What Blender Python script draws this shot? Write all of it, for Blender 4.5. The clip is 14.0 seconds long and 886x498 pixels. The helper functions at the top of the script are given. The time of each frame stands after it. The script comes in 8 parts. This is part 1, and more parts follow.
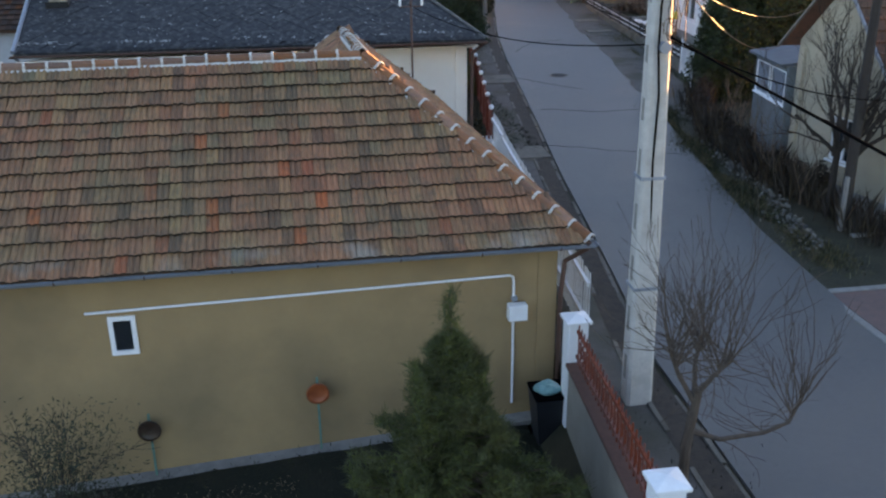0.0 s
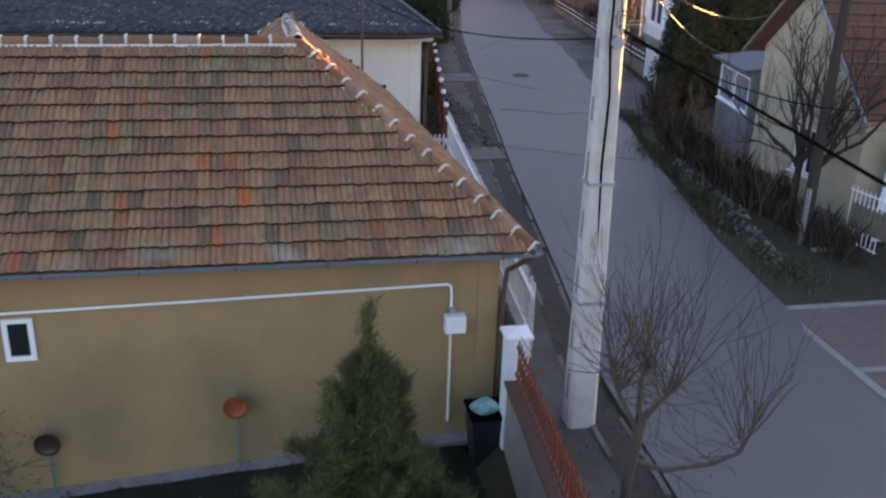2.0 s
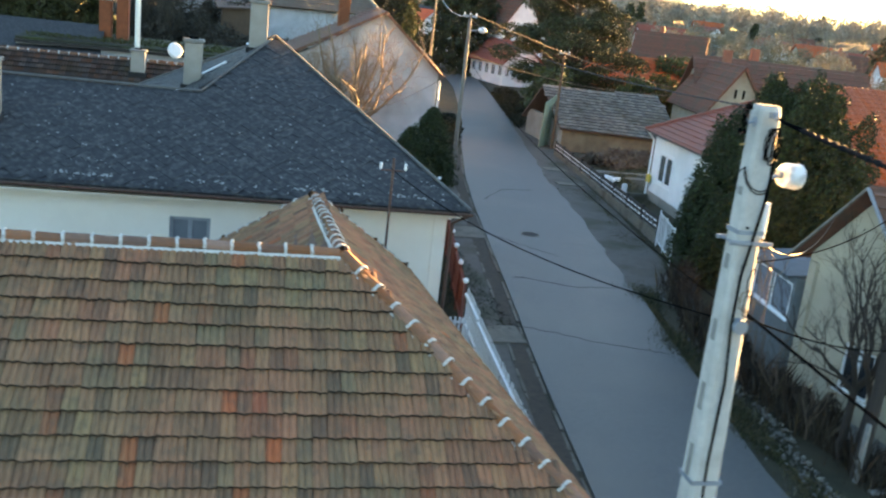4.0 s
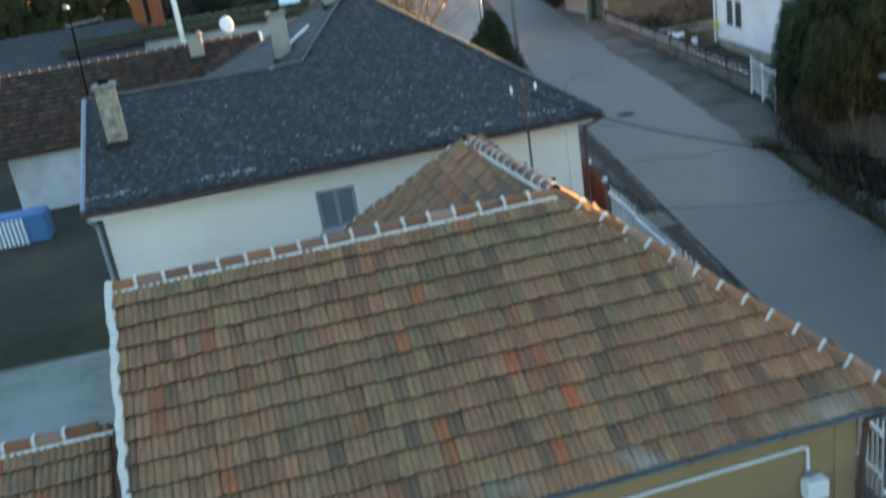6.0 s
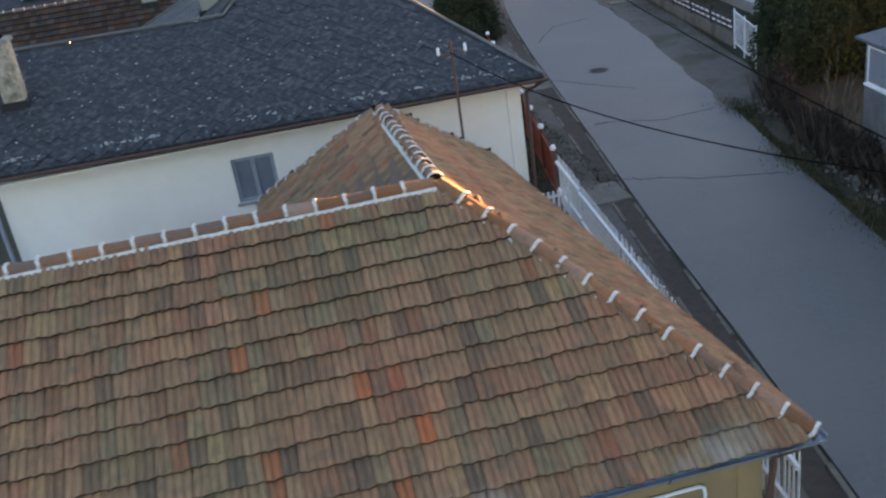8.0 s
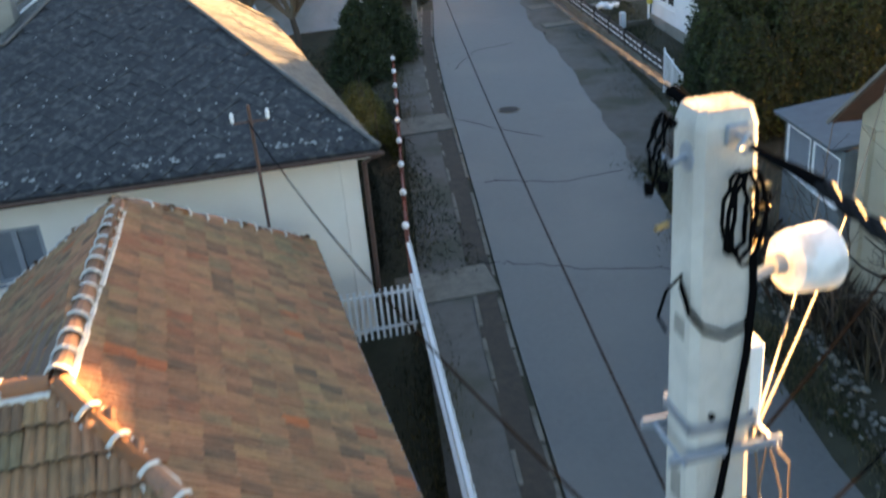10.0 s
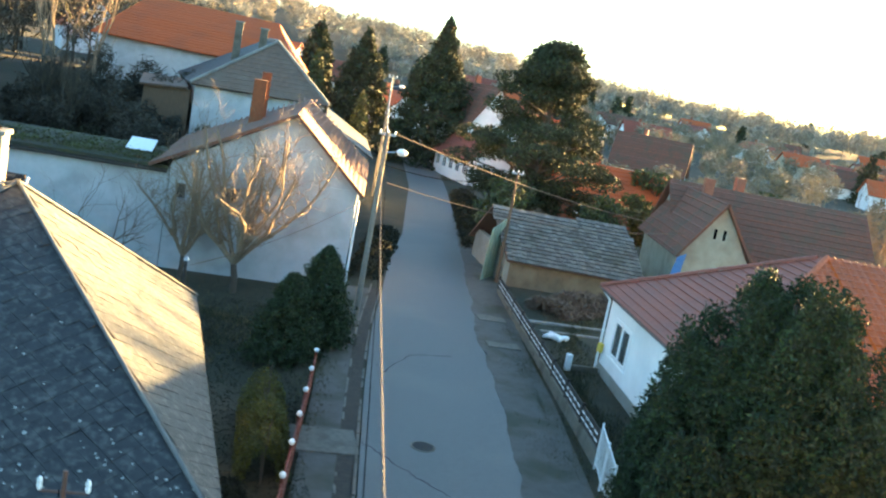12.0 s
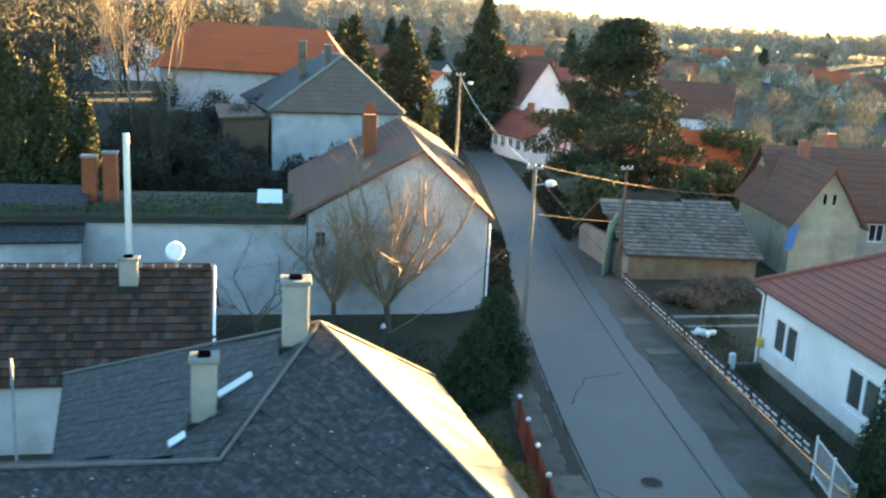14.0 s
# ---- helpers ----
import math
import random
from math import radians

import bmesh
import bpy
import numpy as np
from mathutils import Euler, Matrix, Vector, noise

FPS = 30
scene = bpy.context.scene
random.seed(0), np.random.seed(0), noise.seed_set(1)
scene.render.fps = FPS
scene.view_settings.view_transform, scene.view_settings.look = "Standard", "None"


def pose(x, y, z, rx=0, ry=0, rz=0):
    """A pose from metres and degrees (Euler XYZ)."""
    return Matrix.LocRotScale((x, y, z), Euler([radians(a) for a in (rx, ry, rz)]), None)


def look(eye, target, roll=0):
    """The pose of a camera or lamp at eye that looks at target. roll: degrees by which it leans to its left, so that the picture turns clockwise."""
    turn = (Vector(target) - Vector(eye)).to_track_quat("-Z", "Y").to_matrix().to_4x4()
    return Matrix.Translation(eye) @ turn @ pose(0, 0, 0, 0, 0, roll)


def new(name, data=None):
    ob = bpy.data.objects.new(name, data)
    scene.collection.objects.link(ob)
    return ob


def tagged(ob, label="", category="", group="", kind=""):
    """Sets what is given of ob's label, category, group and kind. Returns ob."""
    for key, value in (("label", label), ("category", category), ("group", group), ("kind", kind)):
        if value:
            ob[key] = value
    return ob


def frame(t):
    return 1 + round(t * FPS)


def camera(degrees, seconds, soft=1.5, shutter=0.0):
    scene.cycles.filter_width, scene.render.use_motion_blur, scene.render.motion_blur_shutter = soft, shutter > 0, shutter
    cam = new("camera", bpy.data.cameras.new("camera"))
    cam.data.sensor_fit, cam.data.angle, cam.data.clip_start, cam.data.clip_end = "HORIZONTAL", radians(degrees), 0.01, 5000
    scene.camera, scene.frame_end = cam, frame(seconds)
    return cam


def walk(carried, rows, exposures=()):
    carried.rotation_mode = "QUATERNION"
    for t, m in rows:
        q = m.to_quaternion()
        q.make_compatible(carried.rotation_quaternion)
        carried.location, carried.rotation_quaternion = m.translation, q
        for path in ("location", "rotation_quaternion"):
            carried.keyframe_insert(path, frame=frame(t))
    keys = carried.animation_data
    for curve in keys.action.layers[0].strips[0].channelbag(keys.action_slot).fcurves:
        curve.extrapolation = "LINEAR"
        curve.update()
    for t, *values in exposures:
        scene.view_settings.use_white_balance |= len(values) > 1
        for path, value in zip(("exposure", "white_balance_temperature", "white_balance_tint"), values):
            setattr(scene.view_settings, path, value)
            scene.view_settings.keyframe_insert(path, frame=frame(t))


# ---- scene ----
cam = camera(51.64, 14.0, soft=2.2, shutter=0.4)
PATH = [
    (0, (-4.722, -13.857, 9.452), (-4.433, -12.017, 8.724), -0.64),
    (0.5, (-4.696, -14.006, 9.159), (-4.357, -12.166, 8.454), -1.22),
    (1, (-4.608, -13.799, 9.009), (-4.230, -11.984, 8.258), -2.37),
    (1.5, (-4.369, -13.319, 8.952), (-4.052, -11.494, 8.199), -2.23),
    (2, (-4.019, -12.816, 9.108), (-3.658, -10.989, 8.381), 1.74),
    (2.5, (-3.884, -11.952, 9.568), (-3.490, -10.122, 8.862), 3.78),
    (3, (-3.888, -11.358, 9.972), (-3.424, -9.490, 9.425), 11.65),
    (3.5, (-4.372, -10.595, 10.282), (-3.893, -8.720, 9.776), 11.27),
    (3.7, (-4.613, -10.344, 10.339), (-4.149, -8.462, 9.844), 9.59),
    (5.8, (-7.594, -9.498, 11.038), (-7.241, -7.606, 10.495), -7.51),
    (6, (-7.648, -9.458, 11.097), (-7.332, -7.614, 10.389), -8.86),
    (6.5, (-7.553, -9.369, 11.106), (-7.292, -7.559, 10.295), -11.00),
    (7, (-7.006, -9.082, 11.014), (-6.785, -7.266, 10.207), -9.92),
    (7.5, (-6.212, -8.586, 10.897), (-5.968, -6.772, 10.089), -8.91),
    (7.7, (-5.836, -8.367, 10.877), (-5.578, -6.557, 10.066), -9.03),
    (9.8, (-1.519, -4.428, 10.836), (-1.206, -2.650, 9.977), -4.58),
    (10, (-1.142, -4.002, 10.893), (-0.830, -2.216, 10.049), -5.26),
    (10.2, (-0.781, -3.530, 10.993), (-0.481, -1.711, 10.218), -6.01),
    (10.5, (-0.260, -2.891, 11.075), (0.047, -1.058, 10.335), -4.50),
    (10.8, (0.180, -2.181, 11.316), (0.535, -0.354, 10.585), -3.32),
    (11, (0.419, -1.720, 11.491), (0.831, 0.157, 10.937), 5.23),
    (11.5, (0.636, -0.985, 11.795), (1.057, 0.942, 11.466), 11.81),
    (12, (0.026, -0.255, 12.613), (0.483, 1.661, 12.263), 10.95),
    (12.5, (-1.027, 0.194, 13.217), (-0.590, 2.113, 12.858), 11.56),
    (13, (-2.661, 0.618, 13.827), (-2.211, 2.528, 13.443), 8.06),
    (13.5, (-4.289, 0.759, 14.420), (-3.858, 2.674, 14.036), 5.53),
    (14, (-5.862, 0.680, 15.172), (-5.444, 2.584, 14.724), 3.03),
]
walk(cam, [(t, look(e, g, r)) for t, e, g, r in PATH],
     exposures=[(0.0, 4.25, 7750, 27), (0.4, 4.30, 8300, 41), (1.0, 4.32, 8300, 40), (2.0, 4.37, 8300, 37), (3.0, 4.57, 7900, 22), (3.5, 4.62, 7500, 11), (6.0, 4.48, 7500, 10), (6.6, 4.42, 8400, 32),
                (7.2, 4.42, 8400, 32), (7.7, 4.42, 8300, 29), (10.0, 4.50, 7700, 17), (10.5, 4.53, 7750, 18), (11.0, 4.62, 8800, 24), (11.5, 4.72, 7400, 9), (12.5, 4.80, 6450, -4), (14.0, 4.70, 6600, -1)])

# ---- sky, sun ----
SUN_AZ = radians(53.5)      # from the y axis towards x
SUN_EL = radians(3.6)
world = bpy.data.worlds.new("world")
scene.world = world
world.use_nodes = True
wn = world.node_tree.nodes
sky = wn.new("ShaderNodeTexSky")
sky.sky_type = "NISHITA"
sky.sun_disc = False
sky.sun_elevation = SUN_EL
sky.sun_rotation = SUN_AZ
sky.air_density = 0.8
sky.dust_density = 0.5
sky.ozone_density = 2.0
wn["Background"].inputs[1].default_value = 0.063
world.node_tree.links.new(sky.outputs[0], wn["Background"].inputs[0])
sun = new("sun", bpy.data.lights.new("sun", "SUN"))
sun.data.energy, sun.data.angle, sun.data.color = 5.0, radians(0.6), (1.0, 0.61, 0.25)
to_sun = Vector((math.sin(SUN_AZ) * math.cos(SUN_EL), math.cos(SUN_AZ) * math.cos(SUN_EL), math.sin(SUN_EL)))
sun.matrix_world = Matrix.Translation((30, 30, 40)) @ to_sun.to_track_quat("Z", "Y").to_matrix().to_4x4()


# ---- materials ----
def mat(name, c1, c2=None, scale=3.0, rough=0.85, metal=0.0, bump=0.0, bump_scale=30.0, c3=None, scale3=0.6, amount3=0.5,
        per_object=0.0, per_island=0.0, stretch=None, detail=5.0, spec=0.4):
    """A procedural surface: two colours mixed by fine noise, a third in larger stains, and a fine relief."""
    m = bpy.data.materials.new(name)
    m.use_nodes = True
    nt = m.node_tree
    n, l = nt.nodes, nt.links
    b = n["Principled BSDF"]
    b.inputs["Roughness"].default_value = rough
    b.inputs["Metallic"].default_value = metal
    b.inputs["Specular IOR Level"].default_value = spec
    tc = n.new("ShaderNodeTexCoord")
    mp = n.new("ShaderNodeMapping")
    l.new(tc.outputs["Object"], mp.inputs[0])
    if stretch:
        mp.inputs["Scale"].default_value = stretch
    no = n.new("ShaderNodeTexNoise")
    no.inputs["Scale"].default_value, no.inputs["Detail"].default_value, no.inputs["Roughness"].default_value = scale, detail, 0.65
    l.new(mp.outputs[0], no.inputs["Vector"])
    mix = n.new("ShaderNodeMix")
    mix.data_type = "RGBA"
    ramp = n.new("ShaderNodeMapRange")
    ramp.inputs[1].default_value, ramp.inputs[2].default_value = 0.3, 0.7
    l.new(no.outputs["Fac"], ramp.inputs[0])
    l.new(ramp.outputs[0], mix.inputs[0])
    mix.inputs[6].default_value = (*c1, 1)
    mix.inputs[7].default_value = (*(c2 or tuple(v * 0.75 for v in c1)), 1)
    col = mix.outputs[2]
    if c3:
        n3 = n.new("ShaderNodeTexNoise")
        n3.inputs["Scale"].default_value, n3.inputs["Detail"].default_value = scale3, 4
        l.new(mp.outputs[0], n3.inputs["Vector"])
        r3 = n.new("ShaderNodeMapRange")
        r3.inputs[1].default_value, r3.inputs[2].default_value, r3.inputs[4].default_value = 0.48, 0.68, amount3
        l.new(n3.outputs["Fac"], r3.inputs[0])
        m3 = n.new("ShaderNodeMix")
        m3.data_type = "RGBA"
        l.new(r3.outputs[0], m3.inputs[0])
        l.new(col, m3.inputs[6])
        m3.inputs[7].default_value = (*c3, 1)
        col = m3.outputs[2]
    for which, amount in (("Object Info", per_object), ("Island", per_island)):
        if amount:
            if which == "Island":
                src = n.new("ShaderNodeNewGeometry").outputs["Random Per Island"]
            else:
                src = n.new("ShaderNodeObjectInfo").outputs["Random"]
            hs = n.new("ShaderNodeHueSaturation")
            v = n.new("ShaderNodeMapRange")
            v.inputs[3].default_value, v.inputs[4].default_value = 1 - amount, 1 + amount
            l.new(src, v.inputs[0])
            l.new(v.outputs[0], hs.inputs["Value"])
            wob = n.new("ShaderNodeMath")
            wob.operation = "MULTIPLY"
            wob.inputs[1].default_value = 7.31
            l.new(src, wob.inputs[0])
            fr = n.new("ShaderNodeMath")
            fr.operation = "FRACT"
            l.new(wob.outputs[0], fr.inputs[0])
            sv = n.new("ShaderNodeMapRange")
            sv.inputs[3].default_value, sv.inputs[4].default_value = 1 - amount * 0.7, 1 + amount * 0.7
            l.new(fr.outputs[0], sv.inputs[0])
            l.new(sv.outputs[0], hs.inputs["Saturation"])
            l.new(col, hs.inputs["Color"])
            col = hs.outputs[0]
    l.new(col, b.inputs["Base Color"])
    if bump:
        nb = n.new("ShaderNodeTexNoise")
        nb.inputs["Scale"].default_value, nb.inputs["Detail"].default_value = bump_scale, 6
        l.new(mp.outputs[0], nb.inputs["Vector"])
        bp = n.new("ShaderNodeBump")
        bp.inputs["Strength"].default_value, bp.inputs["Distance"].default_value = bump, 0.02
        l.new(nb.outputs["Fac"], bp.inputs["Height"])
        l.new(bp.outputs[0], b.inputs["Normal"])
    return m


def tile_material(name="roof_tile_clay", eaves=None):
    """Old pressed clay tiles: each its own mix of buff, ochre, red and grey, streaked along the fall, with lichen and soot."""
    m = mat(name, (0.26, 0.148, 0.084), (0.17, 0.100, 0.058), 9, 0.9, bump=0.5, bump_scale=25)
    nt = m.node_tree
    n, l = nt.nodes, nt.links
    b = n["Principled BSDF"]
    old = b.inputs["Base Color"].links[0].from_socket
    geo = n.new("ShaderNodeNewGeometry")

    def maths(op, a, c):
        x = n.new("ShaderNodeMath")
        x.operation = op
        for k, v in enumerate((a, c)):
            if isinstance(v, (int, float)):
                x.inputs[k].default_value = v
            else:
                l.new(v, x.inputs[k])
        return x.outputs[0]

    def ranged(src, lo, hi, to0=0.0, to1=1.0):
        r = n.new("ShaderNodeMapRange")
        for k, v in enumerate((lo, hi, to0, to1)):
            r.inputs[k + 1].default_value = v
        l.new(src, r.inputs[0])
        return r.outputs[0]

    def blend(fac, a, c, kind="MIX"):
        x = n.new("ShaderNodeMix")
        x.data_type, x.blend_type = "RGBA", kind
        for sock, v in ((x.inputs[0], fac), (x.inputs[6], a), (x.inputs[7], c)):
            if isinstance(v, (int, float)):
                sock.default_value = v
            elif isinstance(v, tuple):
                sock.default_value = (*v, 1)
            else:
                l.new(v, sock)
        return x.outputs[2]

    def noise_at(vec, scale, detail):
        x = n.new("ShaderNodeTexNoise")
        x.inputs["Scale"].default_value, x.inputs["Detail"].default_value = scale, detail
        l.new(vec, x.inputs["Vector"])
        return x.outputs["Fac"]

    rnd = maths("FRACT", maths("ADD", n.new("ShaderNodeObjectInfo").outputs["Random"], geo.outputs["Random Per Island"]), 0)
    cr = n.new("ShaderNodeValToRGB")
    e = cr.color_ramp.elements
    stops = [(0.0, (0.092, 0.069, 0.051)), (0.10, (0.209, 0.108, 0.063)), (0.24, (0.306, 0.173, 0.094)), (0.38, (0.257, 0.121, 0.069)), (0.5, (0.194, 0.151, 0.090)),
             (0.62, (0.364, 0.211, 0.106)), (0.74, (0.267, 0.146, 0.087)), (0.86, (0.373, 0.186, 0.104)), (0.955, (0.228, 0.102, 0.059)), (0.985, (0.320, 0.098, 0.049)), (1.0, (0.485, 0.125, 0.035))]
    e[0].position, e[0].color = stops[0][0], (*stops[0][1], 1)
    e[1].position, e[1].color = stops[-1][0], (*stops[-1][1], 1)
    for p, c in stops[1:-1]:
        e.new(p).color = (*c, 1)
    l.new(rnd, cr.inputs[0])
    col = blend(0.72, old, cr.outputs[0])
    # streaks down each tile, from its own coordinates
    uv = n.new("ShaderNodeUVMap")
    uv.uv_map = "tile"
    off = n.new("ShaderNodeCombineXYZ")
    l.new(maths("MULTIPLY", rnd, 37.0), off.inputs[0])
    l.new(maths("MULTIPLY", rnd, 91.0), off.inputs[1])
    va = n.new("ShaderNodeVectorMath")
    va.operation = "MULTIPLY_ADD"
    l.new(uv.outputs[0], va.inputs[0])
    va.inputs[1].default_value = (30.0, 3.6, 1.0)
    l.new(off.outputs[0], va.inputs[2])
    streak = noise_at(va.outputs[0], 1.0, 3)
    col = blend(ranged(streak, 0.50, 0.76, 0.0, 0.62), col, (0.092, 0.066, 0.046))
    col = blend(ranged(streak, 0.46, 0.26, 0.0, 0.40), col, (0.46, 0.25, 0.142))
    # broad stains over many courses: rain-washed red ground and grey-green soot
    broad = ranged(noise_at(geo.outputs["Position"], 0.55, 3), 0.36, 0.66)
    col = blend(1.0, col, blend(broad, (1.10, 0.90, 0.84), (0.84, 0.92, 0.84)), "MULTIPLY")
    # lichen and soot
    col = blend(ranged(noise_at(geo.outputs["Position"], 5.0, 8), 0.52, 0.74, 0.0, 0.6), col, (0.105, 0.078, 0.052))
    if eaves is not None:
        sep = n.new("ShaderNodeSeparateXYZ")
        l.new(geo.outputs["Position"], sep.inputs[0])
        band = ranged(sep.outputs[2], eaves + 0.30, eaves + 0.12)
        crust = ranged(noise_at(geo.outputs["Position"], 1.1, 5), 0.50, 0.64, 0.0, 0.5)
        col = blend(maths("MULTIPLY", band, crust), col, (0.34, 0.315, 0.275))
    l.new(col, b.inputs["Base Color"])
    return m


M = {}
M["tile"] = tile_material()
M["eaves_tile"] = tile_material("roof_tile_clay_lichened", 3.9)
M["tile_bed"] = mat("roof_underlay", (0.16, 0.09, 0.06), (0.10, 0.06, 0.045), 6)
M["mortar"] = mat("lime_mortar", (0.62, 0.60, 0.56), (0.45, 0.42, 0.38), 14, 0.95, bump=0.6, bump_scale=40)
M["ridge_cap"] = mat("ridge_cap_clay", (0.2805, 0.1275, 0.07225), (0.187, 0.102, 0.068), 10, 0.9, bump=0.5, per_object=0.3)
M["ochre"] = mat("ochre_plaster", (0.345, 0.228, 0.116), (0.295, 0.195, 0.100), 1.6, 0.92, bump=0.25, bump_scale=60, c3=(0.205, 0.142, 0.078), scale3=0.55, amount3=0.75)
M["white_plaster"] = mat("white_plaster", (0.88, 0.79, 0.70), (0.84, 0.75, 0.66), 2.0, 0.92, bump=0.25, bump_scale=50, c3=(0.72, 0.60, 0.51), scale3=0.35, amount3=0.5)
M["cool_plaster"] = mat("cool_white_plaster", (0.80, 0.80, 0.80), (0.72, 0.73, 0.74), 2.0, 0.92, bump=0.25, bump_scale=50, c3=(0.58, 0.58, 0.58), scale3=0.4, amount3=0.5)
M["old_wash"] = mat("crumbling_cream_wash", (0.36, 0.34, 0.26), (0.27, 0.25, 0.19), 1.5, 0.95, bump=0.5, c3=(0.18, 0.15, 0.11), scale3=0.6, amount3=0.7)
M["aged_plaster"] = mat("aged_limewash", (0.50, 0.50, 0.51), (0.40, 0.40, 0.41), 1.3, 0.93, bump=0.4, bump_scale=25, c3=(0.26, 0.25, 0.24), scale3=0.45, amount3=0.75, detail=8)
M["grey_plaster"] = mat("weathered_plaster", (0.3315, 0.305, 0.2652), (0.2652, 0.2387, 0.2055), 2.0, 0.95, bump=0.4, bump_scale=30, c3=(0.1989, 0.179, 0.1525), scale3=0.6, amount3=0.6)
M["cream_plaster"] = mat("cream_plaster", (0.459, 0.391, 0.289), (0.391, 0.3315, 0.2465), 1.5, 0.93, bump=0.3, bump_scale=40, c3=(0.2805, 0.238, 0.1785), scale3=0.4, amount3=0.5)
M["slate"] = mat("fibre_cement_slate", (0.036, 0.037, 0.039), (0.021, 0.022, 0.025), 5, 0.66, bump=0.4, bump_scale=40, c3=(0.150, 0.146, 0.136), scale3=7, amount3=0.36, per_island=0.10, spec=0.3)
M["zinc"] = mat("grey_zinc", (0.30, 0.34, 0.39), (0.24, 0.27, 0.31), 8, 0.5, metal=0.5)
M["brown_metal"] = mat("brown_painted_metal", (0.12, 0.06, 0.045), (0.08, 0.045, 0.035), 8, 0.55)
M["asphalt"] = mat("worn_asphalt", (0.090, 0.089, 0.086), (0.070, 0.070, 0.068), 9, 0.62, bump=0.25, bump_scale=80, c3=(0.108, 0.100, 0.090), scale3=0.22, amount3=0.75, spec=0.5)
M["concrete"] = mat("concrete", (0.27, 0.2565, 0.234), (0.189, 0.18, 0.1665), 6, 0.92, bump=0.4, bump_scale=40, c3=(0.126, 0.117, 0.1035), scale3=1.2, amount3=0.5)
M["grey_pole"] = mat("weathered_grey_pole", (0.20, 0.175, 0.15), (0.14, 0.122, 0.105), 5, 0.92, bump=0.3)
M["pole"] = mat("pale_concrete", (0.522, 0.495, 0.459), (0.414, 0.396, 0.369), 7, 0.9, bump=0.4, bump_scale=50, c3=(0.324, 0.288, 0.252), scale3=2.0, amount3=0.5)
M["earth"] = mat("garden_earth_grass", (0.040, 0.037, 0.019), (0.022, 0.022, 0.012), 2.5, 0.98, bump=0.8, bump_scale=18, c3=(0.068, 0.050, 0.030), scale3=0.22, amount3=0.85)
M["verge"] = mat("trodden_verge", (0.112, 0.098, 0.085), (0.084, 0.074, 0.063), 3, 0.95, bump=0.7, bump_scale=20, c3=(0.050, 0.048, 0.028), scale3=0.55, amount3=0.8)
M["ditch"] = mat("ditch_dark", (0.062, 0.045, 0.032), (0.034, 0.027, 0.021), 5, 0.95, bump=0.6)
M["white_paint"] = mat("white_paint", (0.80, 0.80, 0.80), (0.70, 0.70, 0.71), 5, 0.6)
M["grey_window"] = mat("grey_window_paint", (0.30, 0.32, 0.35), (0.24, 0.25, 0.28), 5, 0.6)
M["red_paint"] = mat("red_brown_paint", (0.22, 0.050, 0.026), (0.15, 0.036, 0.022), 8, 0.6, per_object=0.2)
M["dark_wood"] = mat("dark_wood", (0.040, 0.032, 0.027), (0.026, 0.021, 0.018), 10, 0.8)
M["brown_wood"] = mat("brown_wood", (0.14, 0.085, 0.05), (0.09, 0.055, 0.035), 10, 0.8, stretch=(1, 1, 0.2))
M["brick"] = mat("red_brick", (0.255, 0.0975, 0.05625), (0.18, 0.0675, 0.04125), 5, 0.92, bump=0.4, per_island=0.2)
M["orange_tile"] = mat("orange_clay_tile", (0.48, 0.100, 0.026), (0.37, 0.078, 0.022), 5, 0.8, c3=(0.28, 0.078, 0.036), scale3=0.4, amount3=0.5, per_island=0.15)
M["red_sheet"] = mat("red_roof_sheet", (0.255, 0.07225, 0.0425), (0.2125, 0.0595, 0.03825), 4, 0.7, c3=(0.17, 0.0595, 0.0425), scale3=0.5, amount3=0.5, per_island=0.1)
M["old_tile"] = mat("old_brown_tile", (0.190, 0.078, 0.050), (0.125, 0.060, 0.040), 4, 0.92, bump=0.6, bump_scale=15, c3=(0.08, 0.072, 0.048), scale3=0.8, amount3=0.6, per_island=0.25)
M["black"] = mat("black_rubber", (0.004, 0.004, 0.0045), (0.003, 0.003, 0.0035), 10, 0.95, spec=0.0)
M["glass"] = mat("window_glass", (0.02, 0.024, 0.028), (0.015, 0.018, 0.02), 1, 0.06, spec=0.8)
M["bark"] = mat("bark", (0.105, 0.075, 0.055), (0.06, 0.045, 0.035), 12, 0.95, bump=0.7, stretch=(1, 1, 0.3))
M["dark_bark"] = mat("dark_damp_bark", (0.050, 0.038, 0.030), (0.030, 0.024, 0.020), 12, 0.95, bump=0.6, stretch=(1, 1, 0.3))
M["twig"] = mat("twig_bark", (0.17, 0.12, 0.085), (0.11, 0.075, 0.055), 12, 0.95)
M["needles"] = mat("conifer_needles", (0.088, 0.092, 0.034), (0.048, 0.058, 0.022), 3, 0.9, per_island=0.45, c3=(0.075, 0.072, 0.025), scale3=0.6, amount3=0.6)
M["dark_needles"] = mat("dark_conifer_needles", (0.052, 0.058, 0.025), (0.026, 0.033, 0.014), 3, 0.9, per_island=0.5, c3=(0.062, 0.052, 0.024), scale3=0.5, amount3=0.5)
# Distance haze is painted into these two pale twig colours; no air is modelled.
M["haze_twig"] = mat("twigs_tinted_for_haze", (0.34, 0.29, 0.225), (0.25, 0.22, 0.175), 0.03, 0.95, per_island=0.3, c3=(0.27, 0.25, 0.20), scale3=0.02, amount3=0.8)
M["far_twig"] = mat("far_twigs_tinted_for_haze", (0.28, 0.235, 0.165), (0.20, 0.17, 0.12), 0.05, 0.95, per_island=0.35, c3=(0.15, 0.13, 0.078), scale3=0.06, amount3=0.8)
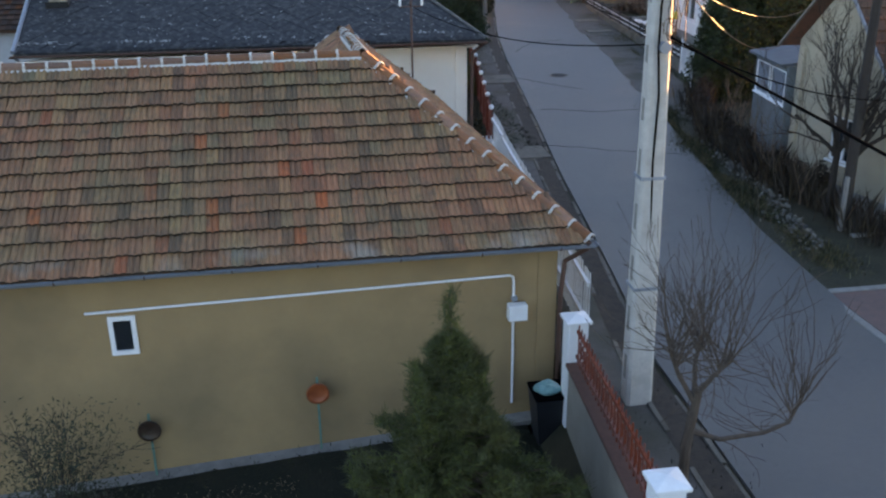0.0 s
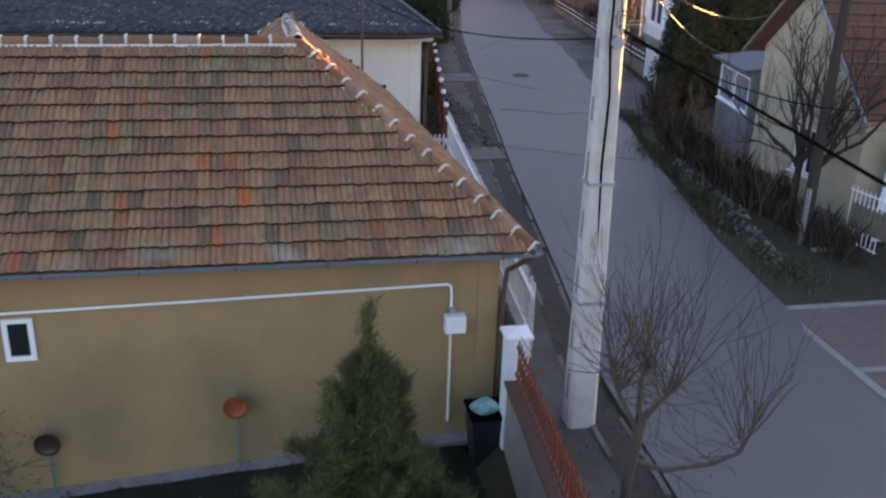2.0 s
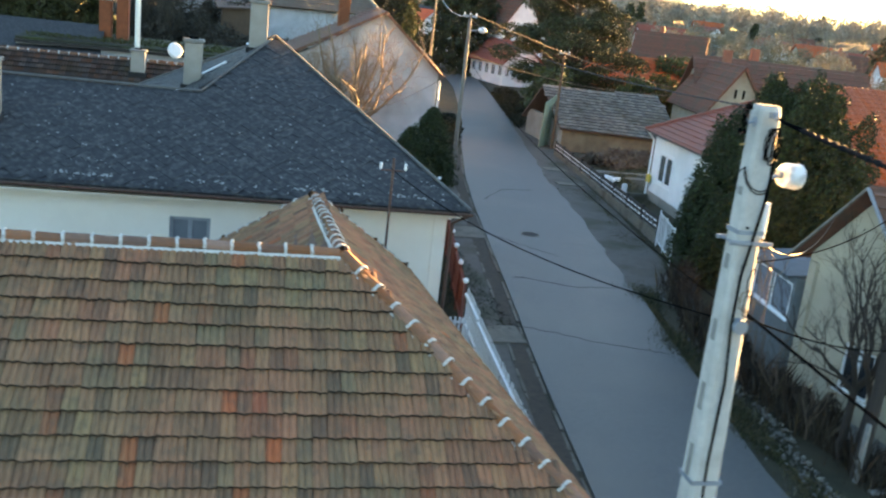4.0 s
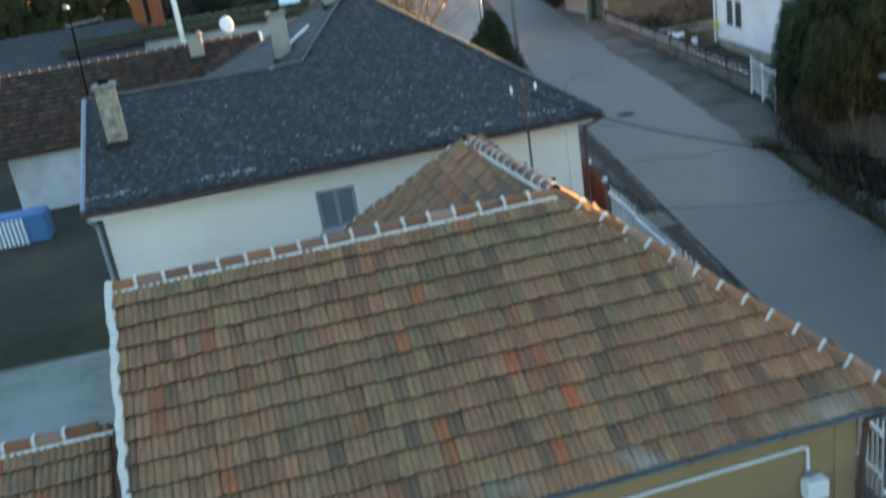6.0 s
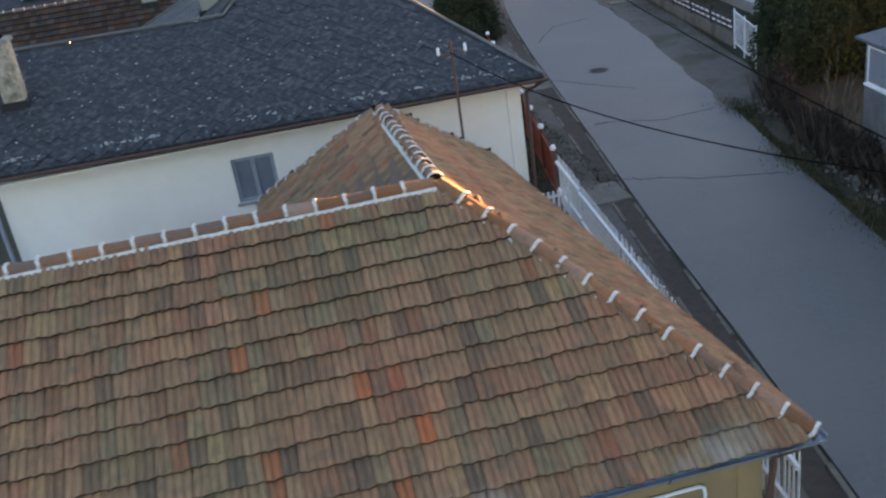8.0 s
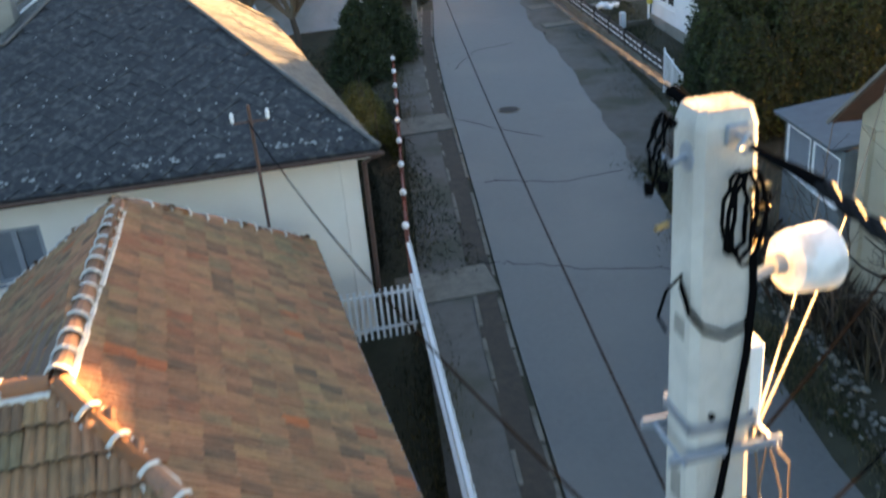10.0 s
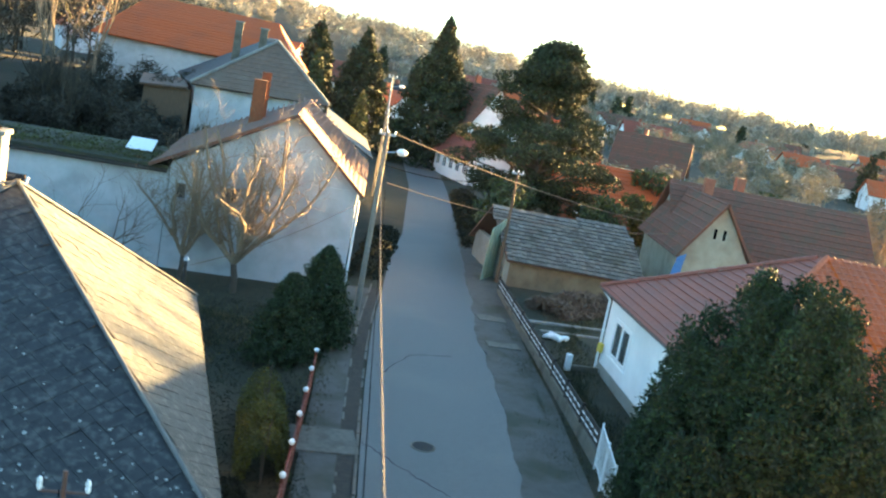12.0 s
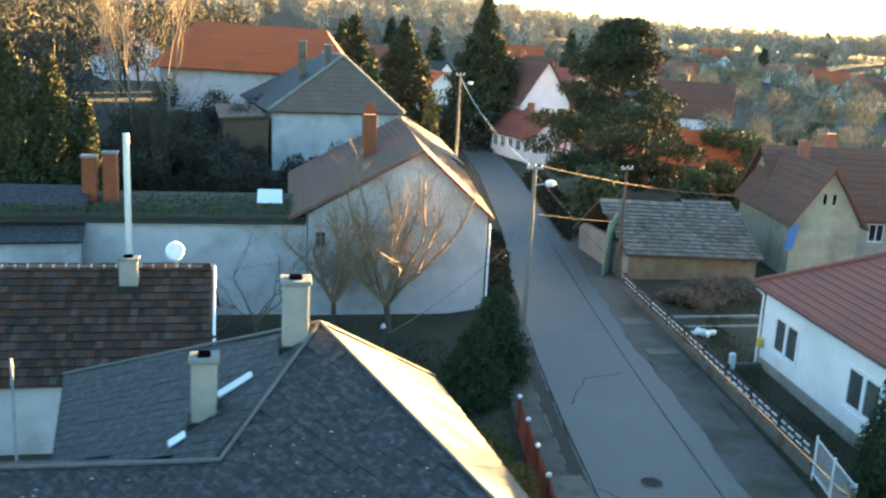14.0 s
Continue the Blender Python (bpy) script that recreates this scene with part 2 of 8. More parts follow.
# Darkened twig copy: the shade over the left slope is put into its colour.
M["dark_twig"] = mat("shade_dark_twigs", (0.058, 0.050, 0.036), (0.034, 0.032, 0.023), 0.2, 0.95, per_island=0.4)
M["tar"] = mat("sooty_tar", (0.025, 0.023, 0.022), (0.015, 0.014, 0.014), 9, 0.9)
# Shadow line beneath each tile nose, put into a dark lip colour.
M["tile_lip"] = mat("tile_lip_shadow", (0.034, 0.025, 0.018), (0.020, 0.016, 0.012), 9, 0.95)
M["edging"] = mat("earthy_concrete", (0.171, 0.1485, 0.1215), (0.108, 0.0945, 0.0765), 5, 0.95, bump=0.4, c3=(0.072, 0.063, 0.045), scale3=1.2, amount3=0.8)
M["speckled"] = mat("lichened_render", (0.42, 0.37, 0.29), (0.17, 0.135, 0.10), 11, 0.95, bump=0.5, c3=(0.09, 0.075, 0.06), scale3=3.0, amount3=0.7)
# Lifted bark copy: part of the sunlight on limbs is put into the colour.
M["pale_twig"] = mat("pale_sunlit_bark", (0.27, 0.195, 0.13), (0.17, 0.122, 0.082), 6, 0.95)
M["young_needles"] = mat("young_pine_needles", (0.080, 0.092, 0.028), (0.042, 0.054, 0.018), 3, 0.9, per_island=0.4, c3=(0.068, 0.062, 0.024), scale3=1.5, amount3=0.6)
M["lichen"] = mat("grey_lichen", (0.34, 0.34, 0.32), (0.22, 0.22, 0.21), 14, 0.95)
M["coping"] = mat("dull_coping_paint", (0.15, 0.07, 0.05), (0.10, 0.05, 0.038), 7, 0.85)
M["black_sheath"] = mat("black_cable_sheath", (0.014, 0.014, 0.015), (0.009, 0.009, 0.010), 14, 0.8, spec=0.05)
M["grey_cable"] = mat("grey_cable_sheath", (0.085, 0.086, 0.092), (0.055, 0.055, 0.060), 14, 0.85, spec=0.05)
M["brown_hedge"] = mat("leafless_hedge_twigs", (0.045, 0.028, 0.018), (0.025, 0.018, 0.012), 3, 0.95, per_island=0.5)
M["grey_tile"] = mat("grey_brown_tile", (0.165, 0.108, 0.080), (0.105, 0.074, 0.058), 3, 0.9, bump=0.4, c3=(0.16, 0.125, 0.10), scale3=0.5, amount3=0.5)
M["grey_curtain"] = mat("grey_curtained_glass", (0.105, 0.11, 0.105), (0.05, 0.055, 0.055), 0.9, 0.15, spec=0.6)
M["curtained"] = mat("curtained_glass", (0.20, 0.22, 0.25), (0.15, 0.17, 0.20), 1.5, 0.12, spec=0.7)
M["dark_tile"] = mat("dark_mossy_tile", (0.0765, 0.03366, 0.0204), (0.04335, 0.02448, 0.01734), 3, 0.95, bump=0.5, c3=(0.0306, 0.02958, 0.01785), scale3=0.6, amount3=0.7, per_island=0.5)
M["shrub_leaf"] = mat("grey_green_leaves", (0.050, 0.056, 0.032), (0.028, 0.034, 0.020), 3, 0.8, per_island=0.4)
M["box_hedge"] = mat("clipped_box_leaves", (0.105, 0.098, 0.022), (0.060, 0.060, 0.015), 3, 0.9, per_island=0.4)
M["spruce"] = mat("olive_spruce_needles", (0.066, 0.066, 0.022), (0.034, 0.040, 0.014), 3, 0.9, per_island=0.45, c3=(0.05, 0.046, 0.018), scale3=0.6, amount3=0.6)
M["thuja"] = mat("thuja_sprays", (0.034, 0.050, 0.017), (0.016, 0.026, 0.009), 2, 0.85, per_island=0.45, c3=(0.046, 0.052, 0.018), scale3=0.7, amount3=0.5)
M["hedge"] = mat("hedge_leaves", (0.0256, 0.0256, 0.0112), (0.016, 0.0168, 0.008), 3, 0.9, per_island=0.4)


# ---- mesh helpers ----
def link(name, bm, material, parent=None, label="", smooth=False):
    me = bpy.data.meshes.new(name)
    bm.normal_update()
    bm.to_mesh(me)
    bm.free()
    if material:
        me.materials.append(material)
    if smooth:
        for p in me.polygons:
            p.use_smooth = True
    ob = new(name, me)
    if parent:
        ob.parent = parent
    if label:
        ob["label"] = label
    return ob


def part(name, bm, material, parent, label="", smooth=False):
    return link(name, bm, material, parent, label, smooth)


def thing(name, label, category, group="", kind=""):
    return tagged(new(name), label, category, group, kind)


def add_box(bm, x0, y0, z0, x1, y1, z1, m=None, bevel=0.0):
    vs = bmesh.ops.create_cube(bm, size=1.0)["verts"]
    mm = Matrix.Translation(((x0 + x1) / 2, (y0 + y1) / 2, (z0 + z1) / 2)) @ Matrix.Diagonal((x1 - x0, y1 - y0, z1 - z0, 1))
    bmesh.ops.transform(bm, matrix=(m @ mm) if m else mm, verts=vs)
    if bevel:
        es = {e for v in vs for e in v.link_edges}
        bmesh.ops.bevel(bm, geom=list(es), offset=bevel, segments=1, affect="EDGES")
    return bm


def box(x0, y0, z0, x1, y1, z1, m=None, bevel=0.0):
    return add_box(bmesh.new(), x0, y0, z0, x1, y1, z1, m, bevel)


def add_slab(bm, pts, thick):
    """A flat plate: the polygon pts (any plane, counter-clockwise from outside) and its thickness inwards."""
    pts = [Vector(p) for p in pts]
    nrm = Vector((0, 0, 0))
    for i in range(len(pts)):
        nrm += (pts[i] - pts[0]).cross(pts[(i + 1) % len(pts)] - pts[0])
    nrm.normalize()
    top = [bm.verts.new(p) for p in pts]
    low = [bm.verts.new(p - nrm * thick) for p in pts]
    bm.faces.new(top)
    bm.faces.new(low[::-1])
    k = len(pts)
    for i in range(k):
        bm.faces.new((top[i], low[i], low[(i + 1) % k], top[(i + 1) % k]))
    return bm


def slab(pts, thick):
    return add_slab(bmesh.new(), pts, thick)


def add_tube(bm, pts, r0, r1=None, sides=8, cap=True):
    """A tapered round rod along a line of points."""
    r1 = r0 if r1 is None else r1
    pts = [Vector(p) for p in pts]
    rings = []
    for i, p in enumerate(pts):
        d = (pts[min(i + 1, len(pts) - 1)] - pts[max(i - 1, 0)]).normalized()
        a = d.orthogonal().normalized() if i == 0 else (a - d * a.dot(d)).normalized()
        b = d.cross(a)
        r = r0 + (r1 - r0) * i / max(1, len(pts) - 1)
        rings.append([bm.verts.new(p + (a * math.cos(2 * math.pi * k / sides) + b * math.sin(2 * math.pi * k / sides)) * r) for k in range(sides)])
    for u, v in zip(rings, rings[1:]):
        for k in range(sides):
            bm.faces.new((u[k], u[(k + 1) % sides], v[(k + 1) % sides], v[k]))
    if cap:
        bm.faces.new(rings[0][::-1])
        bm.faces.new(rings[-1])
    return bm


def tube(pts, r0, r1=None, sides=8):
    return add_tube(bmesh.new(), pts, r0, r1, sides)


def sag(a, b, drop, n=14):
    a, b = Vector(a), Vector(b)
    return [a.lerp(b, i / n) - Vector((0, 0, drop * 4 * (i / n) * (1 - i / n))) for i in range(n + 1)]


# ---- ground ----
ROAD_L = [(-60, -3.0), (-12, 0.75), (-4, 1.25), (0, 1.35), (6, 2.15), (11, 2.75), (18, 3.75), (30, 5.4), (37, 6.5), (44, 7.9), (52, 9.4), (60, 11.4), (86, 16.1), (118, 20.2), (160, 24.0), (240, 28.0)]
ROAD_R = [(-60, 2.6), (-12, 5.6), (-4, 5.75), (0, 5.85), (6, 6.35), (11, 7.2), (18, 8.5), (30, 10.5), (37, 11.4), (44, 12.7), (52, 14.1), (60, 15.6), (86, 19.9), (118, 24.5), (160, 28.4), (240, 32.5)]


def along(line, y):
    return float(np.interp(y, [p[0] for p in line], [p[1] for p in line]))


def street_z(y):
    return 1.45 + 0.012 * max(min(y, 140), -30)


def ground_z(x, y):
    z = street_z(y)
    left = along(ROAD_L, y) - 1.6
    if x < left:
        depth = min(1.0, max(0.0, (left - x) / (0.4 if y < 2 else 2.2)))
        far = min(max((left - 2.2 - x) * 0.075, 0.0), 1.6)
        ease = min(1.0, max(0.0, (16 - y) / 6))
        z -= (1.15 * depth + far) * ease + 0.35 * depth * (1 - ease)
    if y > 50 and x < left:
        k = min(1.0, (y - 50) / 45)
        z += 5.0 * k * k * (3 - 2 * k) * min(1.0, (left - x) / 14)
    d = math.hypot(x, y)
    if d > 160:
        k = min(1.0, (d - 160) / 500)
        side = 0.5 - 0.5 * math.tanh((x - 0.2 * y) / 220)
        z += k * k * (3 - 2 * k) * (12 + 30 * side) + k * 6 * noise.noise(Vector((x / 160, y / 160, 0)))
    return z


def build_ground():
    bm = bmesh.new()
    xs = sorted({*np.arange(-30, 40.1, 1.0).tolist(), *np.arange(-150, 200, 10.0).tolist(), -1600, -1200, -900, -700, -550, -420, -320, -240, -190, 230, 280, 350, 450, 560, 700, 900, 1200, 1600})
    ys = sorted({*np.arange(-24, 64.1, 1.0).tolist(), *np.arange(-150, 260, 8.0).tolist(), -1500, -900, -500, -300, -200, 300, 350, 420, 500, 600, 720, 900, 1150, 1500, 1900})
    grid = [[bm.verts.new((x, y, ground_z(x, y) + (0.03 * noise.noise(Vector((x, y, 3))) if abs(x) < 60 else 0))) for x in xs] for y in ys]
    for a, b in zip(grid, grid[1:]):
        for i in range(len(xs) - 1):
            bm.faces.new((a[i], a[i + 1], b[i + 1], b[i]))
    g = link("ground", bm, M["earth"], smooth=True)
    tagged(g, "dark winter grass and bare garden earth", "ground", kind="structure")


build_ground()


def garden_lawn():
    """The dark turf of the front garden, a sheet laid just over the ground; lens dimming is put into its colour."""
    bm = bmesh.new()
    xs, ys = np.linspace(-16, -0.85, 32), np.linspace(-16, 0.12, 32)
    grid = [[bm.verts.new((x, y, ground_z(x, y) + 0.07 + 0.03 * noise.noise(Vector((x * 1.3, y * 1.3, 9))))) for x in xs] for y in ys]
    for a, b in zip(grid, grid[1:]):
        for i in range(31):
            bm.faces.new((a[i], a[i + 1], b[i + 1], b[i]))
    # Dark grass taken down to near black: lens falloff is in the colour.
    ob = link("lawn", bm, mat("dimmed_turf", (0.009, 0.0115, 0.005), (0.006, 0.0075, 0.0035), 4, 0.98, bump=0.8, bump_scale=25, c3=(0.020, 0.017, 0.008), scale3=0.7, amount3=0.7), smooth=True)
    tagged(ob, "dark turf of the front garden, dimness in its colour", "lawn", kind="structure")


garden_lawn()


def strip(name, fl, fr, lift, material, label, y0, y1, step=1.0, thick=0.25, kind="structure", category="road"):
    bm = bmesh.new()
    ys = np.arange(y0, y1 + step / 2, step)
    rows = []
    for y in ys:
        a, b = fl(y), fr(y)
        rows.append([bm.verts.new((a + (b - a) * k / 4, y, street_z(y) + lift + (0.05 * (1 - (k / 2 - 1) ** 2) if name == "road" else 0))) for k in range(5)])
    for u, v in zip(rows, rows[1:]):
        for k in range(4):
            bm.faces.new((u[k], u[k + 1], v[k + 1], v[k]))
    ret = bmesh.ops.extrude_face_region(bm, geom=bm.faces[:])
    bmesh.ops.translate(bm, vec=(0, 0, -thick), verts=[v for v in ret["geom"] if isinstance(v, bmesh.types.BMVert)])
    bmesh.ops.recalc_face_normals(bm, faces=bm.faces)
    ob = link(name, bm, material, smooth=False)
    return tagged(ob, label, category, kind=kind)


strip("road", lambda y: along(ROAD_L, y), lambda y: along(ROAD_R, y), 0.05, M["asphalt"], "worn grey asphalt village road with patches", -60, 240, 2.0)


# ---- roofs ----
def plane_frame(pts):
    p = [Vector(q) for q in pts]
    u = (p[1] - p[0]).normalized()
    nrm = Vector((0, 0, 0))
    for i in range(1, len(p) - 1):
        nrm += (p[i] - p[0]).cross(p[i + 1] - p[0])
    nrm.normalize()
    v = nrm.cross(u)
    return p[0], u, v, nrm, [((q - p[0]).dot(u), (q - p[0]).dot(v)) for q in p]


def inside(poly, x, y):
    hit, j = False, len(poly) - 1
    for i in range(len(poly)):
        (xa, ya), (xb, yb) = poly[i], poly[j]
        if (ya > y) != (yb > y) and x < (xb - xa) * (y - ya) / (yb - ya) + xa:
            hit = not hit
        j = i
    return hit


def tile_shape(w, length, thick, wave, segs=3):
    """One pressed clay tile, lower edge at v = 0: two bowed rolls side by side, a rounded nose and a thick lower lip."""
    vs, fs, lip = [], [], []
    n = 2 * segs + 1
    bow = [abs(math.sin(math.pi * k / segs)) for k in range(n)]
    nose = [math.sin(math.pi * k / (n - 1)) ** 0.6 for k in range(n)]
    for v in (0.0, length):
        for k in range(n):
            vs.append((-w / 2 + k / (n - 1) * w, v - (0.020 * nose[k] if v == 0 else 0), wave * bow[k] + thick))
    for k in range(n):
        x, y, z = vs[k]
        vs.append((x, y + 0.006, z - thick * 1.3))
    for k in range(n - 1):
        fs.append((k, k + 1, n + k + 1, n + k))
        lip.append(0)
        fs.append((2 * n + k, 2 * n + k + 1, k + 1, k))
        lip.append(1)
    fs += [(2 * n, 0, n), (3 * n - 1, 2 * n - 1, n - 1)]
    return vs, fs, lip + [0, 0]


def tile_coords(me, sv, sf, times=1):
    """Each tile's own flat coordinates, in metres, for the streaks in its material."""
    one = [(sv[q][0], sv[q][1]) for f in sf for q in f]
    me.uv_layers.new(name="tile").data.foreach_set("uv", np.tile(np.array(one, dtype=np.float32).ravel(), times))


def mesh_of(name, vs, fs, material, smooth=False):
    me = bpy.data.meshes.new(name)
    me.from_pydata(vs, [], fs)
    me.materials.append(material)
    me.update()
    return me


def lay_tiles(parent, pts, w=0.2, gauge=0.349, parts=0, near=None, material=None, name="roof_tile", wave=0.027, thick=0.034, jitter=1.0, seed=1, margin=0.02, label_rest=""):
    """Courses of tiles on one roof plane; the first `parts` of them nearest to `near` are objects, the rest one mesh."""
    rng = random.Random(seed)
    o, u, v, nrm, poly = plane_frame(pts)
    material = material or M["tile"]
    length = gauge * 1.18
    sv, sf, lip = tile_shape(w * 0.99, length, thick, wave)
    data = mesh_of(name, sv, sf, material)
    # The lip faces take the painted shadow between courses.
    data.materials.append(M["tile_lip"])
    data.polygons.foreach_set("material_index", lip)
    tile_coords(data, sv, sf)
    umin, umax = min(q[0] for q in poly), max(q[0] for q in poly)
    vmax = max(q[1] for q in poly)
    places = []
    r, row = -0.04, 0
    while r < vmax - 0.05:
        row_shift = rng.uniform(-0.012, 0.012)
        c = umin + w / 2
        while c < umax:
            if inside(poly, c, max(r + gauge * 0.5, margin)) :
                places.append((c + row_shift, r))
            c += w
        r += gauge
        row += 1
    mats = []
    for c, r in places:
        pitch = math.atan2(thick * 1.5, gauge) + rng.gauss(0, 0.012) * jitter
        lift = 0.012 + rng.uniform(0, 0.008) * jitter
        yaw = rng.gauss(0, 0.018) * jitter
        base = Matrix((( *u, 0), (*v, 0), (*nrm, 0), (0, 0, 0, 1))).transposed()
        m = Matrix.Translation(o + u * c + v * (r + rng.uniform(-0.012, 0.012) * jitter) + nrm * (lift + thick)) @ base @ pose(0, 0, 0, 0, rng.gauss(0, 1.2) * jitter, math.degrees(yaw)) @ pose(0, 0, 0, -math.degrees(pitch))
        mats.append(m)
    order = list(range(len(mats)))
    if near is not None and parts:
        q = Vector(near)
        order.sort(key=lambda i: (mats[i].translation - q).length)
    for i in order[:parts]:
        ob = new(name, data)
        ob.parent = parent
        ob.matrix_basis = mats[i]
    rest = order[parts:]
    if rest:
        base_v = np.array(sv)
        allv, allf = [], []
        for k, i in enumerate(rest):
            mm = np.array(mats[i])
            allv.append(base_v @ mm[:3, :3].T + mm[:3, 3])
            off = k * len(sv)
            allf += [tuple(q + off for q in f) for f in sf]
        rest_mesh = mesh_of("roof_covering", np.concatenate(allv).tolist(), allf, material)
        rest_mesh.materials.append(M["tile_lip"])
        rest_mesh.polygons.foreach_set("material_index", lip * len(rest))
        tile_coords(rest_mesh, sv, sf, len(rest))
        ob = new("roof_covering", rest_mesh)
        ob.parent = parent
        tagged(ob, kind="stuff")
    return len(mats)


def half_cap(length, r0, r1, segs=6):
    vs, fs = [], []
    for y, r in ((0, r0), (length, r1)):
        for k in range(segs + 1):
            a = math.pi * (k / segs) * 1.05 - 0.08
            vs.append((r * math.cos(a), y, r * math.sin(a)))
    n = segs + 1
    for k in range(segs):
        fs.append((k, k + 1, n + k + 1, n + k))
    return vs, fs


def ridge_caps(parent, a, b, step=0.40, r=0.11, mortar=True, seed=3, cap_material=None):
    """A ridge or hip of half-round clay caps with mortar collars at the joints and a mortar bead along both feet."""
    rng = random.Random(seed)
    a, b = Vector(a), Vector(b)
    d = (b - a).normalized()
    side = d.cross(Vector((0, 0, 1))).normalized()
    up = side.cross(d)
    base = Matrix(((*side, 0), (*d, 0), (*up, 0), (0, 0, 0, 1))).transposed()
    vs, fs = half_cap(step * 1.08, r, r * 0.88)
    cap = mesh_of("ridge_cap", vs, fs, cap_material or M["ridge_cap"])
    cv, cf = [], []
    for y, rr in ((-0.022, r * 1.0), (-0.022, r * 1.2), (0.022, r * 1.2), (0.022, r * 1.0)):
        for k in range(7):
            t = math.pi * k / 6 * 1.1 - 0.15
            cv.append((rr * math.cos(t), y + 0.008 * math.sin(k * 2.3), rr * math.sin(t)))
    for j in range(3):
        for k in range(6):
            cf.append((j * 7 + k, j * 7 + k + 1, j * 7 + 8 + k, j * 7 + 7 + k))
    collar = mesh_of("mortar_collar", cv, cf, M["mortar"])
    n = int((b - a).length / step)
    for i in range(n):
        m = Matrix.Translation(a + d * (i * step) + up * rng.uniform(-0.012, 0.015)) @ base @ pose(0, 0, 0, rng.gauss(0, 1), 0, rng.gauss(0, 1.5))
        ob = new("ridge_cap", cap)
        ob.parent, ob.matrix_basis = parent, m
        if mortar:
            ob = new("mortar_collar", collar)
            ob.parent, ob.matrix_basis = parent, m @ pose(0, 0, 0, 0, rng.gauss(0, 4), 0)
    if mortar:
        for s in (-1, 1):
            bm = bmesh.new()
            pts, k = [], 0
            while k * 0.12 < (b - a).length:
                pts.append(a + d * (k * 0.12) + side * s * (r * 1.05 + 0.02 * noise.noise(Vector((k * 0.7, s, seed)))) + up * (-0.045 + 0.012 * noise.noise(Vector((k * 0.9, s, seed + 5)))))
                k += 1
            add_tube(bm, pts, 0.038, 0.038, 6)
            part("mortar_bead", bm, M["mortar"], parent)


def gutter(parent, a, b, r=0.065, material=None, brackets=True):
    a, b = Vector(a), Vector(b)
    d = (b - a).normalized()
    side = Vector((d.y, -d.x, 0)).normalized()
    bm = bmesh.new()
    rings = []
    for p in (a, b):
        ring = []
        for rr in (r, r * 0.9):
            ks = range(9) if rr == r else range(8, -1, -1)
            for k in ks:
                t = math.pi + math.pi * k / 8
                ring.append(bm.verts.new(p + side * rr * math.cos(t) + Vector((0, 0, rr * math.sin(t)))))
        rings.append(ring)
    n = len(rings[0])
    for k in range(n):
        bm.faces.new((rings[0][k], rings[0][(k + 1) % n], rings[1][(k + 1) % n], rings[1][k]))
    bm.faces.new(rings[0][::-1])
    bm.faces.new(rings[1])
    bmesh.ops.recalc_face_normals(bm, faces=bm.faces)
    gut = part("gutter", bm, material or M["zinc"], parent, "half-round metal gutter")
    if brackets:
        k = 0.4
        while k < (b - a).length:
            p = a + d * k
            pts = [p + side * (r * 1.12) * math.cos(math.pi + math.pi * j / 6) + Vector((0, 0, r * 1.12 * math.sin(math.pi + math.pi * j / 6))) for j in range(7)]
            part("bracket", tube(pts, 0.012, sides=5), M["brown_metal"], gut)
            k += 1.35
    return gut


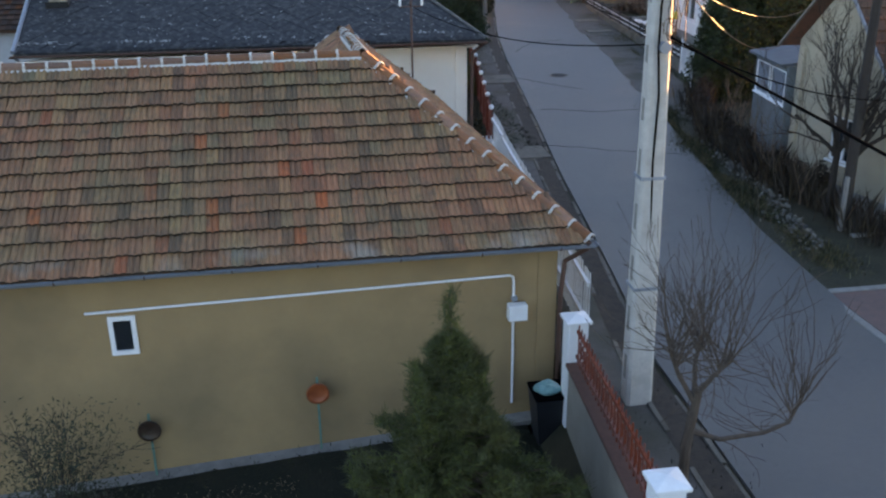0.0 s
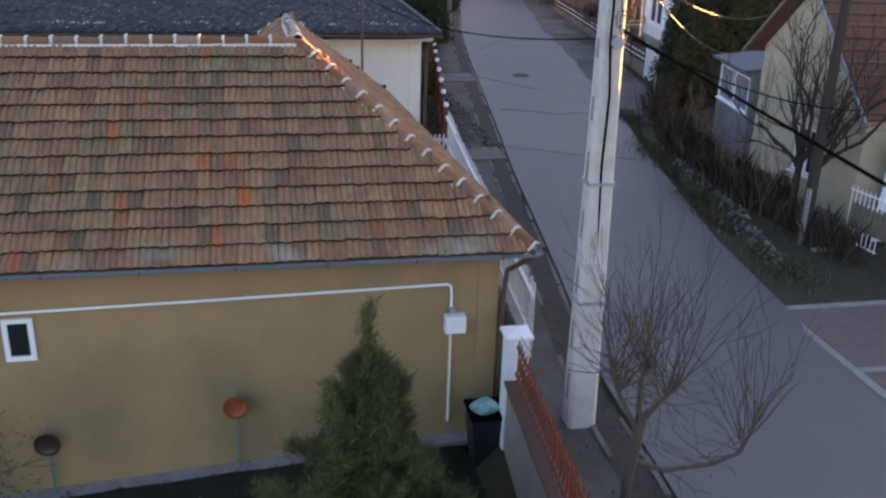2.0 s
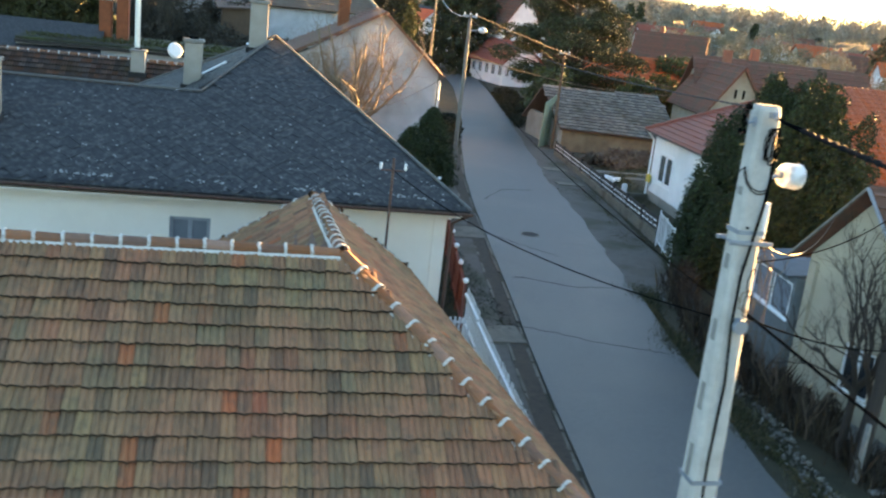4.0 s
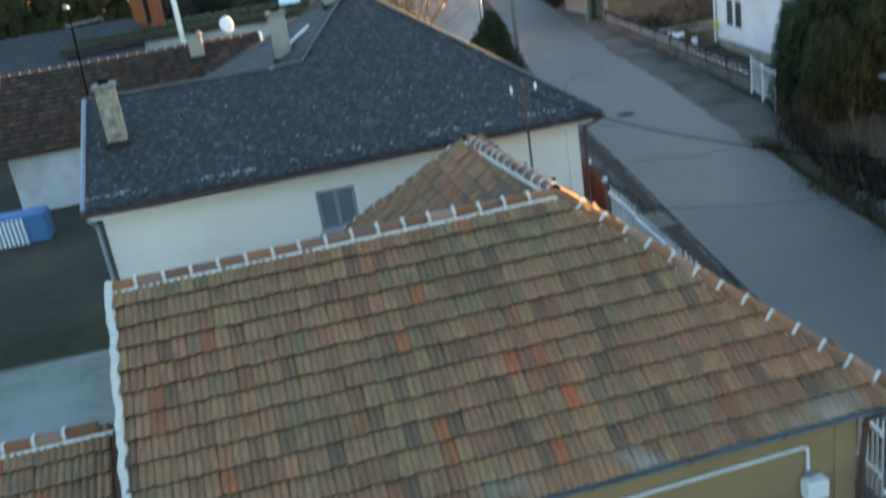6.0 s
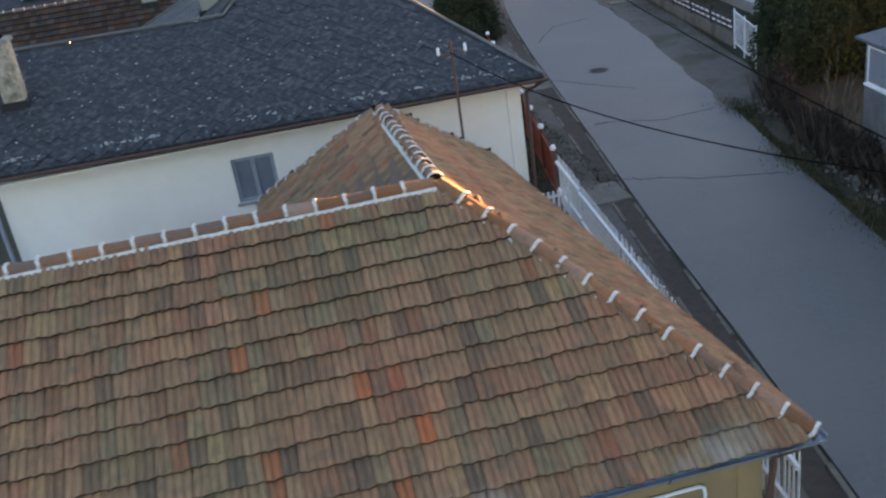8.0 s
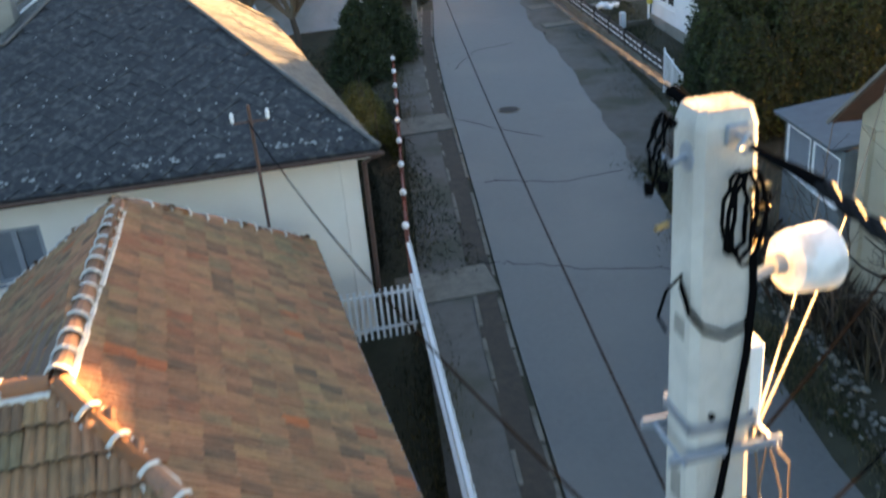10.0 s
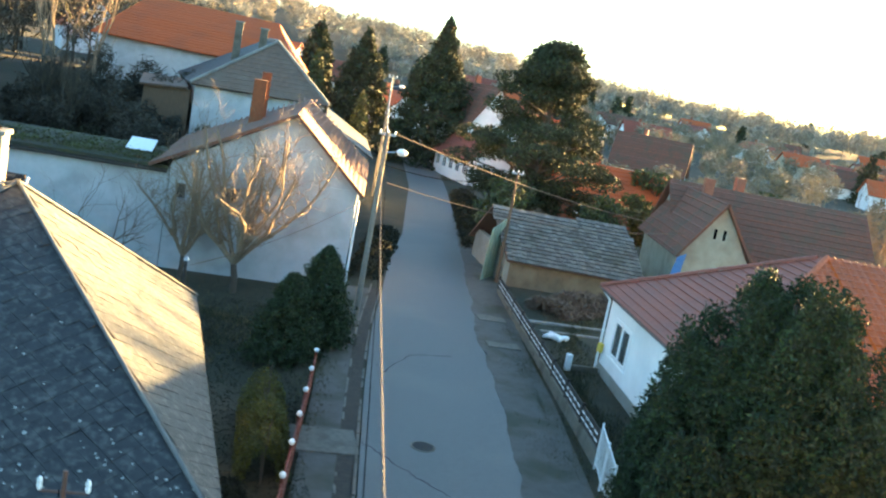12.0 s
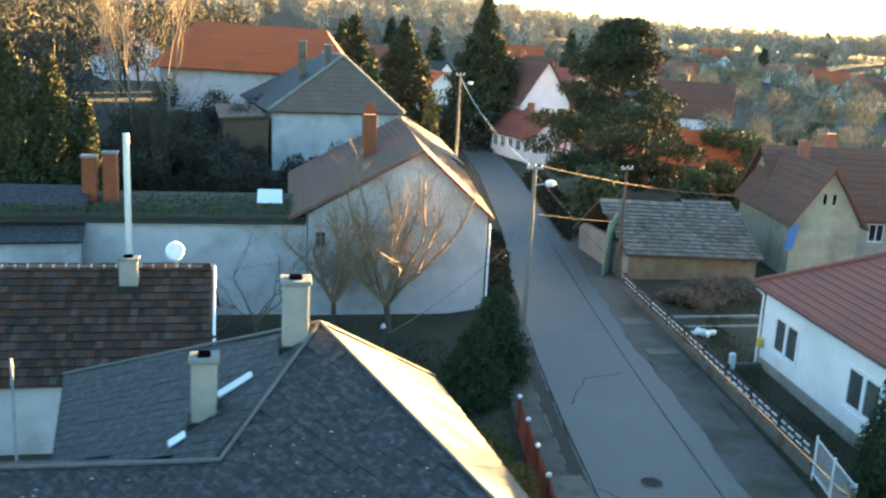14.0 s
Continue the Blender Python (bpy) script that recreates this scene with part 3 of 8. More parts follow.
def wall_between(parent, x0, y0, x1, y1, z0, z1, thick=0.35, material=None, holes=(), name="wall", label="", gable=None):
    """A wall from one plan point to another, outer face on its right-hand side, with openings (s0, s1, z0, z1) cut through.
    gable: (s, z) of an apex above the wall's top."""
    a, b = Vector((x0, y0, 0)), Vector((x1, y1, 0))
    d = (b - a).normalized()
    inn = Vector((-d.y, d.x, 0))
    length = (b - a).length
    e = 0.004   # the ends stand back from the neighbouring wall's face
    ss = sorted({e, length - e, *(h[0] for h in holes), *(h[1] for h in holes)})
    zs = sorted({z0, z1, *(h[2] for h in holes), *(h[3] for h in holes)})
    bm = bmesh.new()
    cache = {}

    def vert(s, z, t):
        key = (round(s, 4), round(z, 4), t)
        if key not in cache:
            p = a + d * s + inn * (thick if t else 0)
            cache[key] = bm.verts.new((p.x, p.y, z))
        return cache[key]

    def solid(i, j):
        if not (0 <= i < len(ss) - 1 and 0 <= j < len(zs) - 1):
            return False
        cs, cz = (ss[i] + ss[i + 1]) / 2, (zs[j] + zs[j + 1]) / 2
        return not any(h[0] < cs < h[1] and h[2] < cz < h[3] for h in holes)

    for i in range(len(ss) - 1):
        for j in range(len(zs) - 1):
            if not solid(i, j):
                continue
            sa, sb, za, zb = ss[i], ss[i + 1], zs[j], zs[j + 1]
            bm.faces.new([vert(sa, za, 0), vert(sb, za, 0), vert(sb, zb, 0), vert(sa, zb, 0)])
            bm.faces.new([vert(sa, za, 1), vert(sa, zb, 1), vert(sb, zb, 1), vert(sb, za, 1)])
            for di, dj, c in ((-1, 0, ((sa, za), (sa, zb))), (1, 0, ((sb, zb), (sb, za))), (0, -1, ((sb, za), (sa, za))), (0, 1, ((sa, zb), (sb, zb)))):
                if not solid(i + di, j + dj):
                    (s1, w1), (s2, w2) = c
                    bm.faces.new([vert(s1, w1, 0), vert(s2, w2, 0), vert(s2, w2, 1), vert(s1, w1, 1)])
    if gable:
        pts = [(e, z1 + 0.002), (length - e, z1 + 0.002), gable]
        f0 = [bm.verts.new(((a + d * s).x, (a + d * s).y, z)) for s, z in pts]
        f1 = [bm.verts.new(((a + d * s + inn * thick).x, (a + d * s + inn * thick).y, z)) for s, z in pts]
        bm.faces.new(f0)
        bm.faces.new(f1[::-1])
        for i in range(3):
            j = (i + 1) % 3
            bm.faces.new((f0[j], f0[i], f1[i], f1[j]))
    bmesh.ops.recalc_face_normals(bm, faces=bm.faces)
    return part(name, bm, material, parent, label), a, d, inn


def window_in(parent, a, d, s0, s1, z0, z1, material, panes=2, depth=0.12, bar=0.06, sill=True, label="", glass=None):
    """A window set into an opening of a wall that starts at a and runs along d: frame, mullions, panes of glass, sill."""
    inn = Vector((-d.y, d.x, 0))
    base = Matrix(((*d, 0), (*inn, 0), (0, 0, 1, 0), (0, 0, 0, 1))).transposed()
    m = Matrix.Translation(a) @ base
    w = new("window")
    w.parent = parent
    if label:
        w["label"] = label
    bm = bmesh.new()
    y0, y1 = depth - 0.07, depth
    add_box(bm, s0, y0, z0, s1, y1, z0 + bar, m)
    add_box(bm, s0, y0, z1 - bar, s1, y1, z1, m)
    add_box(bm, s0, y0, z0 + bar, s0 + bar, y1, z1 - bar, m)
    add_box(bm, s1 - bar, y0, z0 + bar, s1, y1, z1 - bar, m)
    part("window_frame", bm, material, w)
    for k in range(1, panes):
        c = s0 + (s1 - s0) * k / panes
        part("mullion", box(c - bar * 0.6, y0 - 0.005, z0 + bar, c + bar * 0.6, y1, z1 - bar, m), material, w)
    for k in range(panes):
        a0, a1 = s0 + (s1 - s0) * k / panes + bar * 0.5, s0 + (s1 - s0) * (k + 1) / panes - bar * 0.5
        part("pane", box(a0, depth - 0.035, z0 + bar * 0.5, a1, depth - 0.025, z1 - bar * 0.5, m), glass or M["glass"], w)
    # No room is built: a black panel stands for its darkness.
    part("backing", box(s0, depth + 0.10, z0, s1, depth + 0.12, z1, m), M["black"], w, "black panel for the unlit room behind")
    if sill:
        part("window_sill", box(s0 - 0.06, -0.07, z0 - 0.05, s1 + 0.06, depth, z0 - 0.003, m, 0.008), material, w)
    return w


# ---- near house: ochre plaster under old clay tiles ----
EZ = 3.9
A = Vector((-3.47, 3.69, 6.55))
B = Vector((-3.55, 9.15, 6.28))
near_house = thing("ochre_house", "low ochre plastered house with weathered clay tile hip roof", "house")
SE, CC, DD = Vector((0, 0, EZ)), Vector((-0.87, 12.05, EZ)), Vector((-6.25, 12.05, EZ))
SW, RL = Vector((-10.35, 0, EZ)), Vector((-10.35, 3.69, 6.55))
VV = Vector((-6.25, 7.4, EZ))
NW = Vector((-10.35, 7.4, EZ))
ROOF_NEAR = [("front", [SW, SE, A, RL]), ("street", [SE, CC, B, A]), ("back", [CC, DD, B]), ("west", [DD, VV, A, B]), ("rear", [VV, NW, RL, A])]
for nm, pts in ROOF_NEAR:
    part("roof", slab(pts, 0.10), M["tile_bed"], near_house)
hole = (2.23, 2.67, 2.30, 3.0)
w, a0, d0, _ = wall_between(near_house, -10.3, 0.45, -0.45, 0.45, -0.9, EZ + 0.25, material=M["ochre"], holes=[hole], label="ochre plastered front wall")
win = window_in(near_house, a0, d0, *hole, M["white_paint"], panes=1, depth=0.03, bar=0.075, sill=False, label="small white-framed window")
wall_between(near_house, -0.45, 0.45, -1.3, 11.6, 0.0, EZ + 0.25, material=M["ochre"])
wall_between(near_house, -1.3, 11.6, -5.8, 11.6, 0.0, EZ + 0.1, material=M["ochre"])
wall_between(near_house, -5.8, 11.6, -5.8, 7.0, 0.0, EZ + 0.1, material=M["ochre"])
wall_between(near_house, -5.8, 7.0, -10.3, 7.0, -0.5, EZ + 0.1, material=M["ochre"])
wall_between(near_house, -10.3, 7.0, -10.3, 0.45, -0.9, EZ + 0.1, material=M["ochre"], gable=(3.3, 6.4))
part("plinth", box(-10.3, 0.36, -0.95, -0.45, 0.446, -0.25), M["edging"], near_house, "grey concrete plinth ledge")
gutter(near_house, (-10.4, -0.03, EZ - 0.02), (0.05, -0.03, EZ - 0.02))
gutter(near_house, (0.06, 0.0, EZ - 0.03), (-0.81, 12.1, EZ - 0.03))

# ---- neighbour: white house under a slate roof ----
slate_house = thing("slate_house", "white plastered house with dark grey diamond slate hip roof", "house")
S_SW, S_SE = Vector((-12.2, 12.45, 5.5)), Vector((0.68, 12.2, 5.5))
S_AP = Vector((-4.3, 19.85, 8.98))
S_J, S_RL = Vector((-6.35, 16.55, 7.42)), Vector((-12.2, 16.6, 7.45))
S_NE, S_NW, S_W2 = Vector((-0.55, 25.0, 5.65)), Vector((-10.8, 26.0, 5.6)), Vector((-10.1, 20.7, 5.6))
S_BW = Vector((-12.2, 20.7, 5.6))
SLATES = [[S_SW, S_SE, S_AP, S_J, S_RL], [S_SE, S_NE, S_AP], [S_NE, S_NW, S_AP], [S_NW, S_W2, S_J, S_AP], [S_W2, S_BW, S_RL, S_J]]
for pts in SLATES:
    part("roof", slab(pts, 0.08), M["slate"], slate_house)
swins = [(5.2, 6.2, 3.55, 4.65)]
w, a1, d1, _ = wall_between(slate_house, -12.0, 13.3, 0.3, 13.1, 0.0, 5.75, material=M["white_plaster"], holes=swins)
for h in swins:
    window_in(slate_house, a1, d1, *h, M["grey_window"], panes=2, bar=0.085, glass=M["curtained"], label="grey double casement window")
wall_between(slate_house, 0.3, 13.1, -1.0, 24.4, 0.5, 5.7, material=M["white_plaster"])
wall_between(slate_house, -1.0, 24.4, -10.3, 25.3, 0.5, 5.7, material=M["white_plaster"])
wall_between(slate_house, -10.3, 25.3, -9.8, 20.4, 0.5, 5.7, material=M["white_plaster"])
wall_between(slate_house, -9.8, 20.4, -12.0, 20.4, 0.5, 5.7, material=M["white_plaster"])
wall_between(slate_house, -12.0, 20.4, -12.0, 13.3, 0.0, 5.6, material=M["white_plaster"], gable=(3.8, 7.35))
gutter(slate_house, (-12.3, 12.40, 5.44), (0.74, 12.15, 5.44), material=M["brown_metal"], brackets=False)

# ---- road pole ----
pole = thing("concrete_pole", "tapered pale concrete utility pole with cable clutter", "utility pole")
bm = bmesh.new()
secs = [(1.0, 0.23, 0.19, 0.52), (9.72, 0.135, 0.120, 0.345), (9.79, 0.117, 0.102, 0.345)]
rings = [[bm.verts.new((cx + sx * hx, -1.15 + sy * hy, z)) for sx, sy in ((-1, -.75), (-.75, -1), (.75, -1), (1, -.75), (1, .75), (.75, 1), (-.75, 1), (-1, .75))] for z, hx, hy, cx in secs]
for u, v in zip(rings, rings[1:]):
    for k in range(8):
        bm.faces.new((u[k], u[(k + 1) % 8], v[(k + 1) % 8], v[k]))
bm.faces.new(rings[-1])
bm.faces.new(rings[0][::-1])
part("shaft", bm, M["pole"], pole)

# ---- right-hand near house ----
rh = thing("gable_house", "cream plastered gable house with old mossy tiles", "house")
rwins = [(1.75, 2.75, 2.55, 3.75)]
w, ar, dr, _ = wall_between(rh, 9.22, 10.15, 9.72, 6.0, 1.2, 4.75, material=M["cream_plaster"], holes=rwins, gable=(1.75, 7.30))
for h in rwins:
    window_in(rh, ar, dr, *h, M["white_paint"], panes=2, label="white double casement window")
wall_between(rh, 9.72, 6.0, 21.5, 4.3, 1.2, 4.75, material=M["cream_plaster"])
wall_between(rh, 21.8, 8.4, 9.22, 10.15, 1.2, 5.3, material=M["cream_plaster"])
part("gable_infill", slab([(9.225, 10.15, 4.76), (9.435, 8.41, 7.30), (9.225, 10.15, 5.50)], 0.2), M["cream_plaster"], rh)
RA, RB = Vector((9.10, 8.40, 7.60)), Vector((21.5, 6.60, 7.60))
RF = [Vector((9.35, 5.5, 4.55)), Vector((21.3, 3.8, 4.55)), RB, RA]
RK = [Vector((21.8, 8.60, 5.38)), Vector((8.80, 10.45, 5.38)), RA, RB]
part("roof", slab(RF, 0.1), M["old_tile"], rh)
part("roof", slab(RK, 0.1), M["old_tile"], rh)
for e0, e1 in (((9.33, 5.48, 4.54), RA), ((8.78, 10.47, 5.37), RA)):
    e0 = Vector(e0)
    dd = (e1 - e0).normalized()
    part("verge_board", tube([e0 + Vector((-.03, 0, -.07)), e1 + Vector((-.03, 0, -.07))], 0.045, sides=4), M["grey_pole"] if e0.y > 8 else M["grey_window"], rh, "grey verge board")
part("plinth", slab([(9.21, 10.12, 1.2), (9.70, 6.02, 1.2), (9.70, 6.02, 1.95), (9.21, 10.12, 1.95)][::-1], 0.02), M["concrete"], rh)

porch = thing("glazed_porch", "blue-grey glazed porch with white window bars", "porch")
pwin = [(0.12, 1.22, 3.55, 4.52), (1.34, 2.48, 3.55, 4.52)]
boards = mat("blue_grey_boards", (0.145, 0.165, 0.172), (0.105, 0.122, 0.130), 5, 0.75, c3=(0.075, 0.083, 0.08), scale3=0.9, amount3=0.6)
w, ap, dp, _ = wall_between(porch, 9.46, 12.95, 9.10, 10.35, 1.2, 4.70, thick=0.12, material=boards, holes=pwin)
for h in pwin:
    window_in(porch, ap, dp, *h, M["white_paint"], panes=1, depth=0.06, bar=0.035, label="white-framed porch window", glass=M["curtained"])
wall_between(porch, 9.10, 10.35, 10.42, 10.18, 1.2, 4.70, thick=0.12, material=boards)
wall_between(porch, 12.2, 12.6, 9.46, 12.95, 1.2, 4.70, thick=0.12, material=boards)
part("roof", slab([(9.26, 13.15, 4.74), (8.92, 10.5, 4.74), (12.0, 10.1, 5.1), (12.3, 12.75, 5.1)], 0.07), mat("dark_porch_sheet", (0.085, 0.105, 0.12), (0.06, 0.075, 0.09), 4, 0.7), porch, "dark sheet porch roof")

# ---- white house with red roof ----
wh = thing("red_roof_house", "bright white plastered bungalow with red hip roof", "house")
wwins = [(1.15, 3.35, 2.9, 4.55), (7.1, 9.4, 2.9, 4.55)]
w, aw, dw, _ = wall_between(wh, 16.25, 35.3, 14.95, 24.0, 1.4, 5.5, material=M["cool_plaster"], holes=wwins)
for h in wwins:
    window_in(wh, aw, dw, *h, M["white_paint"], panes=2, bar=0.17, depth=0.035, label="white double window with grey sill", glass=M["grey_curtain"])
wall_between(wh, 14.95, 24.0, 27.0, 22.2, 1.4, 5.5, material=M["cool_plaster"])
wall_between(wh, 28.0, 34.0, 16.25, 35.3, 1.4, 5.5, material=M["cool_plaster"])
W1, W2, WA = Vector((15.85, 35.9, 5.45)), Vector((14.4, 23.3, 5.45)), Vector((21.9, 29.9, 9.0))
part("roof", slab([W1, W2, WA], 0.1), M["red_sheet"], wh)
part("roof", slab([W2, (34, 20.5, 5.45), (32, 28.5, 9.0), WA], 0.1), M["orange_tile"], wh)
part("roof", slab([(34, 34.0, 5.45), W1, WA, (32, 28.5, 9.0)], 0.1), M["red_sheet"], wh)



# ---- plants ----
def leaf_mesh(name, centres, size, material, seed=1, flat=0.0, long=1.0):
    """Many small bent leaves or needle sprays round the given centres (rows of x, y, z, spread)."""
    rng = np.random.default_rng(seed)
    c = np.asarray(centres, float)
    n = len(c)
    p = c[:, :3] + rng.normal(size=(n, 3)) * c[:, 3:4] * np.array([1, 1, 1 - flat])
    a = rng.normal(size=(n, 3))
    a[:, 2] *= (1 - flat)
    a /= np.linalg.norm(a, axis=1, keepdims=True)
    b = np.cross(a, rng.normal(size=(n, 3)))
    b /= np.linalg.norm(b, axis=1, keepdims=True)
    s = size * rng.uniform(0.6, 1.4, (n, 1))
    nrm = np.cross(a, b)
    v = np.stack([p - a * s * long, p - b * s * 0.45 + nrm * s * 0.15, p + a * s * long, p + b * s * 0.45 + nrm * s * 0.15], 1).reshape(-1, 3)
    f = np.arange(n * 4).reshape(-1, 4)
    me = bpy.data.meshes.new(name)
    me.from_pydata(v.tolist(), [], [(q[0], q[1], q[2]) for q in f.tolist()] + [(q[0], q[2], q[3]) for q in f.tolist()])
    me.materials.append(material)
    me.update()
    return me


def crown_part(name, me, parent):
    ob = new(name, me)
    ob.parent = parent
    return ob


def grow(bm, p, d, length, r, level, rng, tips, up=0.12, spread=0.55, kids=3, sides=6, wob=0.18):
    """One limb and, out of it, its twigs."""
    pts, q, dd = [p.copy()], p.copy(), d.normalized()
    steps = 5 if level > 1 else 3
    for i in range(steps):
        dd = (dd + Vector((rng.gauss(0, wob), rng.gauss(0, wob), rng.gauss(0, wob) + up))).normalized()
        q = q + dd * length / steps
        pts.append(q.copy())
    add_tube(bm, pts, r, max(r * 0.45, 0.004), max(3, sides), cap=False)
    tips.append(pts[-1])
    if level <= 0:
        return
    for k in range(kids):
        i = rng.randint(max(1, steps // 2 - 1), steps)
        base = pts[i]
        ax = Vector((rng.gauss(0, 1), rng.gauss(0, 1), rng.gauss(0, 0.7))).normalized()
        nd = (dd + ax * spread * rng.uniform(0.7, 1.5)).normalized()
        grow(bm, base, nd, length * rng.uniform(0.5, 0.8), r * 0.5 * rng.uniform(0.8, 1.1), level - 1, rng, tips, up, spread, kids, max(3, sides - 1), wob)


def bare_tree(name, base, height, limbs, label, seed=1, r=0.12, level=3, kids=3, spread=0.6, up=0.12, trunk_part=0.35, material=None, lean=(0, 0), wob=0.18, category="tree", group=""):
    rng = random.Random(seed)
    t = thing(name, label, category, group)
    base = Vector(base)
    top = base + Vector((lean[0], lean[1], height * trunk_part))
    bm = bmesh.new()
    add_tube(bm, [base - Vector((0, 0, 0.2)), base.lerp(top, 0.5) + Vector((rng.gauss(0, .04), rng.gauss(0, .04), 0)), top], r * 1.25, r, 9)
    part("trunk", bm, material or M["bark"], t)
    for k in range(limbs):
        ang = 2 * math.pi * (k + rng.uniform(-0.3, 0.3)) / limbs
        d = Vector((math.cos(ang) * spread, math.sin(ang) * spread, rng.uniform(0.6, 1.1)))
        bm = bmesh.new()
        grow(bm, top - Vector((0, 0, rng.uniform(0, 0.15) * height * trunk_part)), d, height * (1 - trunk_part) * 0.62, r * 0.7, level, rng, [], up, spread, kids, wob=wob)
        tagged(part("limb", bm, material or M["bark"], t), kind="stuff")
    return t


def conifer(name, base, height, radius, label, n=5000, size=0.1, material=None, seed=1, power=0.8, lumpy=0.25, skirt=0.04, category="conifer", group="", whorls=0):
    """A trunk and a crown of needle sprays, with an uneven outline: a cone whose surface is broken into lumps."""
    rng = np.random.default_rng(seed)
    t = thing(name, label, category, group)
    base = Vector(base)
    part("trunk", tube([base - Vector((0, 0, 0.2)), base + Vector((0.03, 0.02, height * 0.5)), base + Vector((0, 0, height * 0.93))], radius * 0.07, radius * 0.012, 8), M["bark"], t)
    h = rng.uniform(skirt, 1.0, n * 2)
    keep = rng.uniform(0, 1, n * 2) < np.power(1 - h, power * 0.7) + 0.05
    h = h[keep][:n]
    ang = rng.uniform(0, 2 * np.pi, len(h))
    lump = 1 + lumpy * np.sin(ang * 5 + 9 * h + seed) * np.sin(h * 23 + ang * 3) + lumpy * 0.6 * np.sin(ang * 11 - h * 31)
    if whorls:
        lump *= 0.72 + 0.42 * np.abs(np.sin(h * np.pi * whorls + 0.6 * np.sin(ang * 3)))
    rr = radius * np.power(1 - h, power) * lump * np.sqrt(rng.uniform(0.35, 1.0, len(h))) + 0.03
    c = np.stack([base.x + rr * np.cos(ang), base.y + rr * np.sin(ang), base.z + h * height - 0.12 * rr, np.full(len(h), size * 0.8)], 1)
    crown_part("crown", leaf_mesh("crown", c, size, material or M["needles"], seed, long=1.4), t)
    return t


def tufted_pine(name, base, height, radius, label, material, seed=1, tufts=420, needles=46, size=0.17):
    """A young pine: whorls of upswept branches that end in soft tufts of long needles."""
    rng = np.random.default_rng(seed)
    t = thing(name, label, "pine")
    base = Vector(base)
    part("trunk", tube([base - Vector((0, 0, 0.2)), base + Vector((0.02, 0.02, height * 0.5)), base + Vector((0, 0, height))], radius * 0.05, 0.012, 8), M["bark"], t)
    bm, heads = bmesh.new(), []
    for k in range(tufts // 7):
        h = rng.uniform(0.02, 0.97) ** 1.15
        a = rng.uniform(0, 6.283)
        reach = radius * min(1.0, 1.28 * (1 - h) ** 0.95) * rng.uniform(0.45, 1.18) * (0.86 + 0.16 * math.sin(3 * a + 7 * h))
        p0 = np.array([base.x, base.y, base.z + h * height * 0.88])
        tip = p0 + np.array([reach * math.cos(a), reach * math.sin(a), 0.18 * reach + 0.06])
        mid = p0 * 0.5 + tip * 0.5 - np.array([0, 0, 0.08 * reach])
        add_tube(bm, [p0, mid, tip], 0.022 * (1 - h) + 0.008, 0.006, 4, cap=False)
        for j in range(7):
            f = rng.uniform(0.4, 1.0)
            q = (mid * (1 - f) + tip * f) if j else tip
            q = q + rng.normal(size=3) * 0.11 * (1 - h * 0.8)
            heads.append((*q, math.cos(a) * 0.5, math.sin(a) * 0.5, 0.9))
    for side in range(4):
        a = rng.uniform(0, 6.283)
        for z in np.linspace(0.0, 1.0, 9):
            heads.append((base.x + radius * (0.30 + 0.1 * side / 4) * math.cos(a), base.y + radius * 0.35 * math.sin(a), base.z + height * (0.58 + 0.20 * z - 0.03 * side), 0, 0, 1))
    for z in np.linspace(0.80, 1.0, 16):
        heads.append((base.x + rng.normal(0, .03), base.y + rng.normal(0, .03), base.z + z * height, 0, 0, 1))
    tagged(part("branch", bm, M["bark"], t), kind="stuff")
    hd = np.repeat(np.array(heads), needles, axis=0)
    n = len(hd)
    d = hd[:, 3:] * 0.75 + rng.normal(size=(n, 3)) * 0.75
    d /= np.linalg.norm(d, axis=1, keepdims=True)
    ln = size * rng.uniform(0.6, 1.2, (n, 1))
    o = hd[:, :3] + rng.normal(size=(n, 3)) * 0.045
    w = np.cross(d, rng.normal(size=(n, 3)))
    w /= np.linalg.norm(w, axis=1, keepdims=True)
    v = np.stack([o - w * 0.0065, o + w * 0.0065, o + d * ln], 1).reshape(-1, 3)
    me = mesh_of("needles", v.tolist(), np.arange(n * 3).reshape(-1, 3).tolist(), material)
    crown_part("crown", me, t)
    return t


def clump_tree(name, base, height, clumps, label, n=120, size=0.22, material=None, seed=1, trunk_r=0.25, category="tree", group=""):
    """A trunk, limbs and foliage in separate clumps (dx, dy, dz, radius) with gaps between them."""
    rng = np.random.default_rng(seed)
    t = thing(name, label, category, group)
    base = Vector(base)
    part("trunk", tube([base - Vector((0, 0, 0.3)), base + Vector((0.2, 0.1, height * 0.5)), base + Vector((0.1, 0, height * 0.9))], trunk_r, trunk_r * 0.3, 9), M["bark"], t)
    rows = []
    for dx, dy, dz, cr in clumps:
        tip = base + Vector((dx, dy, dz))
        root = base + Vector((0.1, 0, max(dz - 0.35 * math.hypot(dx, dy) - 0.4, height * 0.25)))
        part("limb", tube([root, root.lerp(tip, 0.6) + Vector((0, 0, 0.1)), tip], trunk_r * 0.35, 0.03, 5), M["bark"], t)
        k = int(n * cr ** 1.5)
        v = rng.normal(size=(k, 3))
        v /= np.linalg.norm(v, axis=1, keepdims=True)
        v *= np.power(rng.uniform(0.2, 1, (k, 1)), 0.5) * cr * np.array([1.15, 1.15, 0.55])
        rows.append(np.concatenate([v + np.array(tip), np.full((k, 1), size * 0.5)], 1))
    crown_part("crown", leaf_mesh("crown", np.concatenate(rows), size, material or M["dark_needles"], seed, long=1.2), t)
    return t


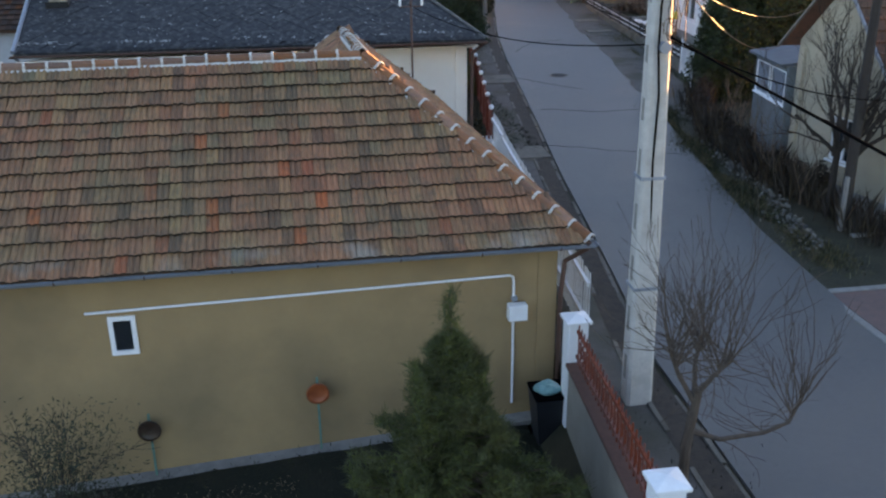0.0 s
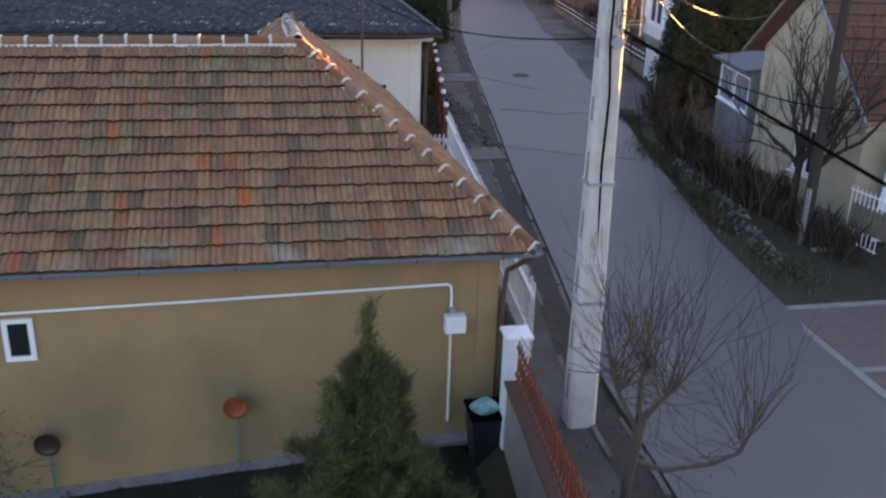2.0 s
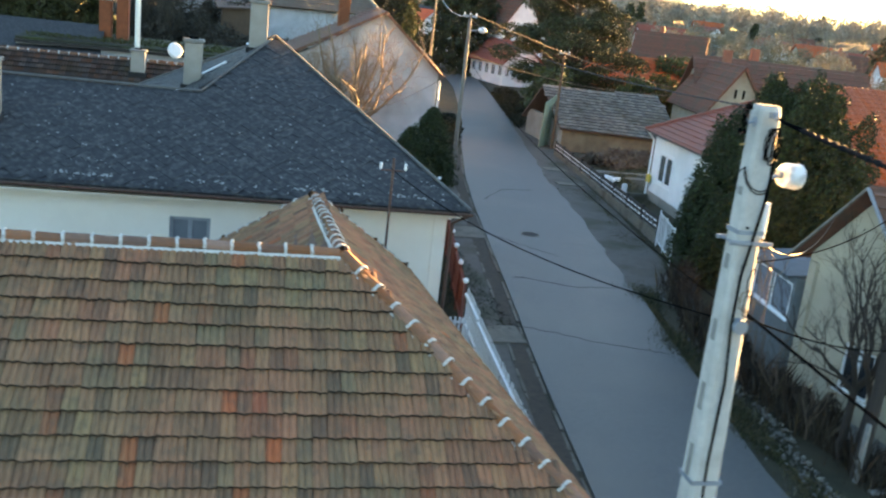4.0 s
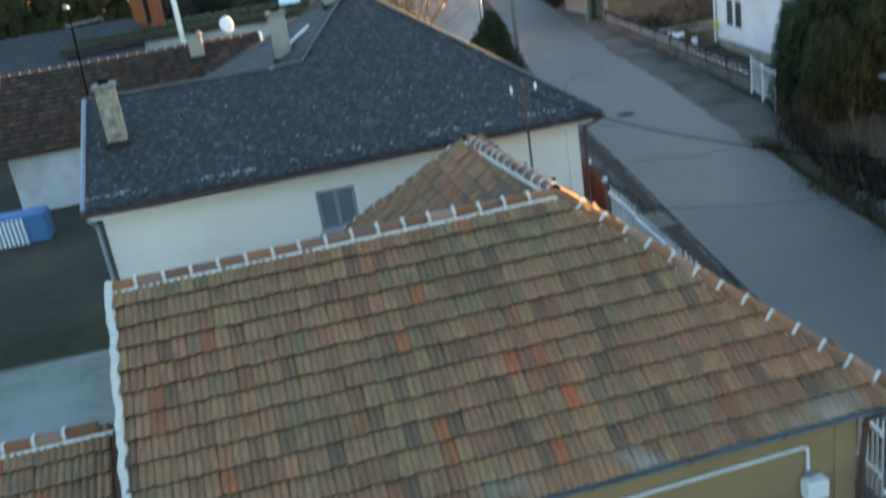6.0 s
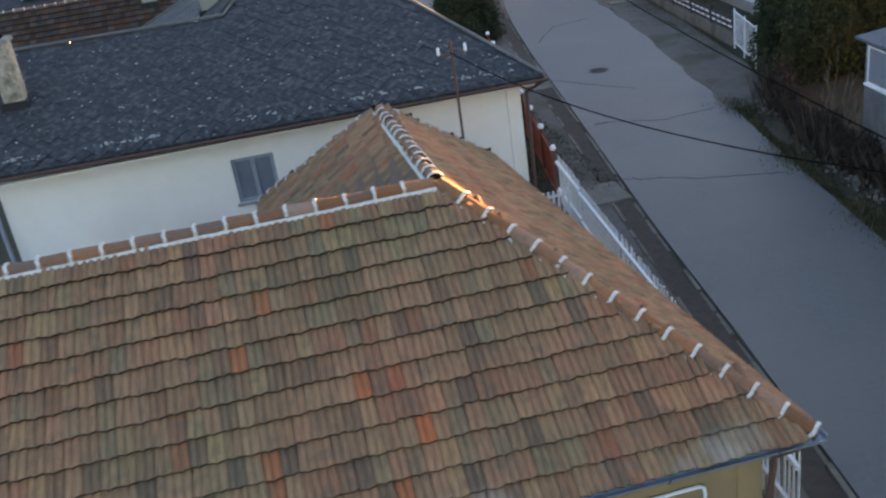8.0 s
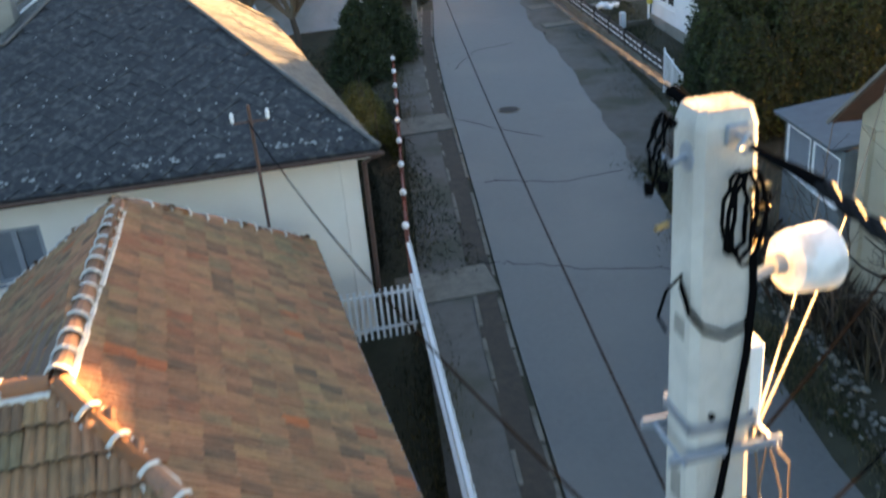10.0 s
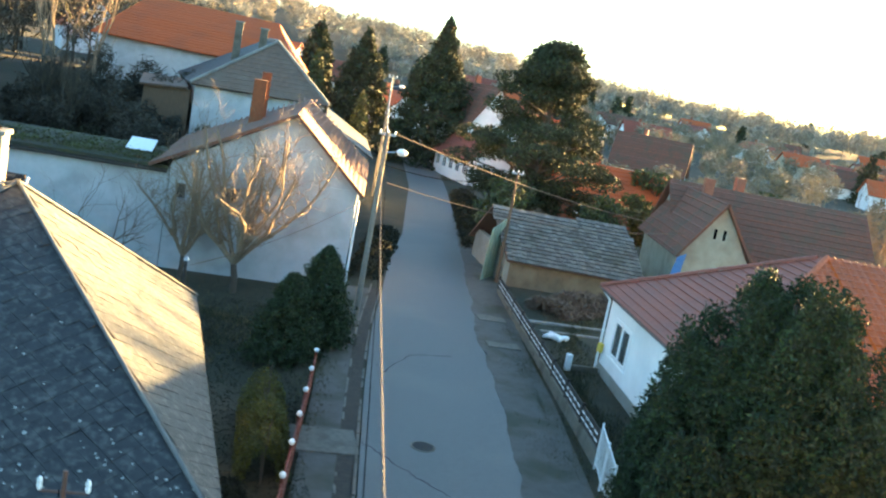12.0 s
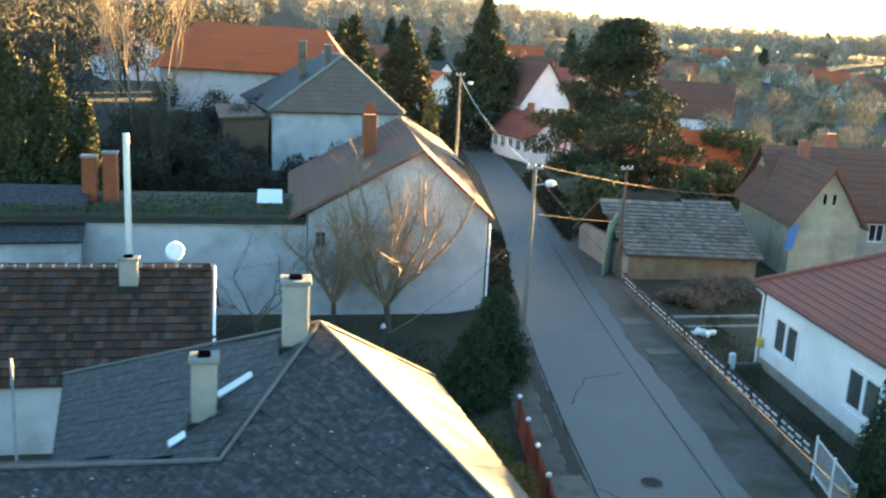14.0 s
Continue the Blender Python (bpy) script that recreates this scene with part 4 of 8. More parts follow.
def bush_row(name, line, width, height, label, n=4000, size=0.09, material=None, seed=1, category="hedge", twiggy=False):
    """A hedge or thicket along a plan line."""
    rng = np.random.default_rng(seed)
    t = thing(name, label, category)
    ln = np.asarray(line, float)
    u = rng.uniform(0, len(ln) - 1.001, n)
    i = u.astype(int)
    p = ln[i] + (ln[i + 1] - ln[i]) * (u - i)[:, None]
    hump = 0.7 + 0.3 * np.sin(u * 5.3 + seed) * np.sin(u * 2.1) + 0.15 * np.sin(u * 17)
    ang = rng.uniform(0, np.pi, n)
    rad = np.sqrt(rng.uniform(0.3, 1, n))
    off = np.cos(ang) * rad * width / 2
    z = np.array([ground_z(a, b) for a, b in p]) + np.sin(ang) * rad * height * hump
    nrm = np.stack([-(ln[i + 1] - ln[i])[:, 1], (ln[i + 1] - ln[i])[:, 0]], 1)
    nrm /= np.linalg.norm(nrm, axis=1, keepdims=True)
    c = np.stack([p[:, 0] + nrm[:, 0] * off, p[:, 1] + nrm[:, 1] * off, z, np.full(n, size * 0.7)], 1)
    crown_part("foliage", leaf_mesh("foliage", c, size, material or M["hedge"], seed, long=2.6 if twiggy else 1.2), t)
    rr = random.Random(seed)
    bm = bmesh.new()
    for k in range(10 + 6 * len(ln)):
        j = rr.randrange(len(ln) - 1)
        f = rr.random()
        q = ln[j] * (1 - f) + ln[j + 1] * f
        g = ground_z(*q)
        add_tube(bm, [(q[0], q[1], g - 0.05), (q[0] + rr.gauss(0, .12), q[1] + rr.gauss(0, .12), g + height * rr.uniform(.5, .9))], 0.025, 0.008, 5)
    part("stems", bm, M["bark"], t)
    return t


# ---- street furniture: ditch, pavement, verges ----
strip("pavement", lambda y: along(ROAD_L, y) - 1.75, lambda y: along(ROAD_L, y) - 0.62, 0.03, M["verge"], "trodden earth and gravel footway beside the ditch", -40, 44, 1.0, category="footway")
strip("ditch", lambda y: along(ROAD_L, y) - 0.66 + 0.05 * noise.noise(Vector((1, y, 0))), lambda y: along(ROAD_L, y) - 0.12 + 0.05 * noise.noise(Vector((5, y, 0))), 0.034, M["ditch"], "dark narrow drainage ditch beside the road", -40, 44, 1.0, category="ditch")
strip("verge", lambda y: along(ROAD_R, y) - 0.12 + 0.28 * noise.noise(Vector((0, y * 0.55, 1.7))) + 0.10 * noise.noise(Vector((3, y * 2.3, 0))), lambda y: along(ROAD_R, y) + float(np.interp(y, [2, 5, 9, 14, 22, 62], [4.2, 3.2, 1.1, 1.0, 2.1, 1.9])), 0.062, M["verge"], "bare trodden roadside verge", 18.2, 62, 0.3, category="verge")


def ditch_edges():
    """Broken concrete edging pieces of the ditch, in short lengths."""
    rng = random.Random(4)
    t = thing("ditch_edging", "broken concrete edging of the roadside ditch", "kerb", kind="structure")
    y = -20.0
    while y < 44:
        ln = rng.uniform(0.9, 1.1)
        for off, wd in ((-0.62, 0.09), (-0.10, 0.10)):
            if rng.random() < 0.85:
                x = along(ROAD_L, y) + off
                ang = -math.degrees(math.atan((along(ROAD_L, y + 1) - along(ROAD_L, y)) / 1.0))
                m = pose(x, y, street_z(y), rng.gauss(0, 1), rng.gauss(0, 2), ang)
                part("edging_stone", box(-wd / 2, 0.01, -0.25, wd / 2, ln - 0.02, 0.055 + rng.uniform(-0.03, 0.02), m, 0.012), M["edging"], t)
        y += ln


ditch_edges()


def crossing(x0, x1, y0, y1, lift, label, material, name="culvert_slab"):
    z = street_z((y0 + y1) / 2) + lift
    t = thing(name, label, "slab")
    part("slab", box(x0, y0, z - 0.15, x1, y1, z, None, 0.02), material, t)
    return t


crossing(11.6, 13.1, 36.4, 37.2, 0.12, "pale concrete culvert slab before the gate", M["edging"])
crossing(12.2, 13.6, 40.6, 41.6, 0.10, "pale concrete culvert slab before the gate", M["edging"])
crossing(0.9, 3.0, 13.0, 14.4, 0.07, "grey concrete crossing over the ditch", M["edging"])
crossing(2.6, 4.6, 24.2, 26.0, 0.07, "grey concrete crossing over the ditch", M["edging"])

# paved apron with a pale border in front of the right-hand gate
apron = thing("paved_apron", "reddish paved apron with pale concrete border", "paving")
part("paving", box(6.0, -2.6, street_z(0) - 0.15, 12, 2.2, street_z(0) + 0.055), mat("reddish_paving", (0.17, 0.10, 0.085), (0.12, 0.085, 0.075), 4, 0.95, bump=0.4), apron)
for q in ((5.78, -2.7, 5.97, 2.4), (5.98, 2.22, 12, 2.4), (5.98, -0.35, 12, -0.2)):
    part("border", box(q[0], q[1], street_z(0) - 0.15, q[2], q[3], street_z(0) + 0.07, None, 0.01), M["concrete"], apron)


# ---- fences ----
def red_fence():
    f = thing("front_fence", "rendered white fence wall with red-brown iron pickets", "fence")
    x0, y0, x1, y1 = -0.42, -0.75, -0.66, -5.0
    d = Vector((x1 - x0, y1 - y0, 0))
    ln = d.length
    m = Matrix.Translation((x0, y0, 0)) @ pose(0, 0, 0, 0, 0, math.degrees(math.atan2(d.y, d.x)))
    # Grey plaster puts the shade on this white wall into its colour.
    part("wall", box(0, -0.13, 0.2, ln, 0.13, 1.98, m, 0.01), M["grey_plaster"], f, "white rendered wall, greyed for its shaded side")
    part("coping", box(-0.02, -0.18, 1.985, ln + 0.02, 0.18, 2.06, m, 0.015), M["coping"], f, "red-brown coping")
    for z in (2.16, 2.62):
        part("rail", box(0, -0.02, z, ln, 0.02, z + 0.05, m), M["red_paint"], f)
    k = 0.1
    while k < ln:
        ob = part("picket", box(k - 0.016, -0.012, 2.06, k + 0.016, 0.012, 2.80, m @ pose(0, 0, 0), 0.008), M["red_paint"], f)
        part("scroll", box(k + 0.05, -0.008, 2.30, k + 0.075, 0.008, 2.52, m), M["red_paint"], ob)
        k += 0.165
    return f


red_fence()


def pillar(x, y, z0, z1, w, label):
    p = thing("fence_pillar", label, "pillar", "fence pillars")
    part("shaft", box(x - w / 2, y - w / 2, z0, x + w / 2, y + w / 2, z1 - 0.10, None, 0.012), M["cool_plaster"], p)
    bm = bmesh.new()
    add_box(bm, x - w / 2 - 0.05, y - w / 2 - 0.05, z1 - 0.098, x + w / 2 + 0.05, y + w / 2 + 0.05, z1 - 0.04, None, 0.01)
    top = bm.verts.new((x, y, z1 + 0.03))
    q = [bm.verts.new((x + sx * (w / 2 + 0.04), y + sy * (w / 2 + 0.04), z1 - 0.039)) for sx, sy in ((-1, -1), (1, -1), (1, 1), (-1, 1))]
    for i in range(4):
        bm.faces.new((q[i], q[(i + 1) % 4], top))
    part("cap", bm, M["white_paint"], p, "white pyramid cap")


pillar(-0.40, -0.58, 0.2, 2.86, 0.34, "white rendered fence pillar beside the house corner")
pillar(-0.68, -5.2, 0.2, 2.92, 0.36, "white rendered fence pillar with pyramid cap")
pillar(0.02, -5.15, 0.9, 1.78, 0.30, "low white rendered gate pillar")
pot = thing("flower_pot", "white flower pot with yellow-green plant on the pillar", "flower pot")
bm = bmesh.new()
add_tube(bm, [(0.02, -5.15, 1.80), (0.02, -5.15, 1.90), (0.02, -5.15, 2.02)], 0.10, 0.15, 16)
part("pot", bm, M["white_paint"], pot)
rq = np.random.default_rng(5)
cc = np.stack([rq.normal(0.02, 0.08, 260), rq.normal(-5.15, 0.08, 260), rq.uniform(2.0, 2.25, 260), np.full(260, 0.03)], 1)
crown_part("plant", leaf_mesh("plant", cc, 0.045, M["needles"], 3, long=1.8), pot)
mailbox = thing("letter_box", "small dark and red letter box on the fence pillar", "letter box")
part("box", box(-0.62, -5.46, 2.2, -0.40, -5.39, 2.5, None, 0.01), M["black"], mailbox)
part("flap", box(-0.45, -5.47, 2.25, -0.40, -5.461, 2.45), M["red_paint"], mailbox, "red flap")


def street_fence():
    f = thing("picket_fence", "white picket fence along the footway, peeling", "fence")
    pts = [(0.25, 0.8), (1.02, 11.4), (1.19, 13.6)]
    rng = random.Random(8)
    data = None
    for (xa, ya), (xb, yb) in zip(pts, pts[1:]):
        ln = math.hypot(xb - xa, yb - ya)
        ang = math.degrees(math.atan2(yb - ya, xb - xa))
        z = street_z((ya + yb) / 2)
        m = Matrix.Translation((xa, ya, z)) @ pose(0, 0, 0, 0, 0, ang)
        for h in (0.45, 1.2):
            part("rail", box(0, -0.03, h, ln, 0.03, h + 0.07, m), M["white_paint"], f)
        k = 0.05
        while k < ln:
            if data is None:
                bm = bmesh.new()
                add_box(bm, -0.04, -0.045, 0.05, 0.04, -0.032, 1.45, None)
                for v in bm.verts:
                    if v.co.z > 1.4:
                        v.co.x *= 0.3
                data = link("picket", bm, M["white_paint"], f)
                data.matrix_basis = m @ pose(k, 0, 0)
            else:
                ob = new("picket", data.data)
                ob.parent = f
                ob.matrix_basis = m @ pose(k, 0, rng.uniform(-0.03, 0.03), 0, rng.gauss(0, 1))
            k += 0.13
    g = thing("red_fence", "red-brown steel fence with round white post caps", "fence")
    xa, ya, xb, yb = 1.22, 13.9, 3.47, 29.4
    ln = math.hypot(xb - xa, yb - ya)
    m = Matrix.Translation((xa, ya, street_z(21))) @ pose(0, 0, 0, 0, 0, math.degrees(math.atan2(yb - ya, xb - xa)))
    for k in range(9):
        s = ln * k / 8
        p = part("post", box(s - 0.04, -0.04, -0.2, s + 0.04, 0.04, 1.36, m), M["red_paint"], g)
        bm = bmesh.new()
        bmesh.ops.create_uvsphere(bm, u_segments=10, v_segments=7, radius=0.085, matrix=m @ pose(s, 0, 1.43))
        part("cap", bm, M["white_paint"], p, "round white cap", True)
        if k < 8:
            e = ln * (k + 1) / 8
            for h in (0.15, 1.2):
                part("rail", box(s + 0.05, -0.02, h, e - 0.05, 0.02, h + 0.05, m), M["red_paint"], g)
            q = s + 0.12
            while q < e - 0.05:
                part("slat", box(q - 0.045, -0.03, 0.05, q + 0.045, -0.021, 1.33, m), M["red_paint"], g)
                q += 0.125
    c = thing("yard_gate", "grey-white picket gate between house and fence", "gate")
    for h in (0.2, 0.95):
        part("rail", box(-0.75, 11.98, 1.6 + h, 1.0, 12.02, 1.65 + h), M["white_paint"], c)
    for k in range(14):
        part("picket", box(-0.72 + k * 0.125, 11.95, 1.62, -0.67 + k * 0.125, 11.975, 2.72), M["white_paint"], c)


street_fence()


def slat_fence():
    f = thing("slatted_fence", "dark slatted fence with pale dashes on a concrete base", "fence")
    xa, ya, xb, yb = 12.3, 25.2, 14.78, 46.9
    ln = math.hypot(xb - xa, yb - ya)
    m = Matrix.Translation((xa, ya, street_z(36) - 0.03)) @ pose(0, 0, 0, 0, 0, math.degrees(math.atan2(yb - ya, xb - xa)))
    part("base", box(0, -0.07, -0.4, ln, 0.07, 0.42, m, 0.01), M["edging"], f, "grey concrete base wall")
    n = 9
    for k in range(n + 1):
        s = ln * k / n
        part("post", box(s - 0.05, -0.06, 0.3, s + 0.05, 0.06, 1.12, m), M["dark_wood"], f)
        if k == n:
            break
        for j, h in enumerate((0.47, 0.62, 0.77, 0.92)):
            part("slat", box(s + 0.06, -0.02, h, s + ln / n - 0.06, 0.02, h + 0.125, m), M["dark_wood"], f)
        for j in range(4):
            for h in (0.60, 0.82):
                q = s + 0.22 + j * 0.58 + (0.1 if h > 0.7 else 0)
                part("dash", box(q, 0.021, h, q + 0.40, 0.033, h + 0.065, m), M["white_paint"], f, "pale inlay board")
                part("dash", box(q, -0.033, h, q + 0.40, -0.021, h + 0.065, m), M["white_paint"], f, "pale inlay board")
    g = thing("steel_gate", "white tubular steel gate with wire mesh", "gate")
    m = Matrix.Translation((12.2, 25.0, street_z(24))) @ pose(0, 0, 0, 0, 0, math.degrees(math.atan2(-3.3, -0.9)))
    for s in (0.0, 1.6, 3.3):
        part("post", tube([m @ Vector((s, 0, -0.1)), m @ Vector((s, 0, 1.55))], 0.035), M["white_paint"], g)
    for h in (0.25, 1.45):
        part("rail", tube([m @ Vector((0, 0, h)), m @ Vector((3.3, 0, h))], 0.022), M["white_paint"], g)
    for k in range(26):
        s = 0.12 + k * 0.125
        part("bar", tube([m @ Vector((s, 0, 0.25)), m @ Vector((s, 0, 1.45))], 0.010, sides=5), M["white_paint"], g)


slat_fence()


def parked_car(x, y, z, turn, label):
    """A small white hatchback: body, glasshouse, lamps, wheels, aerial."""
    t = thing("car", label, "car")
    m = Matrix.Translation((x, y, z)) @ pose(0, 0, 0, 0, 0, turn)
    paint = mat("white_car_paint", (0.78, 0.80, 0.82), (0.74, 0.76, 0.78), 2, 0.25, spec=0.6)

    def loft(prof, halves, material, name, parent, label=""):
        bm = bmesh.new()
        rows = [[bm.verts.new(m @ Vector((s * h, yy, zz))) for s in (-1, -0.85, 0.85, 1)] for (yy, zz), h in zip(prof, halves)]
        for j in (1, 2):
            for r in rows:
                r[j].co = r[j].co + Vector((0, 0, 0.035))
        n = len(rows)
        for i in range(n):
            u, v = rows[i], rows[(i + 1) % n]
            for k in range(3):
                bm.faces.new((u[k], u[k + 1], v[k + 1], v[k]))
        bm.faces.new([r[0] for r in rows][::-1])
        bm.faces.new([r[3] for r in rows])
        bmesh.ops.recalc_face_normals(bm, faces=bm.faces)
        return part(name, bm, material, parent, label)

    body = loft([(2.0, 0.35), (2.02, 0.75), (1.9, 0.95), (0.9, 0.98), (-0.9, 0.95), (-1.8, 0.85), (-2.02, 0.62), (-2.0, 0.3)], [0.80, 0.83, 0.82, 0.83, 0.83, 0.80, 0.76, 0.75], paint, "body", t)
    roof = loft([(1.85, 0.985), (1.55, 1.40), (0.9, 1.47), (-0.1, 1.46), (-0.55, 1.38), (-1.15, 0.985)], [0.76, 0.62, 0.62, 0.60, 0.58, 0.74], M["glass"], "glasshouse", t, "dark car windows")
    bm = bmesh.new()
    top = [[bm.verts.new(m @ Vector((u, v, 1.50 - 0.10 * (u / 0.65) ** 2 - 0.10 * ((v - 0.5) / 1.1) ** 2))) for u in np.linspace(-0.64, 0.64, 9)] for v in np.linspace(-0.5, 1.58, 9)]
    for a, b in zip(top, top[1:]):
        for k in range(8):
            bm.faces.new((a[k], a[k + 1], b[k + 1], b[k]))
    ret = bmesh.ops.extrude_face_region(bm, geom=bm.faces[:])
    bmesh.ops.translate(bm, vec=(0, 0, -0.05), verts=[q for q in ret["geom"] if isinstance(q, bmesh.types.BMVert)])
    bmesh.ops.recalc_face_normals(bm, faces=bm.faces)
    part("roof", bm, paint, t, "white rounded car roof", True)
    for s in (-1, 1):
        part("pillar", tube([m @ Vector((s * 0.75, -1.12, 0.99)), m @ Vector((s * 0.60, -0.5, 1.42))], 0.035), paint, t)
        part("pillar", tube([m @ Vector((s * 0.76, 1.84, 0.99)), m @ Vector((s * 0.63, 1.56, 1.42))], 0.05), paint, t)
        part("roof_rail", tube([m @ Vector((s * 0.61, -0.4, 1.50)), m @ Vector((s * 0.62, 1.5, 1.50))], 0.016), M["black"], t)
        part("headlight", box(s * 0.66 - 0.14, -2.03, 0.60, s * 0.66 + 0.14, -1.88, 0.76, m, 0.02), M["glass"], t)
        part("tail_light", box(s * 0.72 - 0.10, 1.92, 0.65, s * 0.72 + 0.10, 2.04, 0.98, m, 0.02), M["red_paint"], t, "red tail light")
        for yy in (-1.25, 1.25):
            wh_ = part("wheel", tube([m @ Vector((s * 0.66, yy, 0.30)), m @ Vector((s * 0.85, yy, 0.30))], 0.30, sides=20), M["black"], t)
            part("rim", tube([m @ Vector((s * 0.851, yy, 0.30)), m @ Vector((s * 0.862, yy, 0.30))], 0.19, sides=14), M["zinc"], wh_)
    part("aerial", tube([m @ Vector((0.05, 1.35, 1.46)), m @ Vector((0.05, 1.55, 1.72))], 0.010), M["black"], t)


parked_car(1.32, -8.22, street_z(-8) + 0.08, 0, "small white hatchback parked at the roadside")

# ---- details of the near house ----
gas = thing("gas_pipe", "white gas pipe with a meter box on the ochre wall", "gas pipe")
part("pipe", tube([(-8.4, 0.40, 3.10), (-5, 0.40, 3.16), (-1.32, 0.40, 3.235), (-1.26, 0.40, 3.20), (-1.245, 0.40, 3.1), (-1.24, 0.40, 1.7), (-1.24, 0.40, 0.7)], 0.024), M["white_paint"], gas)
part("meter_box", box(-1.36, 0.22, 2.42, -1.02, 0.42, 2.72, None, 0.015), M["white_paint"], gas, "white meter box")
part("valve", box(-1.28, 0.34, 2.74, -1.18, 0.44, 2.84, None, 0.01), M["zinc"], gas)
dp = thing("downpipe", "dark brown downpipe at the house corner", "downpipe")
part("pipe", tube([(-0.05, 0.02, EZ - 0.1), (-0.35, 0.36, EZ - 0.45), (-0.40, 0.38, 2.8), (-0.40, 0.38, 0.8)], 0.045), M["brown_metal"], dp)
ridge_caps(near_house, RL, A + Vector((0.05, 0, 0.02)), seed=1)
ridge_caps(near_house, SE + Vector((-0.05, 0.05, 0.03)), A + Vector((0, 0, 0.02)), seed=2)
ridge_caps(near_house, A + Vector((0, 0.1, 0.03)), B, seed=3)
ridge_caps(near_house, CC + Vector((-0.05, -0.05, 0.03)), B, seed=4)
ridge_caps(near_house, DD + Vector((0.05, -0.05, 0.03)), B, seed=5)
rngv = random.Random(5)
bm = bmesh.new()
vp = [SW.lerp(RL, k / 36) + Vector((0.02 + rngv.uniform(-0.02, 0.02), 0, 0.075 + rngv.uniform(-0.015, 0.015))) for k in range(37)]
add_tube(bm, vp, 0.06, 0.065, 6)
part("verge_mortar", bm, M["mortar"], near_house, "pale mortar verge")

# low annex roof at the far end of the yard
annex = thing("annex", "low ochre annex with old clay tile roof", "annex")
N1 = [Vector((-18.0, -0.2, 3.35)), Vector((-10.5, -0.2, 3.35)), Vector((-10.5, 2.45, 5.0)), Vector((-18.0, 2.45, 5.0))]
N2 = [Vector((-10.5, 5.1, 3.35)), Vector((-18.0, 5.1, 3.35)), N1[3], N1[2]]
for pts in (N1, N2):
    part("roof", slab(pts, 0.1), M["tile_bed"], annex)
wall_between(annex, -18, 0.35, -10.4, 0.35, -1.2, 3.5, material=M["ochre"])
wall_between(annex, -10.4, 4.7, -18, 4.7, -1.2, 3.5, material=M["ochre"])
wall_between(annex, -18, 4.7, -18, 0.35, -1.2, 3.4, material=M["ochre"], gable=(2.2, 4.9))
ridge_caps(annex, (-18, 2.45, 5.02), (-10.55, 2.45, 5.02), seed=7)

mast = thing("antenna_mast", "thin dark roof mast with two white insulators", "antenna mast")
part("mast", tube([(-1.55, 11.45, 3.9), (-1.55, 11.45, 6.85)], 0.03), M["brown_metal"], mast)
part("cross_bar", tube([(-1.85, 11.45, 6.55), (-1.25, 11.45, 6.55)], 0.02), M["brown_metal"], mast)
for dx in (-0.3, 0.3):
    bm = bmesh.new()
    for k, (z, r) in enumerate(((6.56, 0.02), (6.61, 0.038), (6.65, 0.03), (6.69, 0.038), (6.74, 0.02))):
        if k:
            add_tube(bm, [(-1.55 + dx, 11.45, zp), (-1.55 + dx, 11.45, z)], rp, r, 8)
        zp, rp = z, r
    part("insulator", bm, M["white_paint"], mast, "white porcelain insulator")


def garden_plate(x, z, ground, material, label):
    t = thing("garden_plate", label, "garden ornament", "plates on stakes")
    part("stake", box(x - 0.02, 0.285, ground - 0.1, x + 0.02, 0.31, z + 0.28, None, 0.004), mat("green_stake", (0.10, 0.22, 0.18), (0.07, 0.15, 0.12), 8, 0.7), t, "green wooden stake")
    bm = bmesh.new()
    m = Matrix.Translation((x, 0.20, z)) @ pose(0, 0, 0, 90)
    prof = [(0.0, 0.045), (0.11, 0.05), (0.155, 0.03), (0.20, 0.0), (0.20, 0.012), (0.15, 0.05), (0.0, 0.07)]
    rings = []
    for r, h in prof:
        rings.append([bm.verts.new(m @ Vector((r * math.cos(2 * math.pi * k / 20), r * math.sin(2 * math.pi * k / 20), -h))) for k in range(20)] if r else [bm.verts.new(m @ Vector((0, 0, -h)))])
    for u, v in zip(rings, rings[1:]):
        for k in range(20):
            q = (u[k % len(u)], u[(k + 1) % len(u)], v[(k + 1) % len(v)], v[k % len(v)])
            q = list(dict.fromkeys(q))
            if len(q) > 2:
                bm.faces.new(q)
    bmesh.ops.recalc_face_normals(bm, faces=bm.faces)
    part("plate", bm, material, t, "", True)


garden_plate(-7.62, 0.92, -0.25, mat("dark_enamel", (0.06, 0.035, 0.025), (0.03, 0.02, 0.015), 8, 0.35), "dark brown enamel plate on a green stake by the wall")
garden_plate(-4.74, 1.35, 0.0, mat("orange_enamel", (0.34, 0.085, 0.03), (0.24, 0.055, 0.02), 8, 0.45), "orange enamel plate on a green stake by the wall")

path = thing("concrete_edging", "worn grey concrete strip along the house wall", "edging")
part("strip", slab([(-10.4, 0.15, -0.24), (-0.6, 0.15, 0.47), (-0.6, 0.447, 0.48), (-10.4, 0.447, -0.23)], 0.25), M["concrete"], path)

bin_ = thing("wheelie_bin", "black plastic wheelie bin beside the house wall", "bin")
bm = bmesh.new()
lo = [bm.verts.new((-1.02 + 0.06 + dx * 0.44, -0.55 + dy * 0.46, 0.28)) for dx, dy in ((0, 0), (1, 0), (1, 1), (0, 1))]
hi = [bm.verts.new((-1.05 + dx * 0.58, -0.62 + dy * 0.6, 1.28)) for dx, dy in ((0, 0), (1, 0), (1, 1), (0, 1))]
bm.faces.new(lo[::-1])
bm.faces.new(hi)
